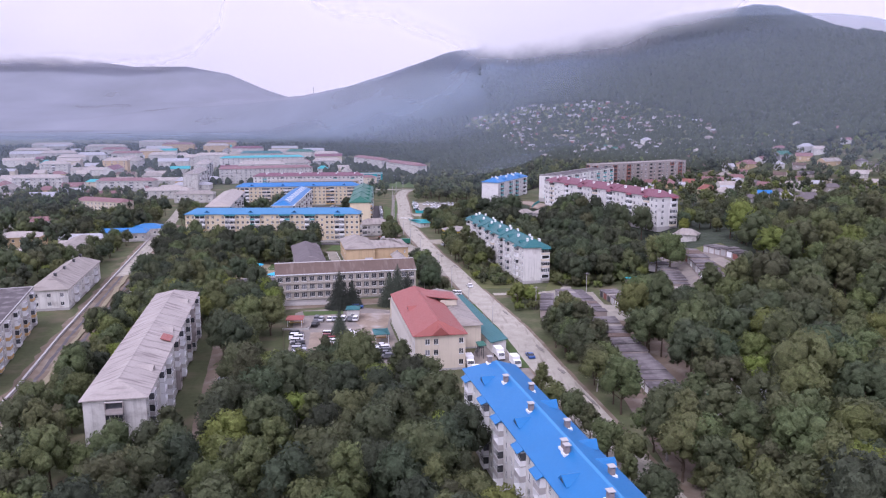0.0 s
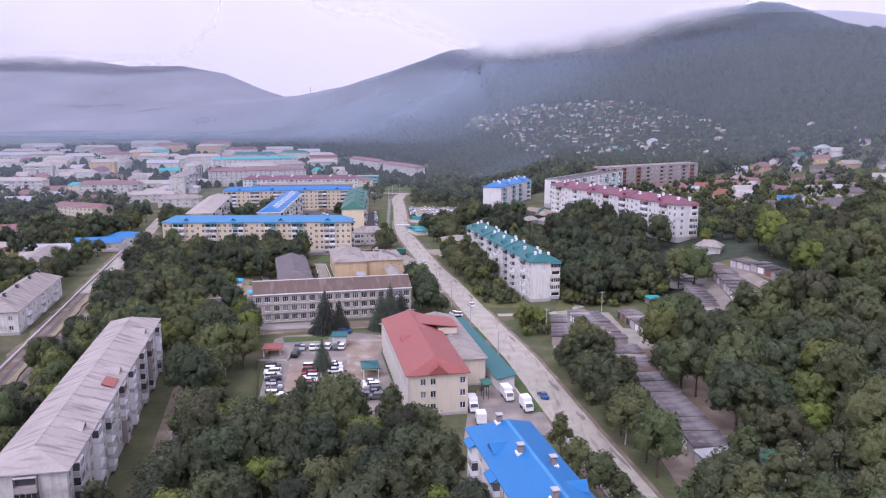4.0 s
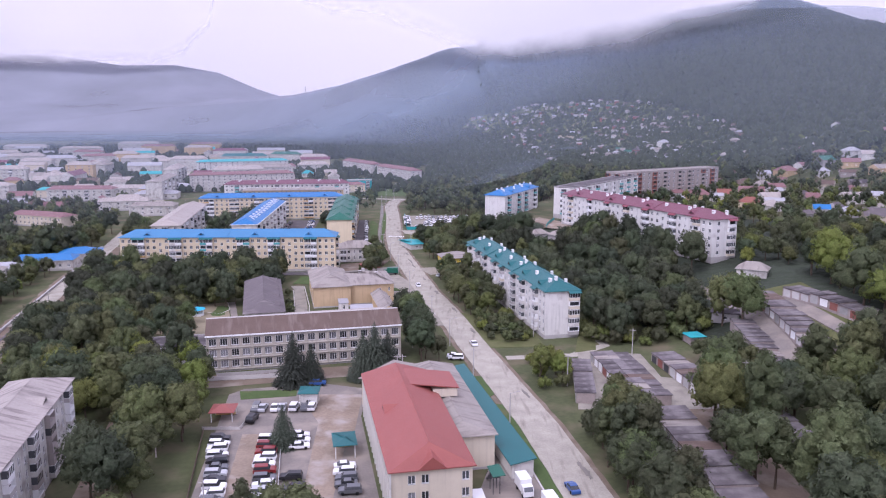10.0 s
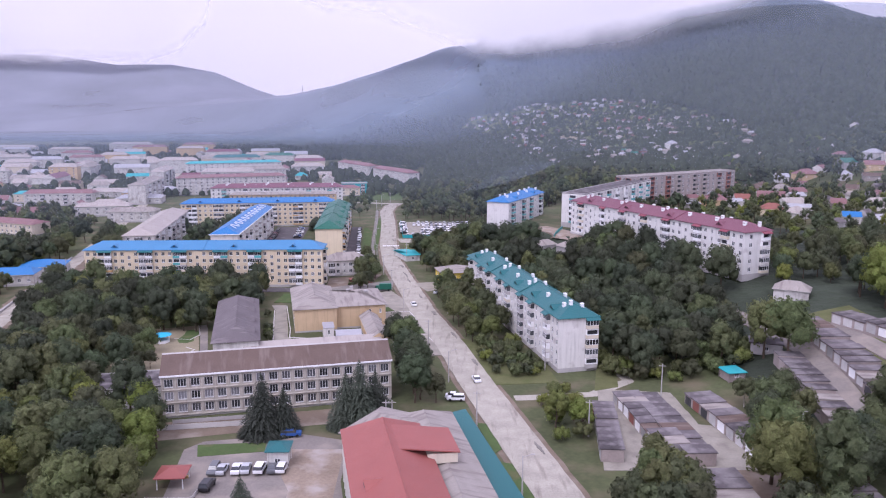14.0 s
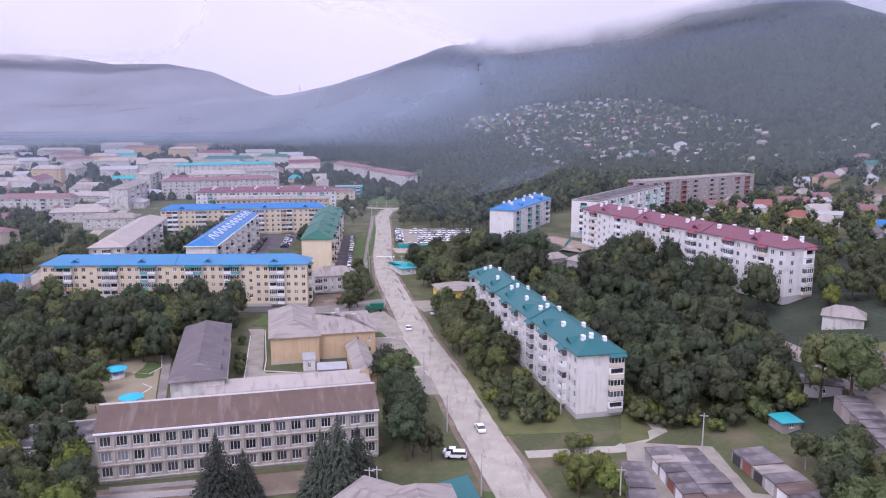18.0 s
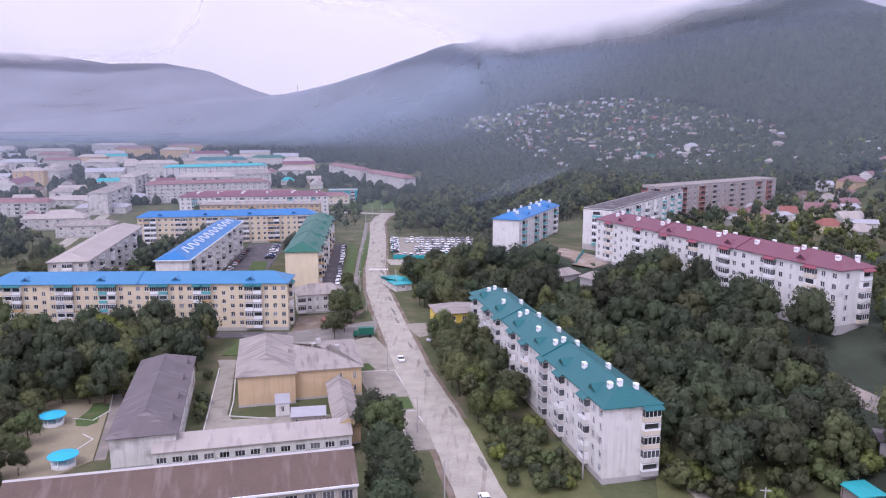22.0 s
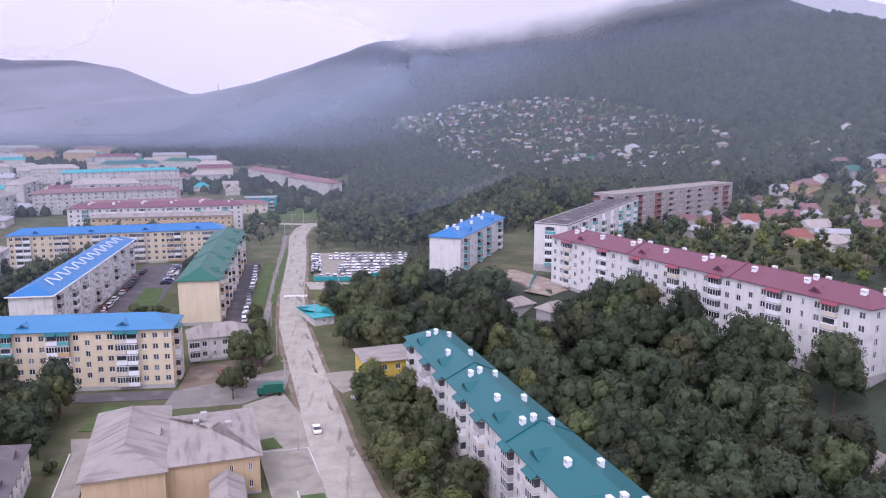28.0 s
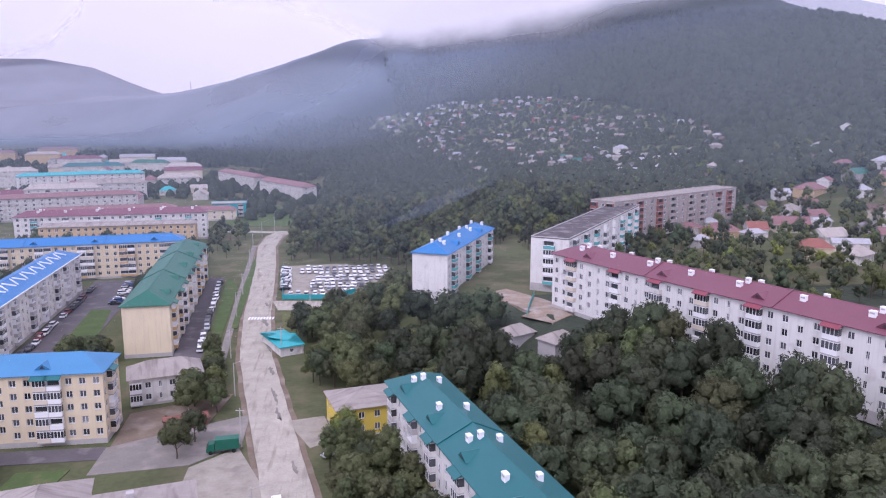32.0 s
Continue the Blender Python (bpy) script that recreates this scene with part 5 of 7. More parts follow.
slope_strip("hill_lane", [(92, 345), (97.5, 325), (98.3, 300), (95.5, 270), (93, 252)], 2.6, CAR_PARK, "earth lane between garages")
slope_strip("hill_lane_2", [(107.5, 322), (111.5, 300), (114.5, 278)], 2.4, CAR_PARK, "trodden earth strip before the upper garages")
slope_strip("village_lane", [(192, 1120), (160, 1095), (171, 1052), (173, 995), (175, 907)], 3.2, SAND, "sandy lane climbing through the village", 0.6)

# broken, darker repairs and washed-out edges of the street
_r = random.Random(12)
for k, (x, y) in enumerate(((-13.5, 425), (-15.5, 437), (-18, 456), (-21, 478), (-8, 397), (-2.5, 372), (4, 345), (9.5, 318), (20.5, 262), (27.5, 220), (31, 200), (35, 178), (-24.5, 505), (-26.5, 530))):
    half, reach = _r.uniform(0.3, 0.75), _r.uniform(2.0, 6.0)
    ring = [(x + 1.9 + half * math.cos(a) * _r.uniform(0.3, 1.3) - 0.2 * reach * math.sin(a), y + reach * math.sin(a) * _r.uniform(0.7, 1.1)) for a in np.linspace(0, 6.28, 23)[:-1]]
    sheet("road_patch", ring, 0.2, PATH_ASPHALT, "dark broken patch in the pale street", thick=0.002)

# zebra crossing
crossing = thing("zebra_crossing", pose(-24.6, 511, 0.27, 0, 0, -4), "worn white zebra crossing on the street", "road marking")
fm = Form()
fm.box(-0.28, -1.6, -0.02, 0.28, 1.6, 0.012)
bar_mesh = fm.mesh("bar", WHITE_TRIM)
for i in range(9):
    part("bar", bar_mesh, crossing, at=Matrix.Translation((-4.0 + i, 0, 0)))

# kerb edging of the forecourt and the verge
for k, line in enumerate(([(-9.5, 374.7), (-2.2, 346.2), (-7.6, 344.8), (-10.1, 356)], [(-27.5, 372.3), (-9.5, 374.7)], [(-2.0, 342.5), (3.3, 325.1)], [(-7.4, 343.6), (-3.1, 325.1)], [(-49.6, 333), (-58.4, 376.6)], [(-55.2, 383), (-47.9, 352), (-46.4, 343), (-37, 341.6)], [(-82.7, 341.9), (-77.2, 340.5), (-75.8, 346.1), (-79.5, 356.8)], [(-74.5, 321), (-72.6, 330.4), (-76, 333)], [(12.5, 256), (16.8, 234), (21.7, 203)], [(-35.5, 336.2), (-49, 332.6)])):
    strip("kerb", line, 0.14, KERB, "pale concrete kerb", 0.22, 0.0)


# ---------------------------------------------------------------- office details
office = next(o for o in scene.objects if o.name == "office_building")
fm = Form()
fm.box(5.5, 13.6, 9.6, 15.5, 19.0, 11.4, 1)
roof_y = 19.4
fm.solid([(5.2, 7.2, 13.2), (15.8, 7.2, 13.2), (15.8, roof_y, 11.4), (5.2, roof_y, 11.4)], [(5.2, 7.2, 13.4), (15.8, 7.2, 13.4), (15.8, roof_y, 11.6), (5.2, roof_y, 11.6)], 0)
part("roof_wing", fm.mesh("roof_wing", RED_ROOF, BEIGE_WALL), office)
fm = Form()
fm.solid([(44.5, 4.6, 10.6), (50.2, 4.6, 10.4), (50.2, 9.7, 10.4), (44.5, 9.7, 10.6)], [(43.0, 7.1, 13.6), (50.2, 7.1, 12.6), (50.2, 7.2, 12.6), (43.0, 7.2, 13.6)], 0)
part("roof_gable", fm.mesh("roof_gable", RED_ROOF), office)
part("dormer", dormer_mesh(RED_ROOF), office, at=Matrix.Translation((25, 3.2, 11.95)))
for i in range(19):
    fm = Form()
    fm.box(-0.35, -0.28, 0, 0.35, 0, 10.1)
    if i == 0:
        pilaster = fm.mesh("pilaster", WHITE_WALL)
    part("pilaster", pilaster, office, at=Matrix.Translation((49.5 * i / 18, 0, 0)))

# gabled hatches on the street side of the blue roof
blue_block = next(o for o in scene.objects if o.name == "apartment_block.001")
for hx in (26, 44, 51, 70):
    part("dormer", dormer_mesh(BLUE_ROOF), blue_block, at=Matrix.Translation((hx, 9.4, 16.5)) @ pose(0, 0, 0, 0, 0, 180))

# white snow guards in a zigzag below the ridge, and white eaves
guard_block = next(o for o in scene.objects if o.data is None and o.name.startswith("apartment_block") and abs(o.location.x + 91.7) < 0.1)
pitch_up = 2.8 / 6.8
for i in range(20):
    fm = Form()
    ya, yb = ((5.6, 2.4) if i % 2 else (2.4, 5.6))
    if i < 2:
        za, zb = 15.18 + pitch_up * (ya + 0.6), 15.18 + pitch_up * (yb + 0.6)
        fm.solid([(0, ya, za), (0.5, ya, za), (2.9, yb, zb), (2.4, yb, zb)], [(0, ya, za + 0.35), (0.5, ya, za + 0.35), (2.9, yb, zb + 0.35), (2.4, yb, zb + 0.35)])
        if i == 0:
            guards = []
        guards.append(fm.mesh("snow_guard", WHITE_TRIM))
    part("snow_guard", guards[i % 2], guard_block, at=Matrix.Translation((9 + 4.4 * i, 0, 0)))
fm = Form()
fm.box(-0.7, -0.85, 15.0, 104.7, -0.55, 15.3)
part("gutter", fm.mesh("gutter", WHITE_TRIM), guard_block, "white eaves gutter")
fm = Form()
fm.box(-0.85, -0.7, 15.0, -0.55, 13.1, 15.3)
part("gutter", fm.mesh("gutter", WHITE_TRIM), guard_block, "white eaves gutter")

# school front: ledges and pilasters
school = next(o for o in scene.objects if o.name == "school")
fm = Form()
fm.box(-0.1, -0.35, 0, 53.7, 0, 0.22)
ledge = fm.mesh("ledge", SCHOOL_WALL)
for k in (0.55, 3.65, 6.75, 9.85):
    part("ledge", ledge, school, at=Matrix.Translation((0, 0, k)))
fm = Form()
fm.box(-0.16, -0.24, 0.78, 0.16, 0, 9.84)
pier = fm.mesh("pier", SCHOOL_WALL)
for i in range(19):
    part("pier", pier, school, at=Matrix.Translation((53.6 * i / 18, 0, 0)))
fm = Form()
fm.box(-0.4, -0.62, 10.15, 54.0, -0.42, 10.5)
part("fascia", fm.mesh("fascia", WHITE_TRIM), school, "white eaves board")
grey_block = next(o for o in scene.objects if o.name == "apartment_block.002")
fm = Form()
fm.solid([(36, 0.2, 14.75), (41, 0.2, 14.75), (41, 2.6, 15.6), (36, 2.6, 15.6)], [(36, 0.2, 14.9), (41, 0.2, 14.9), (41, 2.6, 15.75), (36, 2.6, 15.75)])
part("roof_patch", fm.mesh("roof_patch", RED_ROOF), grey_block, "dull red repair sheet")
# roof of the tan school: hatches and vents
hall = next(o for o in scene.objects if o.name == "music_school_hall")
for hx, hy, hz in ((6.0, 14.0, 9.0), (7.5, 17.0, 9.3), (12.0, 12.0, 8.8)):
    part("vent", stack_mesh(1.1, 1.1, 0.9, GREY_TRIM), hall, at=Matrix.Translation((hx, hy, hz)))

# outside stair at the hall
stair = thing("fire_stair", pose(10.6, 214, 0, 0, 0, -79), "dark steel outside stair with landings", "stair")
for i in range(12):
    fm = Form()
    fm.box(-0.14, -0.6, 0, 0.14, 0.6, 0.05)
    if i == 0:
        step = fm.mesh("step", DARK_TRIM)
    part("step", step, stair, at=Matrix.Translation((-2.6 + i * 0.28, 0, 0.25 + i * 0.27)))
fm = Form()
fm.box(0.7, -0.7, 3.3, 3.2, 0.7, 3.4)
part("landing", fm.mesh("landing", DARK_TRIM), stair)
for sx, sy in ((0.8, -0.65), (0.8, 0.65), (3.1, -0.65), (3.1, 0.65)):
    fm = Form()
    fm.box(sx - 0.06, sy - 0.06, 0, sx + 0.06, sy + 0.06, 4.4)
    part("post", fm.mesh("post", DARK_TRIM), stair)
for sy in (-0.62, 0.62):
    fm = Form()
    fm.solid([(-2.7, sy - 0.03, 1.1), (-2.7, sy + 0.03, 1.1), (0.7, sy + 0.03, 4.3), (0.7, sy - 0.03, 4.3)], [(-2.7, sy - 0.03, 1.18), (-2.7, sy + 0.03, 1.18), (0.7, sy + 0.03, 4.38), (0.7, sy - 0.03, 4.38)])
    part("handrail", fm.mesh("handrail", DARK_TRIM), stair)
fm = Form()
fm.solid([(0.4, -1.2, 4.4), (5.0, -1.2, 4.4), (5.0, 1.2, 4.6), (0.4, 1.2, 4.6)], [(0.4, -1.2, 4.5), (5.0, -1.2, 4.5), (5.0, 1.2, 4.7), (0.4, 1.2, 4.7)])
part("canopy", fm.mesh("canopy", GREEN_ROOF), stair)


# ---------------------------------------------------------------- small shelters, booths and sheds
def shelter(name, label, x, y, z, heading, lx, ly, h, roof, rise=0.9, walls=None, category="shelter"):
    ob = thing(name, pose(x, y, z, 0, 0, heading), label, category)
    for sx in (0.12, lx - 0.12):
        for sy in (0.12, ly - 0.12):
            fm = Form()
            fm.box(sx - 0.09, sy - 0.09, -0.3, sx + 0.09, sy + 0.09, h)
            part("post", fm.mesh("post", WHITE_TRIM if walls is None else walls), ob)
    fm = Form()
    roof_form(fm, lx, ly, h, rise, 0.4, "hip")
    part("roof", fm.mesh("roof", roof, roof), ob)
    fm = Form()
    if walls:
        fm.box(0.25, 0.25, -0.3, lx - 0.25, ly - 0.25, h - 0.02)
        part("wall", fm.mesh("wall", walls), ob)
        part("window", window_mesh(1.2, 1.1), ob, at=Matrix.Translation((lx / 2, 0.19, 1.0)))
    else:
        fm.box(0.2, ly - 0.6, 0.0, lx - 0.2, ly - 0.2, 0.5)
        part("bench", fm.mesh("bench", TAN_TRIM), ob)
    keep_free(x, y, lx, ly, heading)
    return ob


shelter("smoking_shelter", "small open shelter with a bright red roof", -52.4, 244.5, 0, 4, 5.0, 5.0, 2.3, RED_ROOF)
shelter("guard_booth", "raised white guard booth with teal roof", -33.4, 253.2, 0, 2, 4.2, 4.6, 3.6, TEAL_ROOF, 0.8, WHITE_WALL, "booth")
shelter("entrance_porch", "porch with teal roof at the office wall", -21.0, 225.5, 0, 11, 4.2, 6.2, 2.9, TEAL_ROOF, 0.5)
shelter("kiosk", "roadside kiosk with turquoise sheet roof", -14.6, 468, 0, 24, 7.0, 17, 2.8, TURQUOISE, 1.0, WHITE_WALL, "kiosk")
shelter("hut", "small block hut with turquoise roof", 75.5, 296, z_at(78, 298), 10, 4.6, 5, 2.2, TURQUOISE, 0.3, GARAGE_WALL, "hut")
shelter("hut", "flat grey hut beside the garages", 86, 309, z_at(90, 311), -20, 8, 6, 3.0, FELT_ROOF, 0.3, GREY_TRIM, "hut")
shelter("shed", "low dull red shed", -35.5, 418.5, 0, 16, 9.0, 3.2, 2.0, BRICK_RED, 0.3, BRICK_RED, "shed")


def gazebo(x, y):
    ob = thing("play_pavilion", pose(x, y, 0), "round white play pavilion with sky-blue roof", "pavilion", "playground pavilions")
    for i in range(8):
        a = 2 * math.pi * i / 8
        fm = Form()
        fm.lathe([(0.1, -0.2), (0.09, 2.4)], 6, 2.3 * math.cos(a), 2.3 * math.sin(a))
        part("post", fm.mesh("post", WHITE_TRIM), ob)
    fm = Form()
    fm.lathe([(2.25, 0.0), (2.25, 0.9), (2.2, 0.95)], 16)
    part("parapet", fm.mesh("parapet", WHITE_TRIM), ob)
    fm = Form()
    fm.lathe([(2.9, 2.35), (2.95, 2.45), (1.2, 2.95), (0.1, 3.2)], 16)
    part("roof", fm.mesh("roof", mat("sky_blue_roof", (0.03, 0.40, 0.62), 0.5, 0.08, 0.5, 4.0, 0.1)), ob)


gazebo(-85.2, 338.4)
gazebo(-72.8, 317.9)


# ---------------------------------------------------------------- fences, poles
def fence(name, label, line, h, material, gap=2.5):
    ob = thing(name, Matrix.Identity(4), label, "fence")
    fm = Form()
    fm.box(-0.06, -0.06, -0.3, 0.06, 0.06, h + 0.08)
    post = fm.mesh("post", material)
    for (x0, y0), (x1, y1) in zip(line, line[1:]):
        d = math.hypot(x1 - x0, y1 - y0)
        n = max(1, round(d / gap))
        fm = Form()
        fm.box(0.05, -0.025, 0.08, d / n - 0.05, 0.025, h)
        panel = fm.mesh("panel", material)
        for i in range(n):
            x, y = x0 + (x1 - x0) * i / n, y0 + (y1 - y0) * i / n
            m = pose(x, y, z_at(x, y), 0, 0, math.degrees(math.atan2(y1 - y0, x1 - x0)))
            part("post", post, ob, at=m)
            part("panel", panel, ob, at=m)


fence("lot_fence", "turquoise sheet fence round the car lot", [(-24, 601), (-19.6, 538), (-1.6, 536), (8, 545)], 2.0, TURQUOISE, 3.0)
fence("yard_fence", "low brown fence along the car park", [(-52.8, 241), (-44, 199)], 1.0, EARTH, 3.0)
fence("yard_rail", "low white rail between parked cars", [(-34.3, 236), (-28.2, 202)], 0.7, WHITE_TRIM, 3.0)
fence("shelter_rail", "low pale railing by the red shelter", [(-53, 240.3), (-44.6, 240.3), (-44.0, 246)], 0.8, KERB, 2.0)
fence("retaining_wall", "low concrete retaining wall below the school", [(-63.5, 271.5), (-52, 273.2), (-41, 275)], 1.3, KERB, 2.4)
fence("terrace_wall", "low stained concrete terrace wall before the school", [(-60, 275.5), (-50, 277.4), (-44, 278.6)], 1.0, GREY_TRIM, 2.4)
fence("bank_wall", "turquoise retaining fence below the white block", [(53.5, 450), (60.5, 470)], 1.6, TEAL_TRIM, 3.0)


def lamp_post(x, y, heading, lamp=True):
    z = z_at(x, y)
    ob = thing("street_lamp" if lamp else "utility_pole", pose(x, y, z, 0, 0, heading), "grey concrete street lamp on the verge" if lamp else "grey concrete pole with a cross arm", "street lamp" if lamp else "pole", "poles along the street")
    fm = Form()
    fm.lathe([(0.17, -0.5), (0.14, 4.0), (0.10, 8.6)], 8)
    part("pole", fm.mesh("pole", GREY_TRIM), ob)
    fm = Form()
    if lamp:
        fm.solid([(0, -0.04, 8.3), (0, 0.04, 8.3), (0, 0.04, 8.4), (0, -0.04, 8.4)], [(1.6, -0.04, 9.0), (1.6, 0.04, 9.0), (1.6, 0.04, 9.08), (1.6, -0.04, 9.08)])
        arm = part("arm", fm.mesh("arm", GREY_TRIM), ob)
        fm = Form()
        fm.solid([(1.4, -0.14, 8.92), (2.2, -0.14, 9.05), (2.2, 0.14, 9.05), (1.4, 0.14, 8.92)], [(1.45, -0.1, 9.08), (2.15, -0.1, 9.2), (2.15, 0.1, 9.2), (1.45, 0.1, 9.08)])
        part("lamp_head", fm.mesh("lamp_head", GREY_TRIM), arm)
    else:
        fm.box(-0.9, -0.05, 8.0, 0.9, 0.05, 8.12)
        part("cross_arm", fm.mesh("cross_arm", GREY_TRIM), ob)


for i, (x, y) in enumerate(shift(MAIN_ROAD, -7.0)[4:]):
    lamp_post(x, y, -10, i % 2 == 0)
for x, y in ((-14.5, 470), (-9, 531), (34, 268), (30.5, 312), (-112, 262), (-138, 340), (-160, 432), (-40, 200), (-10.5, 268), (-9.2, 268.3), (57, 292), (78, 262)):
    lamp_post(x, y, 170, False)


# ---------------------------------------------------------------- vehicles
PAINTS = {c: mat(f"{c}_car_paint", v, 0.28, 0.04, 0.5, 3.0, 0.0, spec=0.5) for c, v in
          (("white", (0.80, 0.80, 0.81)), ("silver", (0.45, 0.46, 0.48)), ("black", (0.02, 0.02, 0.024)), ("grey", (0.12, 0.125, 0.135)), ("red", (0.22, 0.03, 0.03)), ("blue", (0.03, 0.09, 0.28)))}
CAR_SHAPES = {  # half width; lower body outline; glasshouse outline, as (x, z)
    "saloon": (0.86, [(-2.2, 0.30), (2.2, 0.30), (2.22, 0.62), (2.0, 0.80), (1.0, 0.90), (-1.5, 0.92), (-2.15, 0.86), (-2.22, 0.6)], [(1.0, 0.88), (0.35, 1.40), (-0.95, 1.42), (-1.6, 0.90)]),
    "estate": (0.88, [(-2.2, 0.34), (2.2, 0.34), (2.24, 0.74), (2.0, 0.92), (1.1, 1.0), (-2.05, 1.02), (-2.24, 0.94), (-2.24, 0.6)], [(1.1, 0.98), (0.5, 1.56), (-1.9, 1.58), (-2.16, 1.0)]),
    "jeep": (0.92, [(-2.2, 0.42), (2.2, 0.42), (2.24, 0.85), (2.05, 1.05), (1.1, 1.12), (-2.1, 1.14), (-2.24, 1.05), (-2.24, 0.7)], [(1.1, 1.1), (0.6, 1.74), (-1.95, 1.76), (-2.2, 1.12)]),
}
CAR_PARTS = {}


def car_parts(shape, paint):
    key = (shape, paint)
    if key in CAR_PARTS:
        return CAR_PARTS[key]
    hw, low, cab = CAR_SHAPES[shape]
    body = Form()
    body.solid([(x, hw, z) for x, z in reversed(low)], [(x, -hw, z) for x, z in reversed(low)])
    glass, top = Form(), Form()
    inset = hw - 0.14
    glass.solid([(x, hw - 0.05 if i in (0, 3) else inset, z) for i, (x, z) in reversed(list(enumerate(cab)))], [(x, -(hw - 0.05) if i in (0, 3) else -inset, z) for i, (x, z) in reversed(list(enumerate(cab)))])
    (x1, z1), (x2, z2) = cab[1], cab[2]
    top.solid([(x2 - 0.05, -inset - 0.02, z2), (x1 + 0.05, -inset - 0.02, z1), (x1 + 0.05, inset + 0.02, z1), (x2 - 0.05, inset + 0.02, z2)],
              [(x2 + 0.1, -inset + 0.1, z2 + 0.06), (x1 - 0.1, -inset + 0.1, z1 + 0.06), (x1 - 0.1, inset - 0.1, z1 + 0.06), (x2 + 0.1, inset - 0.1, z2 + 0.06)])
    wheel = Form()
    wheel.lathe([(0.2, -0.11), (0.32, -0.10), (0.33, 0.10), (0.2, 0.11)], 12)
    CAR_PARTS[key] = (body.mesh("body", PAINTS[paint]), glass.mesh("glasshouse", GLASS), top.mesh("car_roof", PAINTS[paint]), wheel.mesh("wheel", TYRE), hw)
    return CAR_PARTS[key]


def car(x, y, heading, shape, paint, group="", note="parked on asphalt"):
    body, glass, top, wheel, hw = car_parts(shape, paint)
    ob = thing("car", pose(x, y, z_at(x, y) + 0.22, 0, 0, heading), f"{paint} {shape} car {note}", "car", group)
    part("body", body, ob)
    cabin = part("glasshouse", glass, ob)
    part("car_roof", top, cabin)
    for sx in (-1.35, 1.35):
        for sy in (-hw + 0.06, hw - 0.06):
            part("wheel", wheel, ob, at=pose(sx, sy, 0.33, 90, 0, 0))


def car_row(a, b, n, turn, seed, group, colors="wwwwwwssbbggr", jitter=0.3, skip=0.0):
    rnd = random.Random(seed)
    key = {"w": "white", "s": "silver", "b": "black", "g": "grey", "r": "red", "u": "blue"}
    for i in range(n):
        if rnd.random() < skip:
            continue
        k = (i + 0.5) / n
        x, y = a[0] + (b[0] - a[0]) * k + rnd.uniform(-jitter, jitter), a[1] + (b[1] - a[1]) * k + rnd.uniform(-jitter, jitter) * 0.5
        car(x, y, turn + rnd.uniform(-4, 4) + (180 if rnd.random() < 0.4 else 0), rnd.choice(["saloon", "estate", "jeep", "estate"]), key[rnd.choice(colors)], group)


YARD = "cars in the office car park"
car_row((-47.8, 235.5), (-40.0, 203), 12, 5, 1, YARD, "wwgsbwgb")
car_row((-37.0, 235.0), (-31.4, 203), 11, 5, 2, YARD, "wwsgwrgw")
car_row((-30.6, 237.5), (-28.8, 229), 3, 5, 3, YARD, "w")
car_row((-28.4, 219), (-25.8, 205), 3, 5, 4, YARD, "bb", 0.5)
car_row((-18.9, 222.5), (-16.3, 210), 5, 8, 5, YARD, "bgsw")
car_row((-45, 251.5), (-29, 252.5), 7, 92, 6, YARD, "wsgwg", 0.4)
car_row((-43.4, 247), (-42, 243), 1, 88, 7, YARD, "b")
LOT = "cars in the fenced lot"
for r, (x0, x1, y) in enumerate(((-18.5, -3, 543), (-10, 8, 551), (-10.5, 12, 557), (-10.5, 14, 563), (-9, 19, 570), (-8, 21, 577), (-16, 23, 585), (-14, 23, 592))):
    car_row((x0, y), (x1, y - 1.0), int(abs(x1 - x0) / 2.7), 90, 20 + r, LOT, "wwwwwwwsg", 0.2, 0.08)
car_row((-19.5, 552), (-22.2, 594), 14, 2, 31, LOT, "wwwsbg")
STREET = "cars parked along the blocks"
car_row((-38.6, 474), (-47.5, 572), 17, 95, 40, STREET, "wwsgbg", 0.4, 0.12)
car_row((-88.6, 476), (-95.8, 566), 17, 95, 41, STREET, "wwsgbrg", 0.4, 0.1)
car_row((-79.5, 536), (-83.8, 572), 11, 12, 42, STREET, "wwsgbu", 0.4, 0.1)
car_row((-56.6, 184), (-59.8, 204), 5, 10, 43, "cars beside the grey block", "wwbg", 0.4)
car_row((29.5, 148), (32.5, 126), 6, 103, 45, "cars beside the blue-roofed block", "wwsbg", 0.2)
car_row((4.6, 291.6), (5.6, 288.6), 2, 175, 44, "", "w", 0.1)
car(25.6, 212, 101, "saloon", "blue", "", "driving lane of the dusty street")
car(-8.3, 383, 100, "saloon", "white", "", "driving lane of the dusty street")
car(47.6, 322, 110, "jeep", "white", "", "beside the white block")
car(-31.5, 268.5, 5, "estate", "blue", "", "at the school wall")
car(11, 303, 100, "saloon", "white", "", "at the street side")
car(1.0, 402, 40, "saloon", "silver", "", "by the yellow shop")


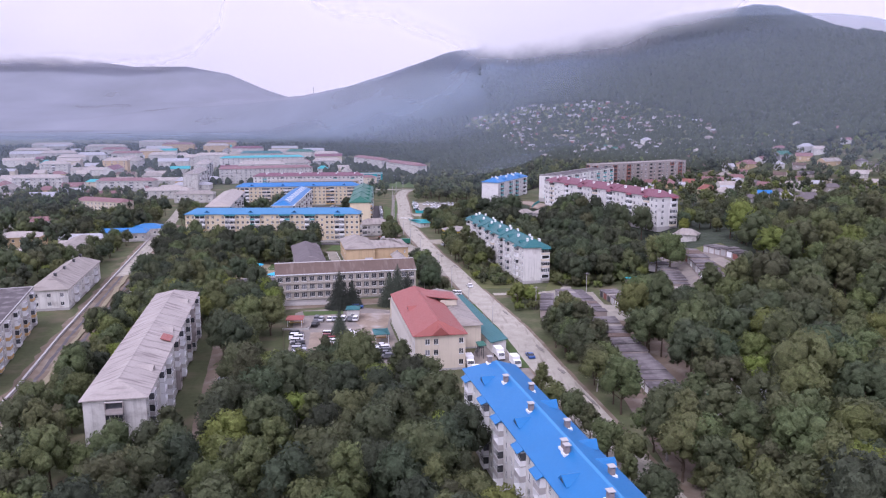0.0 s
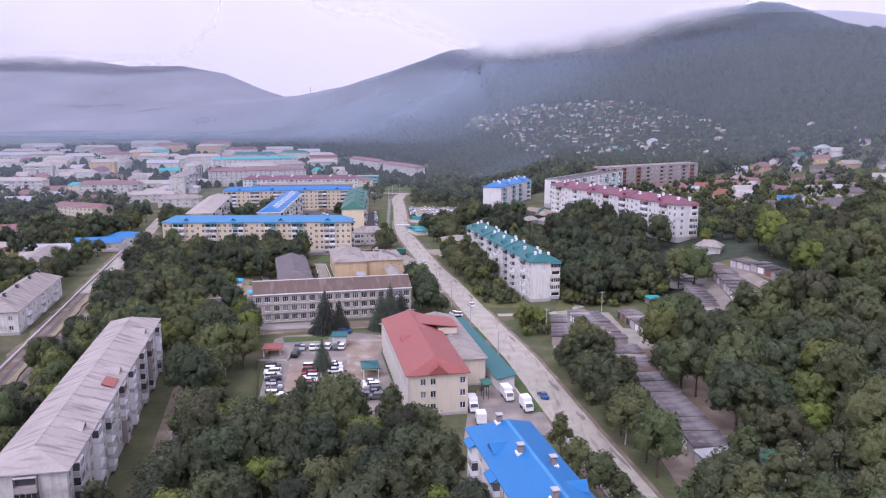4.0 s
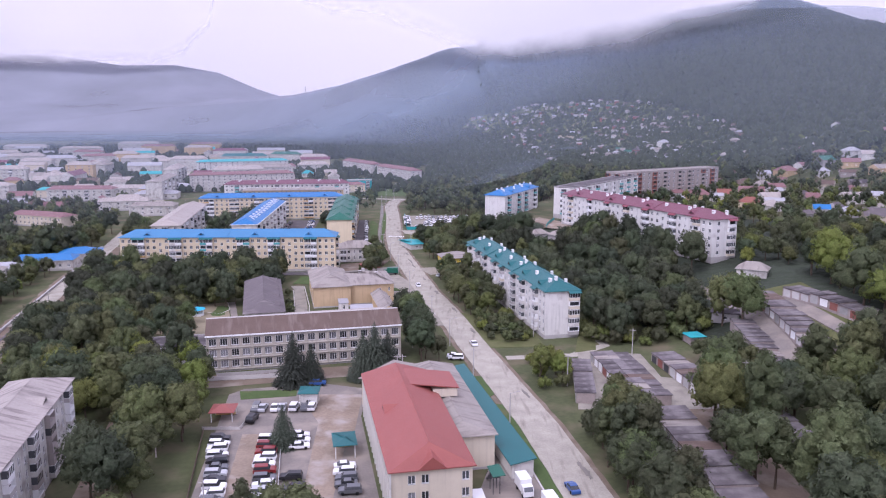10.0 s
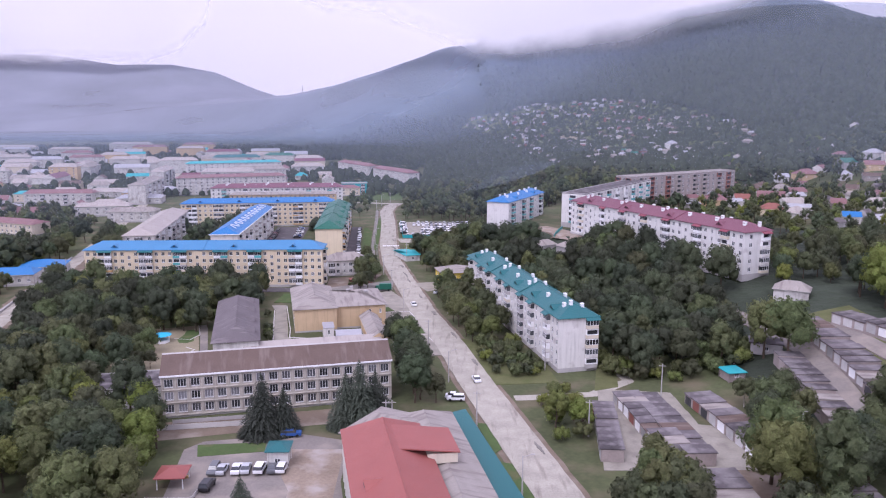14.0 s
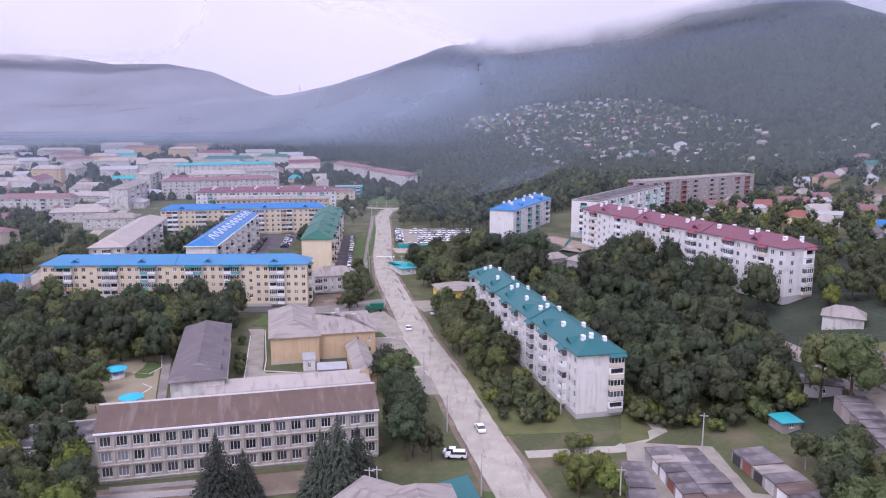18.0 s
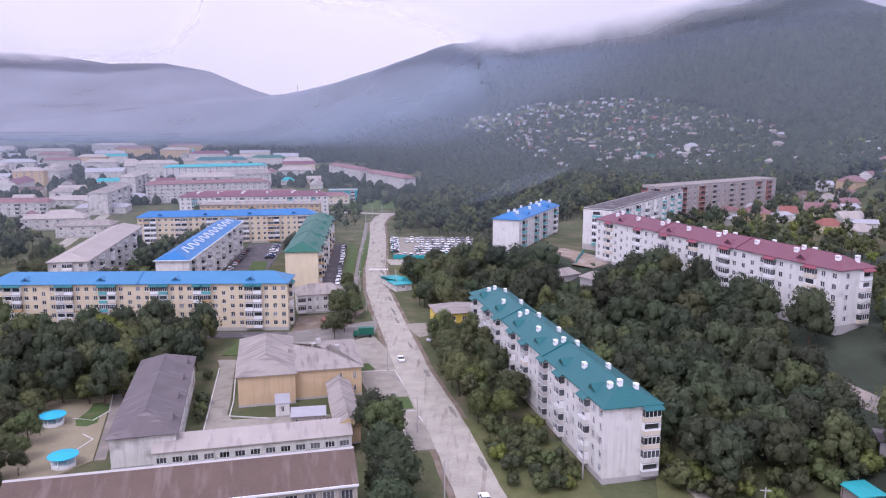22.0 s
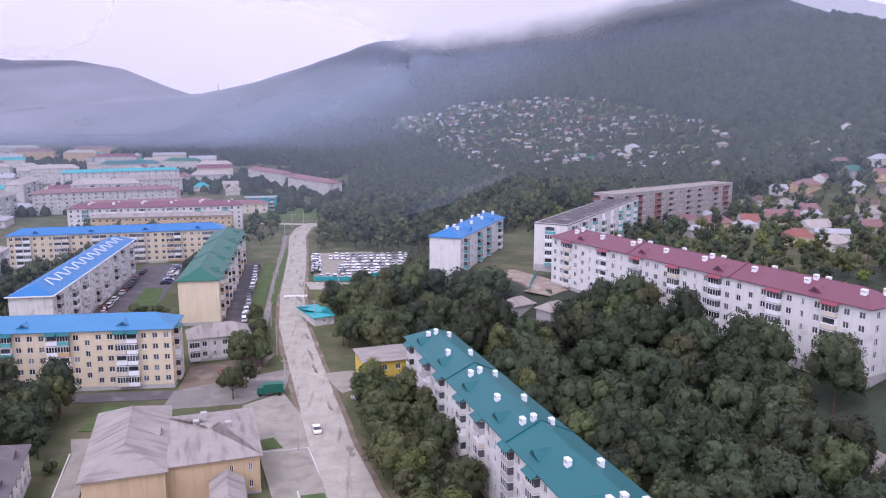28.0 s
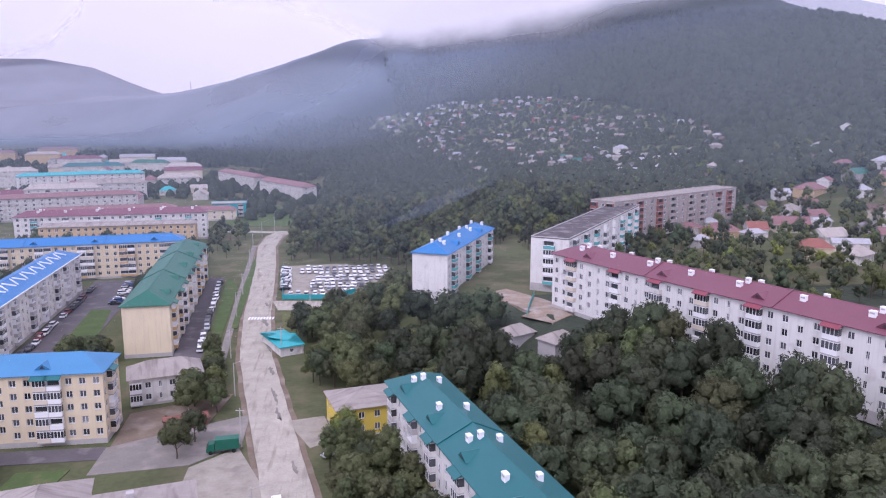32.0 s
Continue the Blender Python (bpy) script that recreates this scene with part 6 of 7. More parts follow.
def truck(x, y, heading, long=3.4, paint=WHITE_TRIM, label="white box truck standing in the yard"):
    ob = thing("box_truck", pose(x, y, 0.2, 0, 0, heading), label, "truck", "trucks in the yard")
    fm = Form()
    fm.solid([(-long, -1.1, 0.9), (0.2, -1.1, 0.9), (0.2, 1.1, 0.9), (-long, 1.1, 0.9)], [(-long, -1.1, 3.1), (0.2, -1.1, 3.1), (0.2, 1.1, 3.1), (-long, 1.1, 3.1)])
    part("cargo_box", fm.mesh("cargo_box", paint), ob)
    fm = Form()
    fm.solid([(0.3, 1.0, 0.5), (0.3, 1.0, 2.3), (1.4, 1.0, 2.25), (1.9, 1.0, 1.4), (1.95, 1.0, 0.5)], [(0.3, -1.0, 0.5), (0.3, -1.0, 2.3), (1.4, -1.0, 2.25), (1.9, -1.0, 1.4), (1.95, -1.0, 0.5)])
    cab = part("cab", fm.mesh("cab", paint), ob)
    fm = Form()
    fm.solid([(1.44, -0.85, 2.15), (1.90, -0.85, 1.45), (1.90, 0.85, 1.45), (1.44, 0.85, 2.15)], [(1.48, -0.85, 2.18), (1.94, -0.85, 1.48), (1.94, 0.85, 1.48), (1.48, 0.85, 2.18)])
    part("windscreen", fm.mesh("windscreen", GLASS), cab)
    fm = Form()
    fm.box(-long, -0.4, 0.55, 0.4, 0.4, 0.9)
    part("chassis", fm.mesh("chassis", DARK_TRIM), ob)
    fm = Form()
    fm.lathe([(0.25, -0.13), (0.42, -0.12), (0.42, 0.12), (0.25, 0.13)], 12)
    wheel = fm.mesh("wheel", TYRE)
    for sx in (-long + 1.1, 1.1):
        for sy in (-0.9, 0.9):
            part("wheel", wheel, ob, at=pose(sx, sy, 0.42, 90, 0, 0))


truck(16.6, 210.5, -78)
truck(20.6, 203.5, -78, 3.0)
truck(7.6, 203.5, -82)
truck(9.0, 196.5, 95, 3.0)
truck(-22.6, 406.2, 186, 4.6, GREEN_ROOF, "dark green lorry beside the forecourt")


# ---------------------------------------------------------------- garages
def garage_row(x, y, heading, n, depth, pitch, seed, roofs, group="garages in rows"):
    """Doors face -y of the row."""
    rnd = random.Random(seed)
    keep_free(x - 1.0 * math.sin(radians(heading)) * -2, y, n * pitch, depth, heading)
    for i in range(n):
        c, s = math.cos(radians(heading)), math.sin(radians(heading))
        gx, gy = x + c * pitch * i, y + s * pitch * i
        h = rnd.uniform(2.3, 2.9)
        cx, cy = gx + c * pitch / 2 - s * depth / 2, gy + s * pitch / 2 + c * depth / 2
        ob = thing("garage", pose(gx, gy, z_at(cx, cy), 0, 0, heading), "small brick garage with flat patched roof", "garage", group)
        fm = Form()
        fm.box(0.02, 0, -2.0, pitch - 0.02, depth, h)
        part("wall", fm.mesh("wall", GARAGE_WALL), ob)
        fm = Form()
        tilt = rnd.uniform(-0.1, 0.25)
        fm.solid([(-0.05, -0.3, h), (pitch + 0.05, -0.3, h), (pitch + 0.05, depth + 0.2, h + tilt), (-0.05, depth + 0.2, h + tilt)], [(-0.05, -0.3, h + 0.16), (pitch + 0.05, -0.3, h + 0.16), (pitch + 0.05, depth + 0.2, h + tilt + 0.16), (-0.05, depth + 0.2, h + tilt + 0.16)])
        part("roof", fm.mesh("roof", rnd.choice(roofs)), ob)
        fm = Form()
        fm.relief([0.45, 0.55, pitch / 2 - 0.03, pitch / 2 + 0.03, pitch - 0.55, pitch - 0.45], [0.0, 0.08, h - 0.45, h - 0.35], lambda a, b: (0.05, 0) if a % 2 and b == 1 else (0.0, 0), -0.08)
        part("door", fm.mesh("door", rnd.choice([GARAGE_DOOR] * 5 + [WHITE_TRIM, WHITE_TRIM, BRICK_RED, DARK_TRIM, DARK_TRIM])), ob)


FELT = [FELT_ROOF] * 7 + [SLATE_ROOF, BROWN_SLATE]
garage_row(44.2, 289, -85, 9, 6.2, 3.9, 1, FELT)
garage_row(57.0, 253.6, 94, 9, 6.2, 3.9, 2, FELT)
garage_row(61.5, 287.5, -81, 8, 6.5, 3.8, 3, FELT)
garage_row(38.0, 283, -98, 7, 4.6, 3.9, 4, FELT)
garage_row(50.0, 247, -88, 18, 8.0, 3.85, 5, FELT + [FELT_ROOF] * 5 + [BROWN_SLATE, MAROON_TRIM])
garage_row(51.6, 176, -78, 6, 8.6, 3.9, 6, [FELT_ROOF, RED_ROOF, GREEN_ROOF, TIN_ROOF, TEAL_ROOF])
garage_row(74.0, 246, -86, 9, 6.0, 4.0, 7, FELT)
garage_row(73.0, 196, -80, 7, 6.5, 4.0, 8, FELT)
garage_row(101.5, 320, -93, 12, 7.6, 3.9, 9, FELT)
garage_row(110.6, 315, -74.5, 8, 6.6, 3.9, 10, FELT)
garage_row(91.8, 262, 85, 10, 6.2, 3.9, 12, FELT)


# ---------------------------------------------------------------- cottages on the hill
COTTAGE_WALLS = [GREY_WALL, GREY_TRIM, GREY_WALL, BRICK_RED, GREY_WALL, PANEL_WALL]
COTTAGE_ROOFS = [TIN_ROOF, SLATE_ROOF, PALE_SLATE, SLATE_ROOF, BROWN_SLATE, SLATE_ROOF, TIN_ROOF, ROSE_ROOF, SLATE_ROOF, PURPLE_SLATE, SLATE_ROOF, GREEN_ROOF, FELT_ROOF, FELT_ROOF]
COTTAGE_CACHE = {}


def cottage(x, y, heading, lx, ly, h, wall, roof, group="cottages on the hillside", label="", panes=0, name="cottage"):
    key = (round(lx), round(ly), round(h * 2), wall.name, roof.name)
    if key not in COTTAGE_CACHE:
        a, b = Form(), Form()
        a.box(-lx / 2, -ly / 2, -2.0, lx / 2, ly / 2, h)
        roof_form(b, lx, ly, 0, ly * 0.34, 0.5, random.Random(str(key)).choice(["gable", "hip", "gable"]))
        COTTAGE_CACHE[key] = (a.mesh("wall", wall), b.mesh("roof", roof, wall))
    wm, rm = COTTAGE_CACHE[key]
    ob = new(name, wm)
    ob.matrix_basis = pose(x, y, z_at(x, y) - 0.1, 0, 0, heading)
    tagged(ob, label or "small cottage with a pitched roof in a garden", "house", group)
    part("roof", rm, ob, at=Matrix.Translation((-lx / 2, -ly / 2, h)))
    for k in range(panes):
        part("window", window_mesh(1.1, 1.2), ob, at=Matrix.Translation((lx * ((k + 0.5) / panes - 0.5), -ly / 2 - 0.03, 1.1)))
    keep_free(x - lx / 2, y - ly / 2 - 5, lx, ly + 5, 0)


_r = random.Random(5)
placed, tries = [], 0
while len(placed) < 215 and tries < 12000:
    tries += 1
    x, y = _r.uniform(36, 300), _r.uniform(730, 1400)
    if inside(VILLAGE, x, y) and all(math.hypot(x - a, (y - b) * 0.75) > 8.0 for a, b in placed) and math.sin(x * 0.05 + y * 0.013) * math.sin(y * 0.023 + 1) > _r.uniform(-0.7, 0.25):
        placed.append((x, y))
        cottage(x, y, _r.uniform(-30, 40), _r.uniform(4.2, 7.8), _r.uniform(3.6, 5.2), _r.uniform(1.8, 2.4), _r.choice(COTTAGE_WALLS), _r.choice(COTTAGE_ROOFS))
HOMES_UPPER = [  # x, y, length, width, roof, wall
    (257, 638, 15, 10, ROSE_ROOF, TAN_WALL), (289, 646, 12, 9, GREEN_ROOF, GREY_TRIM), (276, 622, 7, 8, TIN_ROOF, WHITE_WALL), (300, 630, 12, 8, ROSE_ROOF, TAN_WALL),
    (313, 655, 12, 8, TIN_ROOF, WHITE_WALL), (317, 640, 9, 8, PALE_SLATE, WHITE_WALL), (309, 605, 16, 8, SLATE_ROOF, TAN_WALL), (183, 562, 8, 9, BRICK_RED, WHITE_WALL),
    (204, 570, 15, 10, ROSE_ROOF, BEIGE_WALL), (203, 540, 12, 9, PALE_SLATE, WHITE_WALL), (227, 608, 11, 9, SLATE_ROOF, WHITE_WALL), (242, 641, 8, 7, TIN_ROOF, WHITE_WALL),
    (200, 523, 13, 5, TIN_ROOF, WHITE_WALL), (172, 584, 7, 6, TIN_ROOF, WHITE_WALL), (222, 748, 11, 9, RED_ROOF, WHITE_WALL), (243, 716, 10, 9, PALE_SLATE, WHITE_WALL),
    (255, 704, 10, 8, PALE_SLATE, WHITE_WALL), (248, 530, 12, 10, PALE_SLATE, WHITE_WALL),
]
HOMES_LOWER = [
    (208, 486, 8, 7, BLUE_ROOF, WHITE_WALL), (217, 476, 9, 7, TIN_ROOF, GREY_TRIM), (224, 459, 15, 11, PURPLE_SLATE, BEIGE_WALL), (266, 540, 11, 7, TIN_ROOF, WHITE_WALL),
    (166, 561, 14, 10, ROSE_ROOF, TAN_WALL), (176, 552, 9, 5, TIN_ROOF, WHITE_WALL), (147, 542, 8, 5, TIN_ROOF, GREY_TRIM), (228, 590, 12, 8, ROSE_ROOF, WHITE_WALL),
    (182, 518, 12, 9, BRICK_RED, CREAM_WALL), (188, 503, 11, 9, PALE_SLATE, WHITE_WALL), (201, 761, 14, 9, TIN_ROOF, WHITE_WALL), (226, 845, 10, 8, TIN_ROOF, WHITE_WALL),
    (75, 169, 9, 9, TIN_ROOF, WHITE_WALL), (65, 170, 4, 7, GREEN_ROOF, GARAGE_WALL),
]
for x, y, l, w, roof, wall in (*HOMES_UPPER, *HOMES_LOWER):
    cottage(x, y, _r.uniform(-25, 35), l, w, 3.4, wall, roof, "cottages among trees", f"cottage with {roof.name.replace('_', ' ')} among trees", 2, "house")
placed = [(x, y) for x, y, *_ in (*HOMES_UPPER, *HOMES_LOWER)]
EAST = [(150, 590), (185, 455), (250, 440), (330, 560), (370, 700), (330, 735), (200, 700)]
tries, count = 0, 0
while count < 46 and tries < 4000:
    tries += 1
    x, y = _r.uniform(150, 370), _r.uniform(440, 735)
    if inside(EAST, x, y) and all(math.hypot(x - a, (y - b) * 0.7) > 12.0 for a, b in placed):
        placed.append((x, y))
        count += 1
        roof = _r.choice([SLATE_ROOF, PALE_SLATE, TIN_ROOF, ROSE_ROOF, BROWN_SLATE, SLATE_ROOF, PURPLE_SLATE, BROWN_SLATE, FELT_ROOF])
        cottage(x, y, _r.uniform(-35, 45), _r.uniform(6, 12), _r.uniform(5, 8), _r.uniform(2.5, 3.6), _r.choice([WHITE_WALL, GREY_TRIM, BEIGE_WALL, PANEL_WALL, GREY_WALL]), roof, "cottages among trees", f"cottage with {roof.name.replace('_', ' ')} among gardens", 2, "house")
for x, y in ((35.6, 466), (48.2, 441), (56.5, 430)):
    cottage(x, y, 30, 8, 6, 2.5, GREY_TRIM, SLATE_ROOF, "sheds in the bank woods", "weathered shed with grey pitched roof")
cottage(112, 342, -30, 10, 7, 2.6, PANEL_WALL, SLATE_ROOF, "", "low whitewashed store with grey roof")

# ---------------------------------------------------------------- rest of the town
FAR_WEST = [  # x, y, heading, length, width, storeys, wall, roof, kind
    (-395, 690, 5, 45, 13, 4, PANEL_WALL, PALE_SLATE, "hip"), (-338, 712, 0, 20, 12, 2, BEIGE_WALL, TURQUOISE, "half"), (-318, 690, 2, 52, 13, 3, PANEL_WALL, ROSE_ROOF, "half"), (-300, 748, 8, 60, 26, 1, PANEL_WALL, PALE_SLATE, "half"),
    (-252, 700, 10, 34, 20, 1, PANEL_WALL, TIN_ROOF, "half"), (-262, 770, 6, 30, 18, 1, PANEL_WALL, TIN_ROOF, "half"), (-330, 640, 10, 30, 16, 1, PANEL_WALL, TIN_ROOF, "half"), (-470, 880, 8, 50, 12, 4, PANEL_WALL, PALE_SLATE, "hip"),
    (-405, 900, 8, 45, 12, 5, TAN_WALL, PALE_SLATE, "hip"), (-228, 700, 99, 70, 13, 5, PANEL_WALL, SLATE_ROOF, "hip"), (-262, 835, 99, 85, 13, 5, PANEL_WALL, PALE_SLATE, "hip"), (-275, 560, -22, 44, 13, 2, BEIGE_WALL, ROSE_ROOF, "half"),
    (-215, 600, 8, 30, 16, 2, PANEL_WALL, SLATE_ROOF, "half"), (-250, 628, 10, 36, 14, 2, PANEL_WALL, PALE_SLATE, "half"),
]
FAR_MIDDLE = [
    (-233, 385, 12, 22, 14, 2, TAN_WALL, PALE_SLATE, "hip"), (-205, 392, 10, 24, 12, 1, PANEL_WALL, TIN_ROOF, "half"), (-198, 372, 14, 18, 10, 1, TAN_WALL, PALE_SLATE, "half"), (-192, 412, 12, 26, 12, 1, PANEL_WALL, BLUE_ROOF, "half"),
    (-180, 430, 15, 18, 14, 1, PANEL_WALL, BLUE_ROOF, "hip"), (-172, 352, 103, 40, 12, 2, PANEL_WALL, SLATE_ROOF, "hip"), (-214, 350, 10, 18, 10, 1, BRICK_RED, PALE_SLATE, "half"), (-260, 440, 20, 30, 12, 2, PANEL_WALL, ROSE_ROOF, "hip"),
    (-185, 735, 12, 84, 14, 3, PANEL_WALL, ROSE_ROOF, "hip"), (-128, 752, 10, 62, 14, 2, BEIGE_WALL, ROSE_ROOF, "hip"), (-84, 772, 8, 22, 12, 3, TURQUOISE, PALE_SLATE, "flat"), (-225, 830, 12, 80, 12, 5, PANEL_WALL, PALE_SLATE, "hip"),
    (-215, 900, 14, 90, 12, 4, PANEL_WALL, SLATE_ROOF, "hip"), (-330, 1010, 15, 70, 12, 5, PANEL_WALL, PALE_SLATE, "hip"),
]
FAR_NORTH = [
    (-300, 1120, 10, 100, 12, 4, PANEL_WALL, TEAL_ROOF, "hip"), (-190, 1110, 5, 60, 12, 4, PANEL_WALL, PALE_SLATE, "hip"), (-340, 1220, 8, 80, 12, 5, PANEL_WALL, PINK_ROOF, "hip"), (-245, 1180, -10, 70, 12, 4, PANEL_WALL, GREEN_ROOF, "hip"),
    (-170, 990, 12, 60, 12, 3, PANEL_WALL, PALE_SLATE, "hip"), (-420, 1080, 12, 60, 12, 4, PANEL_WALL, PALE_SLATE, "hip"), (-520, 1020, 8, 60, 12, 4, PANEL_WALL, PALE_SLATE, "hip"), (-600, 1130, 8, 80, 12, 4, PANEL_WALL, PALE_SLATE, "hip"),
    (-690, 1220, 6, 90, 13, 4, PANEL_WALL, PALE_SLATE, "hip"), (-560, 1240, 6, 70, 13, 4, PANEL_WALL, ROSE_ROOF, "hip"), (-480, 1190, 6, 60, 13, 4, TAN_WALL, PALE_SLATE, "hip"), (-640, 1360, 6, 110, 13, 4, PANEL_WALL, PALE_SLATE, "hip"),
    (-510, 1380, 6, 90, 13, 5, TAN_WALL, ROSE_ROOF, "hip"), (-420, 1330, 6, 70, 13, 5, TAN_WALL, PALE_SLATE, "hip"),
]
FAR_EDGE = [
    (-780, 1440, 6, 120, 13, 4, PANEL_WALL, PALE_SLATE, "hip"), (-600, 1500, 6, 120, 13, 5, PANEL_WALL, PALE_SLATE, "hip"), (-460, 1480, 6, 90, 13, 5, TAN_WALL, ROSE_ROOF, "hip"), (-380, 940, 100, 70, 13, 4, PANEL_WALL, SLATE_ROOF, "hip"),
]
for x, y, a, ln, wd, st, wl_, rf, kd in (*FAR_WEST, *FAR_MIDDLE, *FAR_NORTH, *FAR_EDGE):
    if y > 800:
        ln *= 0.62
    n = max(3, int(ln / (3.4 if y < 600 else 5.6)))
    pattern = ("wwB" * n)[:n] if st > 2 and y < 900 else "w" * n
    block("town_block" if st > 2 else "town_house", f"{wl_.name.split('_')[0]} {'apartment block' if st > 2 else 'low building'} with {rf.name.replace('_', ' ')} in town", x, y, a, ln, wd, st, wl_, rf,
          front=pattern if y < 1000 else "s", left="ww" if y < 700 and 60 < a < 120 else "", kind=kd, rise=(3.6 if y > 800 else 2.6) if st > 2 else 2.2, sh=2.8 if st > 1 else 3.4, over=0.5, gable=wl_, category="building", balcony=("glazed", "open"), panels=[WHITE_TRIM, GREY_TRIM])

# low houses and sheds filling the far quarters
_r = random.Random(31)
count, tries = 0, 0
while count < 42 and tries < 2000:
    tries += 1
    x, y = _r.uniform(-520, -225), _r.uniform(610, 1000)
    if x > -0.72 * y + 60 and not taken(x, y, 9.0):
        count += 1
        wall, roof = _r.choice([PANEL_WALL, WHITE_WALL, BEIGE_WALL, TAN_WALL]), _r.choice([PALE_SLATE, TIN_ROOF, ROSE_ROOF, PALE_SLATE, SLATE_ROOF, BROWN_SLATE])
        cottage(x, y, _r.choice([6, 12, 98, 104]), _r.uniform(11, 24), _r.uniform(8, 12), _r.uniform(3.4, 6.4), wall, roof, "low houses in town", f"low house with {roof.name.replace('_', ' ')} in town", 3, "low_house")

count, tries = 0, 0
while count < 70 and tries < 3000:
    tries += 1
    x, y = _r.uniform(-760, -60), _r.uniform(790, 1420)
    if x > -0.62 * y + 40 and x < -0.3 * (y - 800) - 60 and not taken(x, y, 8.0):
        count += 1
        tallish = _r.random() < 0.45
        wall, roof = _r.choice([PANEL_WALL, WHITE_WALL, BEIGE_WALL, PANEL_WALL]), _r.choice([PALE_SLATE, TIN_ROOF, ROSE_ROOF, PALE_SLATE, SLATE_ROOF, PINK_ROOF, TURQUOISE, TIN_ROOF])
        cottage(x, y, _r.choice([6, 10, 14, 98]), _r.uniform(24, 46) if tallish else _r.uniform(10, 24), _r.uniform(9, 12), _r.uniform(8.5, 12.5) if tallish else _r.uniform(3.4, 6.0), wall, roof, "far houses in town", f"{'block' if tallish else 'low house'} with {roof.name.replace('_', ' ')} in the far town", 0, "town_block" if tallish else "low_house")

# mast on the far ridge
mast = thing("radio_mast", pose(-402, 2388, z_at(-402, 2388) - 1), "thin grey radio mast on the far ridge", "mast")
fm = Form()
fm.lathe([(1.3, 0), (0.9, 12), (0.4, 26)], 6)
part("pole", fm.mesh("pole", GREY_TRIM), mast)
for mz in (14, 19):
    fm = Form()
    fm.box(-2.4, -0.3, mz, 2.4, 0.3, mz + 0.7)
    part("cross_arm", fm.mesh("cross_arm", GREY_TRIM), mast)

# keep yards, garages and paths clear of trees
keep_free(-53, 196, 60, 66, 0)
keep_free(-12, 184, 14, 16, 0)
keep_free(-94, 312, 22, 34, 0)
keep_free(-48.5, 322, 46, 55, 12)
keep_free(-59, 150, 5, 95, 11.6)
keep_free(93, 262, 28, 60, 0)
keep_free(43, 150, 18, 100, 0)

keep_free(88, 306, 40, 46, 0)
keep_free(68, 283, 18, 19, 0)
keep_free(46, 440, 22, 40, 0)
keep_free(-285, 520, 60, 48, -22)
keep_free(-330, 655, 70, 50, 2)
keep_free(-240, 600, 40, 40, 8)
B, D, T, L = "broad", "dark", "tall", "lime"
grove([(-151, 300), (-172, 300), (-217, 478), (-187, 478)], 7.6, [B, D, B, L], 0.85, 35, "", 0.6, 0.8, cover="leafy trees west of the dug-up track")
grove([(-60, 84), (16, 84), (2, 150), (-4, 200), (-50, 198), (-56, 170)], 7.8, [B, B, D, D, T, L], 1.15, 1, "trees of the near grove")
grove([(-56, 190), (-53, 200), (-54, 272), (-66, 278), (-86, 262), (-82, 244), (-72, 215)], 7.0, [B, D, T, L], 1.05, 2, "trees beside the car park")
grove([(-84, 245), (-66, 276), (-84, 284), (-86, 300), (-66, 312), (-80, 372), (-62, 372), (-62, 402), (-145, 405), (-152, 392), (-120, 290), (-100, 245)], 6.4, [B, D, D, B, D, L], 0.95, 3, "", cover="dense leafy trees of the park")
grove([(-103, 96), (-50, 96), (-57, 138), (-79, 144), (-93, 240), (-116, 290), (-126, 330), (-110, 232)], 7.0, [B, D, B, L], 0.82, 4, "", 1.0, cover="leafy trees beside the track")
grove([(47, 112), (54, 112), (48, 150), (47, 232), (42, 242), (31.5, 244), (34, 215), (38.5, 185), (43, 160)], 4.7, [B, T, T, B, "bush"], 1.15, 5, "trees along the street", -0.3)
grove([(27, 264), (36, 262), (37, 284), (33, 296), (24, 294)], 5.4, ["limebush", "limebush", L, "limebush"], 0.95, 6, "shrubs along the street", 1.0)
grove([(9, 332), (24, 336), (14, 385), (7, 414), (1, 402), (-1, 380)], 5.8, [B, L, B, T], 0.85, 7, "trees before the white block", 1.0)
grove([(14, 306), (31, 306), (24, 338), (8, 334)], 3.6, ["bush", "limebush", "bush"], 0.95, 8, "bushes on the bank", 0.8, 0.8)
grove([(40, 312), (50, 303), (66, 300), (84, 306), (98, 330), (90, 340), (78, 312), (54, 310), (40, 340)], 4.2, ["bush", "bush", "limebush"], 1.2, 34, "bushes below the bank woods", 0.3, 0.9)
grove([(50, 304), (80, 306), (100, 345), (60, 452), (46, 474), (24, 470), (14, 462), (22, 425), (30, 395), (46, 345)], 6.9, [D, D, D, D, D, B, D, T], 1.06, 9, "", cover="dense dark green woods on the bank")
grove([(70, 258), (86, 262), (84, 286), (74, 292), (68, 286)], 8.0, [B, L, T, B], 0.9, 26, "trees below the upper garages", 0.5)
keep_free(62, 250, 28, 46, 0)
grove([(140, 322), (205, 322), (262, 415), (250, 440), (128, 420), (112, 350)], 8.2, [B, B, L, D, B], 0.82, 33, "", 0.5, 0.85, cover="low leafy trees below the cottages")
grove([(60, 100), (74, 100), (212, 334), (118, 346), (104, 340), (84, 310), (70, 292), (58, 252), (60, 180)], 9.2, [B, B, L, D, T, B, B], 1.36, 10, "", -0.6, cover="tall leafy woods round the garages")
grove([(-6, 440), (12, 464), (26, 480), (24, 505), (-2, 522), (-12, 485)], 6.6, [B, D, B], 0.8, 11, "", cover="leafy trees above the street")
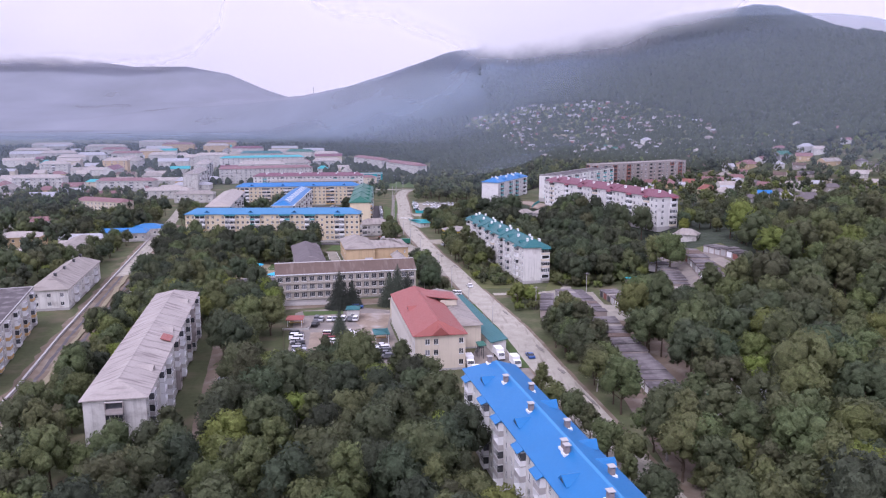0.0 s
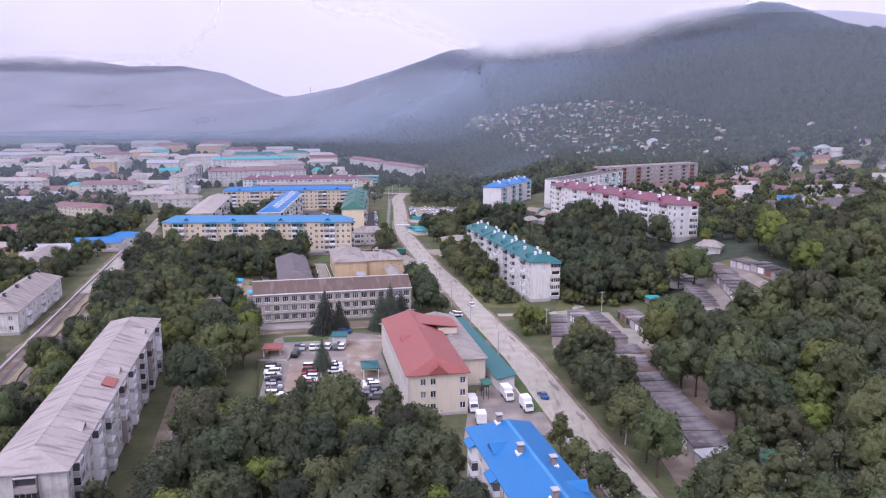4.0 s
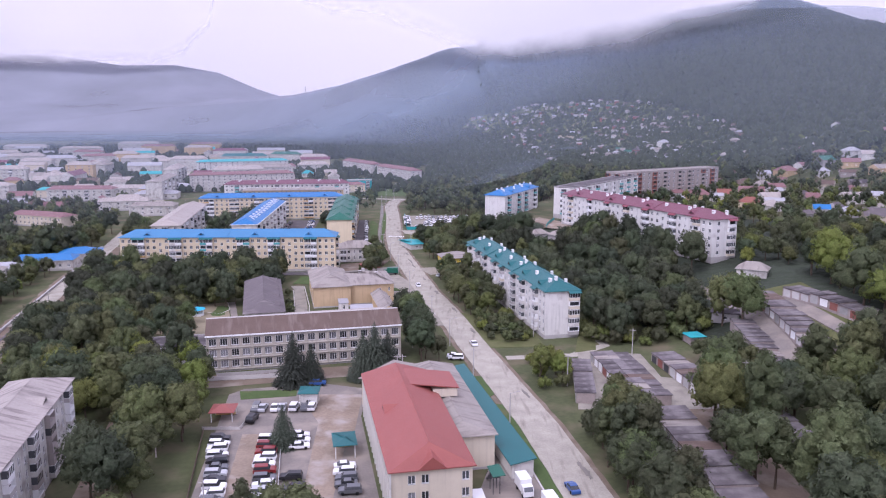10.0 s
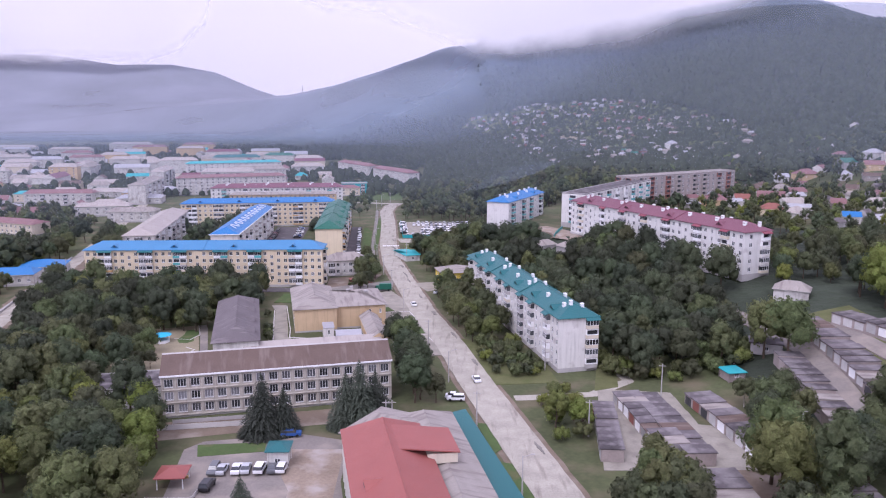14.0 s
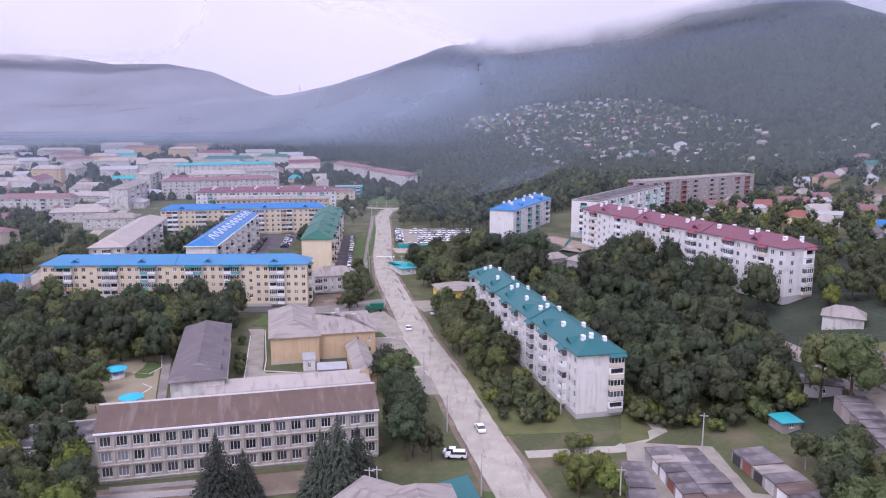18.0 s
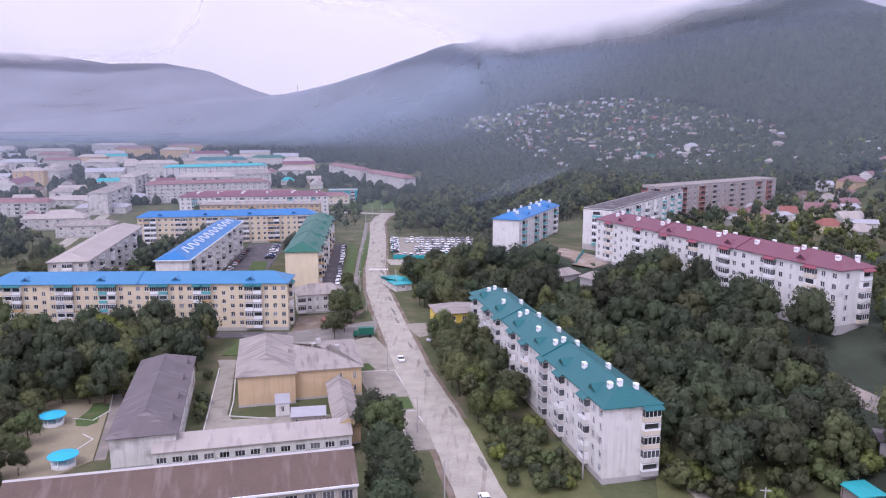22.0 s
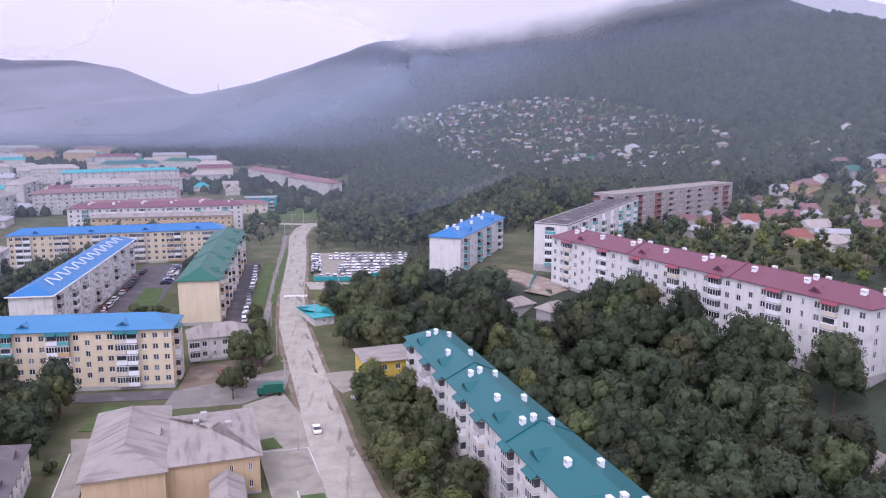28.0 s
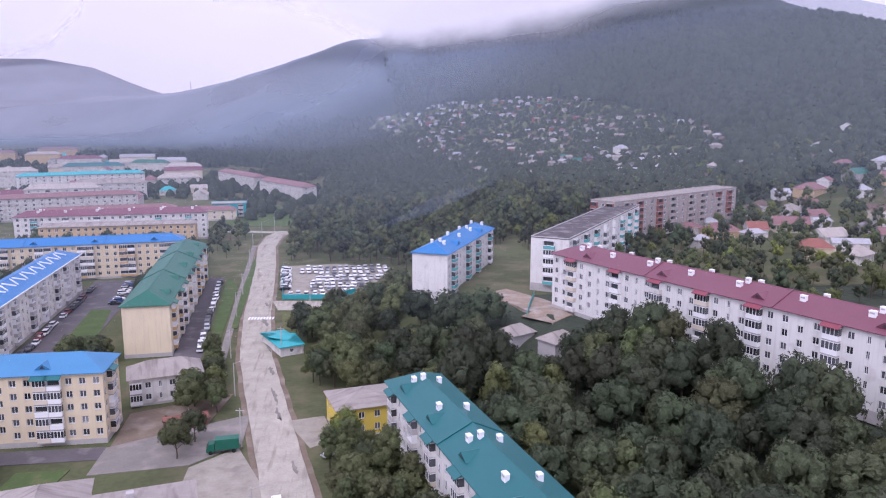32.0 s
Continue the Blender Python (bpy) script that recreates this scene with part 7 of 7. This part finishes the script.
grove([(104, 440), (262, 440), (375, 640), (345, 715), (262, 728), (150, 740), (110, 640), (70, 620), (62, 560), (100, 500)], 8.6, [B, D, D, L, B], 0.66, 12, "", 0.6, 0.9, cover="leafy trees between the cottages", level="far")
grove([(-22, 612), (0, 610), (32, 585), (40, 535), (66, 560), (140, 640), (150, 765), (0, 790), (-24, 724)], 9.0, [B, D, B], 1.0, 13, "", cover="leafy trees beyond the car lot", level="far")
grove([(-8, 282), (1.5, 284), (-2.5, 306), (-9, 334), (-13, 332), (-8, 305)], 5.2, [D, D, B], 0.9, 22, "trees beside the school", 0.8)
grove([(-3, 428), (13, 432), (17, 462), (0, 462), (-6, 448)], 6.6, [B, D, B], 0.85, 30, "", 0.8, cover="leafy trees behind the yellow shop")
grove([(52, 104), (61, 104), (63, 149), (58, 149)], 6.5, [B, L, T], 1.05, 31, "", 0.5, cover="leafy trees beside the garage lane")
grove([(-34, 428), (-27, 430), (-30.5, 470), (-35, 470)], 4.6, ["bush", B, B], 0.68, 14, "trees by the pavement", 0.3)
grove([(-30, 400), (-22, 430), (-32, 432), (-40, 415)], 6.0, [B, "bush"], 0.7, 15, "trees by the pavement", 0.3, 0.6)
grove([(-63, 455), (-60, 470), (-66, 476), (-72, 462)], 5.5, [B, D], 0.85, 16, "courtyard trees", 0.5)
grove([(-74, 530), (-62, 530), (-62, 575), (-72, 580)], 8.0, [B, D], 0.8, 17, "courtyard trees", 0.5, 0.7)
grove([(-128, 440), (-106, 440), (-108, 570), (-135, 575)], 9.0, [D, B], 0.9, 18, "", 1.5, cover="leafy courtyard trees between the blocks", level="far")
grove([(-145, 332), (-132, 330), (-150, 395), (-165, 400), (-230, 480), (-255, 560), (-280, 540), (-215, 440), (-190, 450)], 10.5, [B, D, D], 1.1, 20, "", 1.5, cover="leafy trees by the side street", level="far")
grove([(-108, 185), (-96, 185), (-112, 262), (-122, 262)], 8.0, [B, D], 0.8, 21, "trees beside the track", 0.6, 0.6)
grove([(-420, 470), (-240, 465), (-222, 600), (-250, 690), (-430, 680)], 10.5, [B, D, D], 0.75, 23, "", 0.5, cover="leafy trees between town houses", level="far")
grove([(-190, 250), (-152, 250), (-178, 345), (-215, 345)], 9.5, [B, D], 1.0, 24, "", 0.5, cover="leafy trees behind the old blocks", level="far")
grove([(-260, 300), (-215, 330), (-175, 450), (-240, 470), (-300, 400)], 11.0, [B, D, D], 1.1, 25, "", 0.5, cover="leafy trees round the workshops", level="far")
grove([(-187, 475), (-208, 560), (-224, 612), (-330, 622), (-365, 470), (-250, 425)], 9.0, [B, D, D, B], 0.7, 27, "", 0.5, cover="leafy trees along the side street", level="far")
grove([(-125, 600), (-52, 606), (-44, 700), (-150, 712), (-160, 650)], 10.5, [B, D, D], 0.75, 28, "", 1.0, 0.75, cover="leafy trees by the crossing", level="far")
grove([(-52.5, 336), (-50.5, 334), (-58, 374), (-60, 373)], 3.6, ["bush", "bush", B], 0.75, 29, "bushes by the wing", 0.0)
_r = random.Random(77)
for sx, sy, sk in ((-38, 270, 1.0), (-33.5, 271, 0.85), (-17, 275, 1.15), (-13.5, 277, 1.0), (-20, 274, 0.9), (-7, 309, 0.8), (-33, 232, 0.75)):
    spruce(sx, sy, _r, sk)


for sx, sy, kind, sk in ((-98, 330, B, 0.7), (-97, 326, B, 0.7), (-97, 339, B, 0.65), (-103, 348, D, 0.7), (-90, 316, L, 0.65), (24.6, 178, T, 0.95), (26.4, 168, B, 0.8), (29.4, 160, B, 0.8), (31.4, 152, T, 0.8), (33.6, 144, B, 0.85), (36.4, 138, B, 0.9), (34.5, 130, T, 0.8), (37.5, 122, B, 0.9), (35.5, 114, B, 0.8)):
    tree(kind, sx, sy, _r, sk, "trees along the street" if sx > 0 else "playground trees")

_grove = random.Random(77)
for gx, gy, kind, gk in ((-92, 347, B, 0.6), (-86, 354, B, 0.55), (-79.5, 357, L, 0.55), (-74, 358, B, 0.55), (-97, 350, B, 0.7), (-93, 338, B, 0.6), (-92, 329, B, 0.65), (-89, 322.5, B, 0.65), (-95, 321, B, 0.75), (-99, 344, D, 0.7), (-101, 334, B, 0.75), (-103, 325, T, 0.7), (-91.5, 334, B, 0.65), (-88.5, 327.5, B, 0.6), (-84.5, 319, B, 0.65), (-92, 342.5, B, 0.6), (-83, 312, B, 0.6), (-90, 350, B, 0.55), (-85, 327.5, B, 0.6), (-82.5, 320, B, 0.5), (-79.5, 313.5, B, 0.5), (-90, 340, B, 0.5)):
    tree(kind, gx, gy, _grove, gk, "playground trees")
for k in range(26):
    gx, gy = _grove.uniform(-200, -142), _grove.uniform(462, 540)
    tree((B, T, B, D)[k % 4], gx, gy, _grove, _grove.uniform(0.8, 1.15), "grove beside the western field")


# ---------------------------------------------------------------- far woods: crowns joined into one cover
def far_cover(name, label, count, accept, seed, size, material):
    """Low rounded crowns scattered over the slopes; uncountable, so one object."""
    rng = np.random.default_rng(seed)
    pts = accept(rng, count)
    zs = height(pts[:, 0], pts[:, 1])
    seg, rings = 5, ((1.05, 0.2), (0.86, 0.7), (0.25, 1.0))
    k = len(pts)
    sc = rng.uniform(0.6, 1.4, k) * size * np.interp(pts[:, 1], [600, 1000, 1800, 2600], [1.0, 1.0, 1.0, 0.9])
    sc *= np.array([0.55 if inside(VILLAGE, a, b) else 1.0 for a, b in pts])
    tall = sc * rng.uniform(0.85, 1.5, k)
    turn = rng.uniform(0, 6.28, k)
    vs = []
    for r, z in rings:
        for i in range(seg):
            a = turn + 2 * np.pi * i / seg
            rr = sc * r * rng.uniform(0.75, 1.25, k)
            vs.append(np.stack([pts[:, 0] + rr * np.cos(a), pts[:, 1] + rr * np.sin(a), zs + tall * (z + rng.uniform(-0.08, 0.08, k)) * 1.5 - 0.6], 1))
    verts = np.stack(vs, 1).reshape(-1, 3)
    n = len(rings) * seg
    tpl = []
    for j in range(len(rings) - 1):
        for i in range(seg):
            i2 = (i + 1) % seg
            tpl.append((j * seg + i, j * seg + i2, (j + 1) * seg + i2, (j + 1) * seg + i))
    tpl = np.array(tpl)
    faces = (tpl[None] + (np.arange(k) * n)[:, None, None]).reshape(-1, 4)
    me = bpy.data.meshes.new(name)
    me.vertices.add(len(verts))
    me.vertices.foreach_set("co", verts.ravel())
    me.loops.add(faces.size)
    me.loops.foreach_set("vertex_index", faces.ravel().astype(np.int32))
    me.polygons.add(len(faces))
    me.polygons.foreach_set("loop_start", np.arange(0, faces.size, 4, dtype=np.int32))
    me.update(calc_edges=True)
    me.materials.append(material)
    tagged(new(name, me), label, "woods", kind="stuff")


def slopes(rng, count):
    """Woods on the hillsides, thinner among the cottages."""
    x, y = rng.uniform(-900, 900, count * 5), rng.uniform(600, 2500, count * 5)
    z = height(x, y)
    away = np.hypot(x, y - 150)
    ok = (z < np.where(x < 80, 58, 190)) & ((z > 2.0) | ((x > -14) & (y > 735) & (y < 1150))) & (np.abs(x) < 0.72 * y + 60) & (y > 660) & ((rng.random(count * 5) < np.clip((1500 - away) / 500, 0, 1)))
    village = np.array([inside(VILLAGE, a, b) for a, b in zip(x, y)])
    ok &= ~village | (rng.random(count * 5) < 0.85)
    return np.stack([x[ok], y[ok]], 1)[:count]


def town(rng, count):
    """Street trees of the far part of town."""
    x, y = rng.uniform(-900, -20, count * 3), rng.uniform(760, 1700, count * 3)
    ok = (height(x, y) < 2.0) & (x > -0.75 * y - 30) & (np.sin(x * 0.021 + 1.3) * np.sin(y * 0.017) > -0.5)
    ok &= np.array([not taken(a, b, 3.0) for a, b in zip(x, y)])
    return np.stack([x[ok], y[ok]], 1)[:count]


WOOD = leaf_mat("far_wood_leaves", (0.040, 0.050, 0.031), 0.02, 0.1)
far_cover("hill_woods", "dense dark green woods covering the hillsides", 36000, slopes, 5, 3.9, WOOD)
far_cover("town_trees", "scattered green trees between the far blocks", 4200, town, 6, 3.9, WOOD)

# ---------------------------------------------------------------- painted haze sheet and low cloud
def cloud_mat(name, amount, color, fade):
    """Low cloud: scattered light over a clear sheet; it closes with the height over its ragged base."""
    m = bpy.data.materials.new(name)
    m.use_nodes = True
    n, l = m.node_tree.nodes, m.node_tree.links
    n.remove(n["Principled BSDF"])
    dif, trl, tra, mix, mix2 = n.new("ShaderNodeBsdfDiffuse"), n.new("ShaderNodeBsdfTranslucent"), n.new("ShaderNodeBsdfTransparent"), n.new("ShaderNodeMixShader"), n.new("ShaderNodeMixShader")
    dif.inputs["Color"].default_value = trl.inputs["Color"].default_value = (*color, 1)
    geo, noi, own = n.new("ShaderNodeNewGeometry"), n.new("ShaderNodeTexNoise"), n.new("ShaderNodeAttribute")
    own.attribute_name = "over_base"
    mp = n.new("ShaderNodeMapping")
    mp.inputs["Scale"].default_value = (0.0028, 0.0028, 0.007)
    l.new(geo.outputs["Position"], mp.inputs["Vector"])
    l.new(mp.outputs["Vector"], noi.inputs["Vector"])
    noi.inputs["Scale"].default_value, noi.inputs["Detail"].default_value = 1.0, 6.0
    val, rng = n.new("ShaderNodeMath"), n.new("ShaderNodeMapRange")
    val.operation = "MULTIPLY_ADD"
    l.new(noi.outputs["Fac"], val.inputs[0])
    val.inputs[1].default_value = 110.0
    l.new(own.outputs["Fac"], val.inputs[2])
    rng.interpolation_type = "SMOOTHSTEP"
    rng.inputs["From Min"].default_value, rng.inputs["From Max"].default_value = 55.0 - fade / 2, 55.0 + fade / 2
    rng.inputs["To Max"].default_value = amount
    l.new(val.outputs[0], rng.inputs["Value"])
    l.new(rng.outputs["Result"], mix.inputs["Fac"])
    mix2.inputs["Fac"].default_value = 0.5
    l.new(dif.outputs[0], mix2.inputs[1])
    l.new(trl.outputs[0], mix2.inputs[2])
    l.new(tra.outputs[0], mix.inputs[1])
    l.new(mix2.outputs[0], mix.inputs[2])
    l.new(mix.outputs[0], n["Material Output"].inputs["Surface"])
    return m


def cloud(name, line, top, material, label):
    """A curtain of cloud along a line of x, y and the height of its base."""
    pts = []
    for p, q in zip(line, line[1:]):
        k = max(1, int(math.hypot(q[0] - p[0], q[1] - p[1]) / 60))
        pts += [tuple(a + (b - a) * i / k for a, b in zip(p, q)) for i in range(k)]
    pts.append(line[-1])
    verts, rise, rows = [], [], 12
    for x, y, base in pts:
        for k in range(rows + 1):
            z = base - 80 + (top - base + 80) * (k / rows) ** 1.6
            verts.append((x, y, z))
            rise.append(z - base)
    faces = [(a * (rows + 1) + k, (a + 1) * (rows + 1) + k, (a + 1) * (rows + 1) + k + 1, a * (rows + 1) + k + 1) for a in range(len(pts) - 1) for k in range(rows)]
    me = bpy.data.meshes.new(name)
    me.from_pydata(verts, [], faces, shade_flat=False)
    me.attributes.new("over_base", "FLOAT", "POINT").data.foreach_set("value", rise)
    me.materials.append(material)
    tagged(new(name, me), label, "cloud", kind="structure")


# haze colour painted on the sheet draped over the far ground
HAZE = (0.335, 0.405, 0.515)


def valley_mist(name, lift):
    """A tinted sheet following the shape of the far town and slopes, painting in distance haze; it thickens up the
    valley.
    """
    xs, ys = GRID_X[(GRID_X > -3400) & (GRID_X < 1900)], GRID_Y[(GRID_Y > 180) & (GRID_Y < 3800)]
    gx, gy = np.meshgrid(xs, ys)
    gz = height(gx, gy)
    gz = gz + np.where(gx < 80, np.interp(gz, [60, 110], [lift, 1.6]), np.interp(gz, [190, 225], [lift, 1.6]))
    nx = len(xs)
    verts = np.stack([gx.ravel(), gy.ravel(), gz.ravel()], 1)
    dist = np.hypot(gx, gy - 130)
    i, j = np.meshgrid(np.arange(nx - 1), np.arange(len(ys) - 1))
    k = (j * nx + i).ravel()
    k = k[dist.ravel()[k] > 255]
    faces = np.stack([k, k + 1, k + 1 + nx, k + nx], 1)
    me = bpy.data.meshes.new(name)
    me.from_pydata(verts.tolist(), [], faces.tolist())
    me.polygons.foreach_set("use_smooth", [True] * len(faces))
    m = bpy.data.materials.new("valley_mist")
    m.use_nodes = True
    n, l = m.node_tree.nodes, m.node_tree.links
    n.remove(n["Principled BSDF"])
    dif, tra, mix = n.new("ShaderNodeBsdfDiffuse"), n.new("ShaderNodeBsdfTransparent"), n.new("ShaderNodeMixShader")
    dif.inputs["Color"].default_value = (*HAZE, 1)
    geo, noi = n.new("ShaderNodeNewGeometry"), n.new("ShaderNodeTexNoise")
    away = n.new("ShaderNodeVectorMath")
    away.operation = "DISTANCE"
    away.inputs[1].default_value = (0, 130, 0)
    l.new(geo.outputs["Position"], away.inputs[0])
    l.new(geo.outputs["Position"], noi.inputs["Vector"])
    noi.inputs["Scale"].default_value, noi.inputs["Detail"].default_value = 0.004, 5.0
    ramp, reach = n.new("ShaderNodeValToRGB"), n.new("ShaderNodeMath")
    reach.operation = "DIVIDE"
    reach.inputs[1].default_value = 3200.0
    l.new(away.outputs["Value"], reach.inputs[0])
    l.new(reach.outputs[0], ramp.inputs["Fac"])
    stops = HAZE_STOPS
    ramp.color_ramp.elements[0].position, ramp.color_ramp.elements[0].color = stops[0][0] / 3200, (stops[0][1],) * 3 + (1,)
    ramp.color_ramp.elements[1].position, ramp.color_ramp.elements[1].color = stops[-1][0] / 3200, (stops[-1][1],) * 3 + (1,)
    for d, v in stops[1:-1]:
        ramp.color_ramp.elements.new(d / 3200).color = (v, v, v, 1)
    # tint turns paler far off: distance haze put into the colour
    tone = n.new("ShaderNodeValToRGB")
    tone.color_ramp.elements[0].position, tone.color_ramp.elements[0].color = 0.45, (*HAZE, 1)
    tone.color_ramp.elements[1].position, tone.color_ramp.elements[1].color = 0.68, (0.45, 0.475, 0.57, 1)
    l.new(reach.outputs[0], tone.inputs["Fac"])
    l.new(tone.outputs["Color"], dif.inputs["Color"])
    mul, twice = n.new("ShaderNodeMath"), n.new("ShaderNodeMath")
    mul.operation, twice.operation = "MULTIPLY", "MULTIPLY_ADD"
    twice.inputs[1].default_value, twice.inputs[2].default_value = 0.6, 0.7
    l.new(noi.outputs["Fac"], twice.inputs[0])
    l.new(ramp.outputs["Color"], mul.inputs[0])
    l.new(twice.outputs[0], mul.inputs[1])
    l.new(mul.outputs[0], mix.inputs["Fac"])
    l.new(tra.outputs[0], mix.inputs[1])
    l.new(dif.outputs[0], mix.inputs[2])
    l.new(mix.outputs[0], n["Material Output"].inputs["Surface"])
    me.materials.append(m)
    tagged(new(name, me), "thin bluish sheet over the far town and slopes imitating distance haze", "mist", kind="structure")


# opacity of the painted haze, by distance in metres
HAZE_STOPS = [(265, 0.0), (330, 0.035), (445, 0.08), (600, 0.11), (800, 0.135), (1000, 0.17), (1180, 0.27), (1400, 0.41), (1800, 0.43), (3000, 0.47)]
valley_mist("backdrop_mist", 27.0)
CLOUD_TONE = (0.95, 0.93, 0.915)
LOW_CLOUD = cloud_mat("low_cloud", 0.96, CLOUD_TONE, 62.0)
cloud("backdrop_cloud", [(-2900, 2300, 268), (-1667, 2760, 262), (-1456, 2830, 268), (-1188, 2860, 262), (-1050, 2890, 266), (-930, 2920, 300), (-840, 2930, 400), (-700, 2950, 900)], 620, LOW_CLOUD, "low grey cloud lying on the western hilltops")
cloud("backdrop_cloud_3", [(-620, 2180, 640), (-400, 2040, 420), (-250, 1900, 335), (-60, 1720, 258), (79, 1573, 198), (130, 1469, 182), (219, 1332, 182), (287, 1191, 182), (355, 1120, 194), (400, 1078, 210), (425, 1040, 262), (440, 1010, 350), (470, 960, 520)], 420, LOW_CLOUD, "low grey cloud lying on the eastern hilltop")
cloud("backdrop_cloud_2", [(3500 * math.sin(radians(a)), 120 + 3500 * math.cos(radians(a)), -400) for a in range(-64, 65, 4)], 1500, cloud_mat("far_cloud", 0.97, (0.90, 0.88, 0.89), 70.0), "pale cloud closing the far end of the valley")
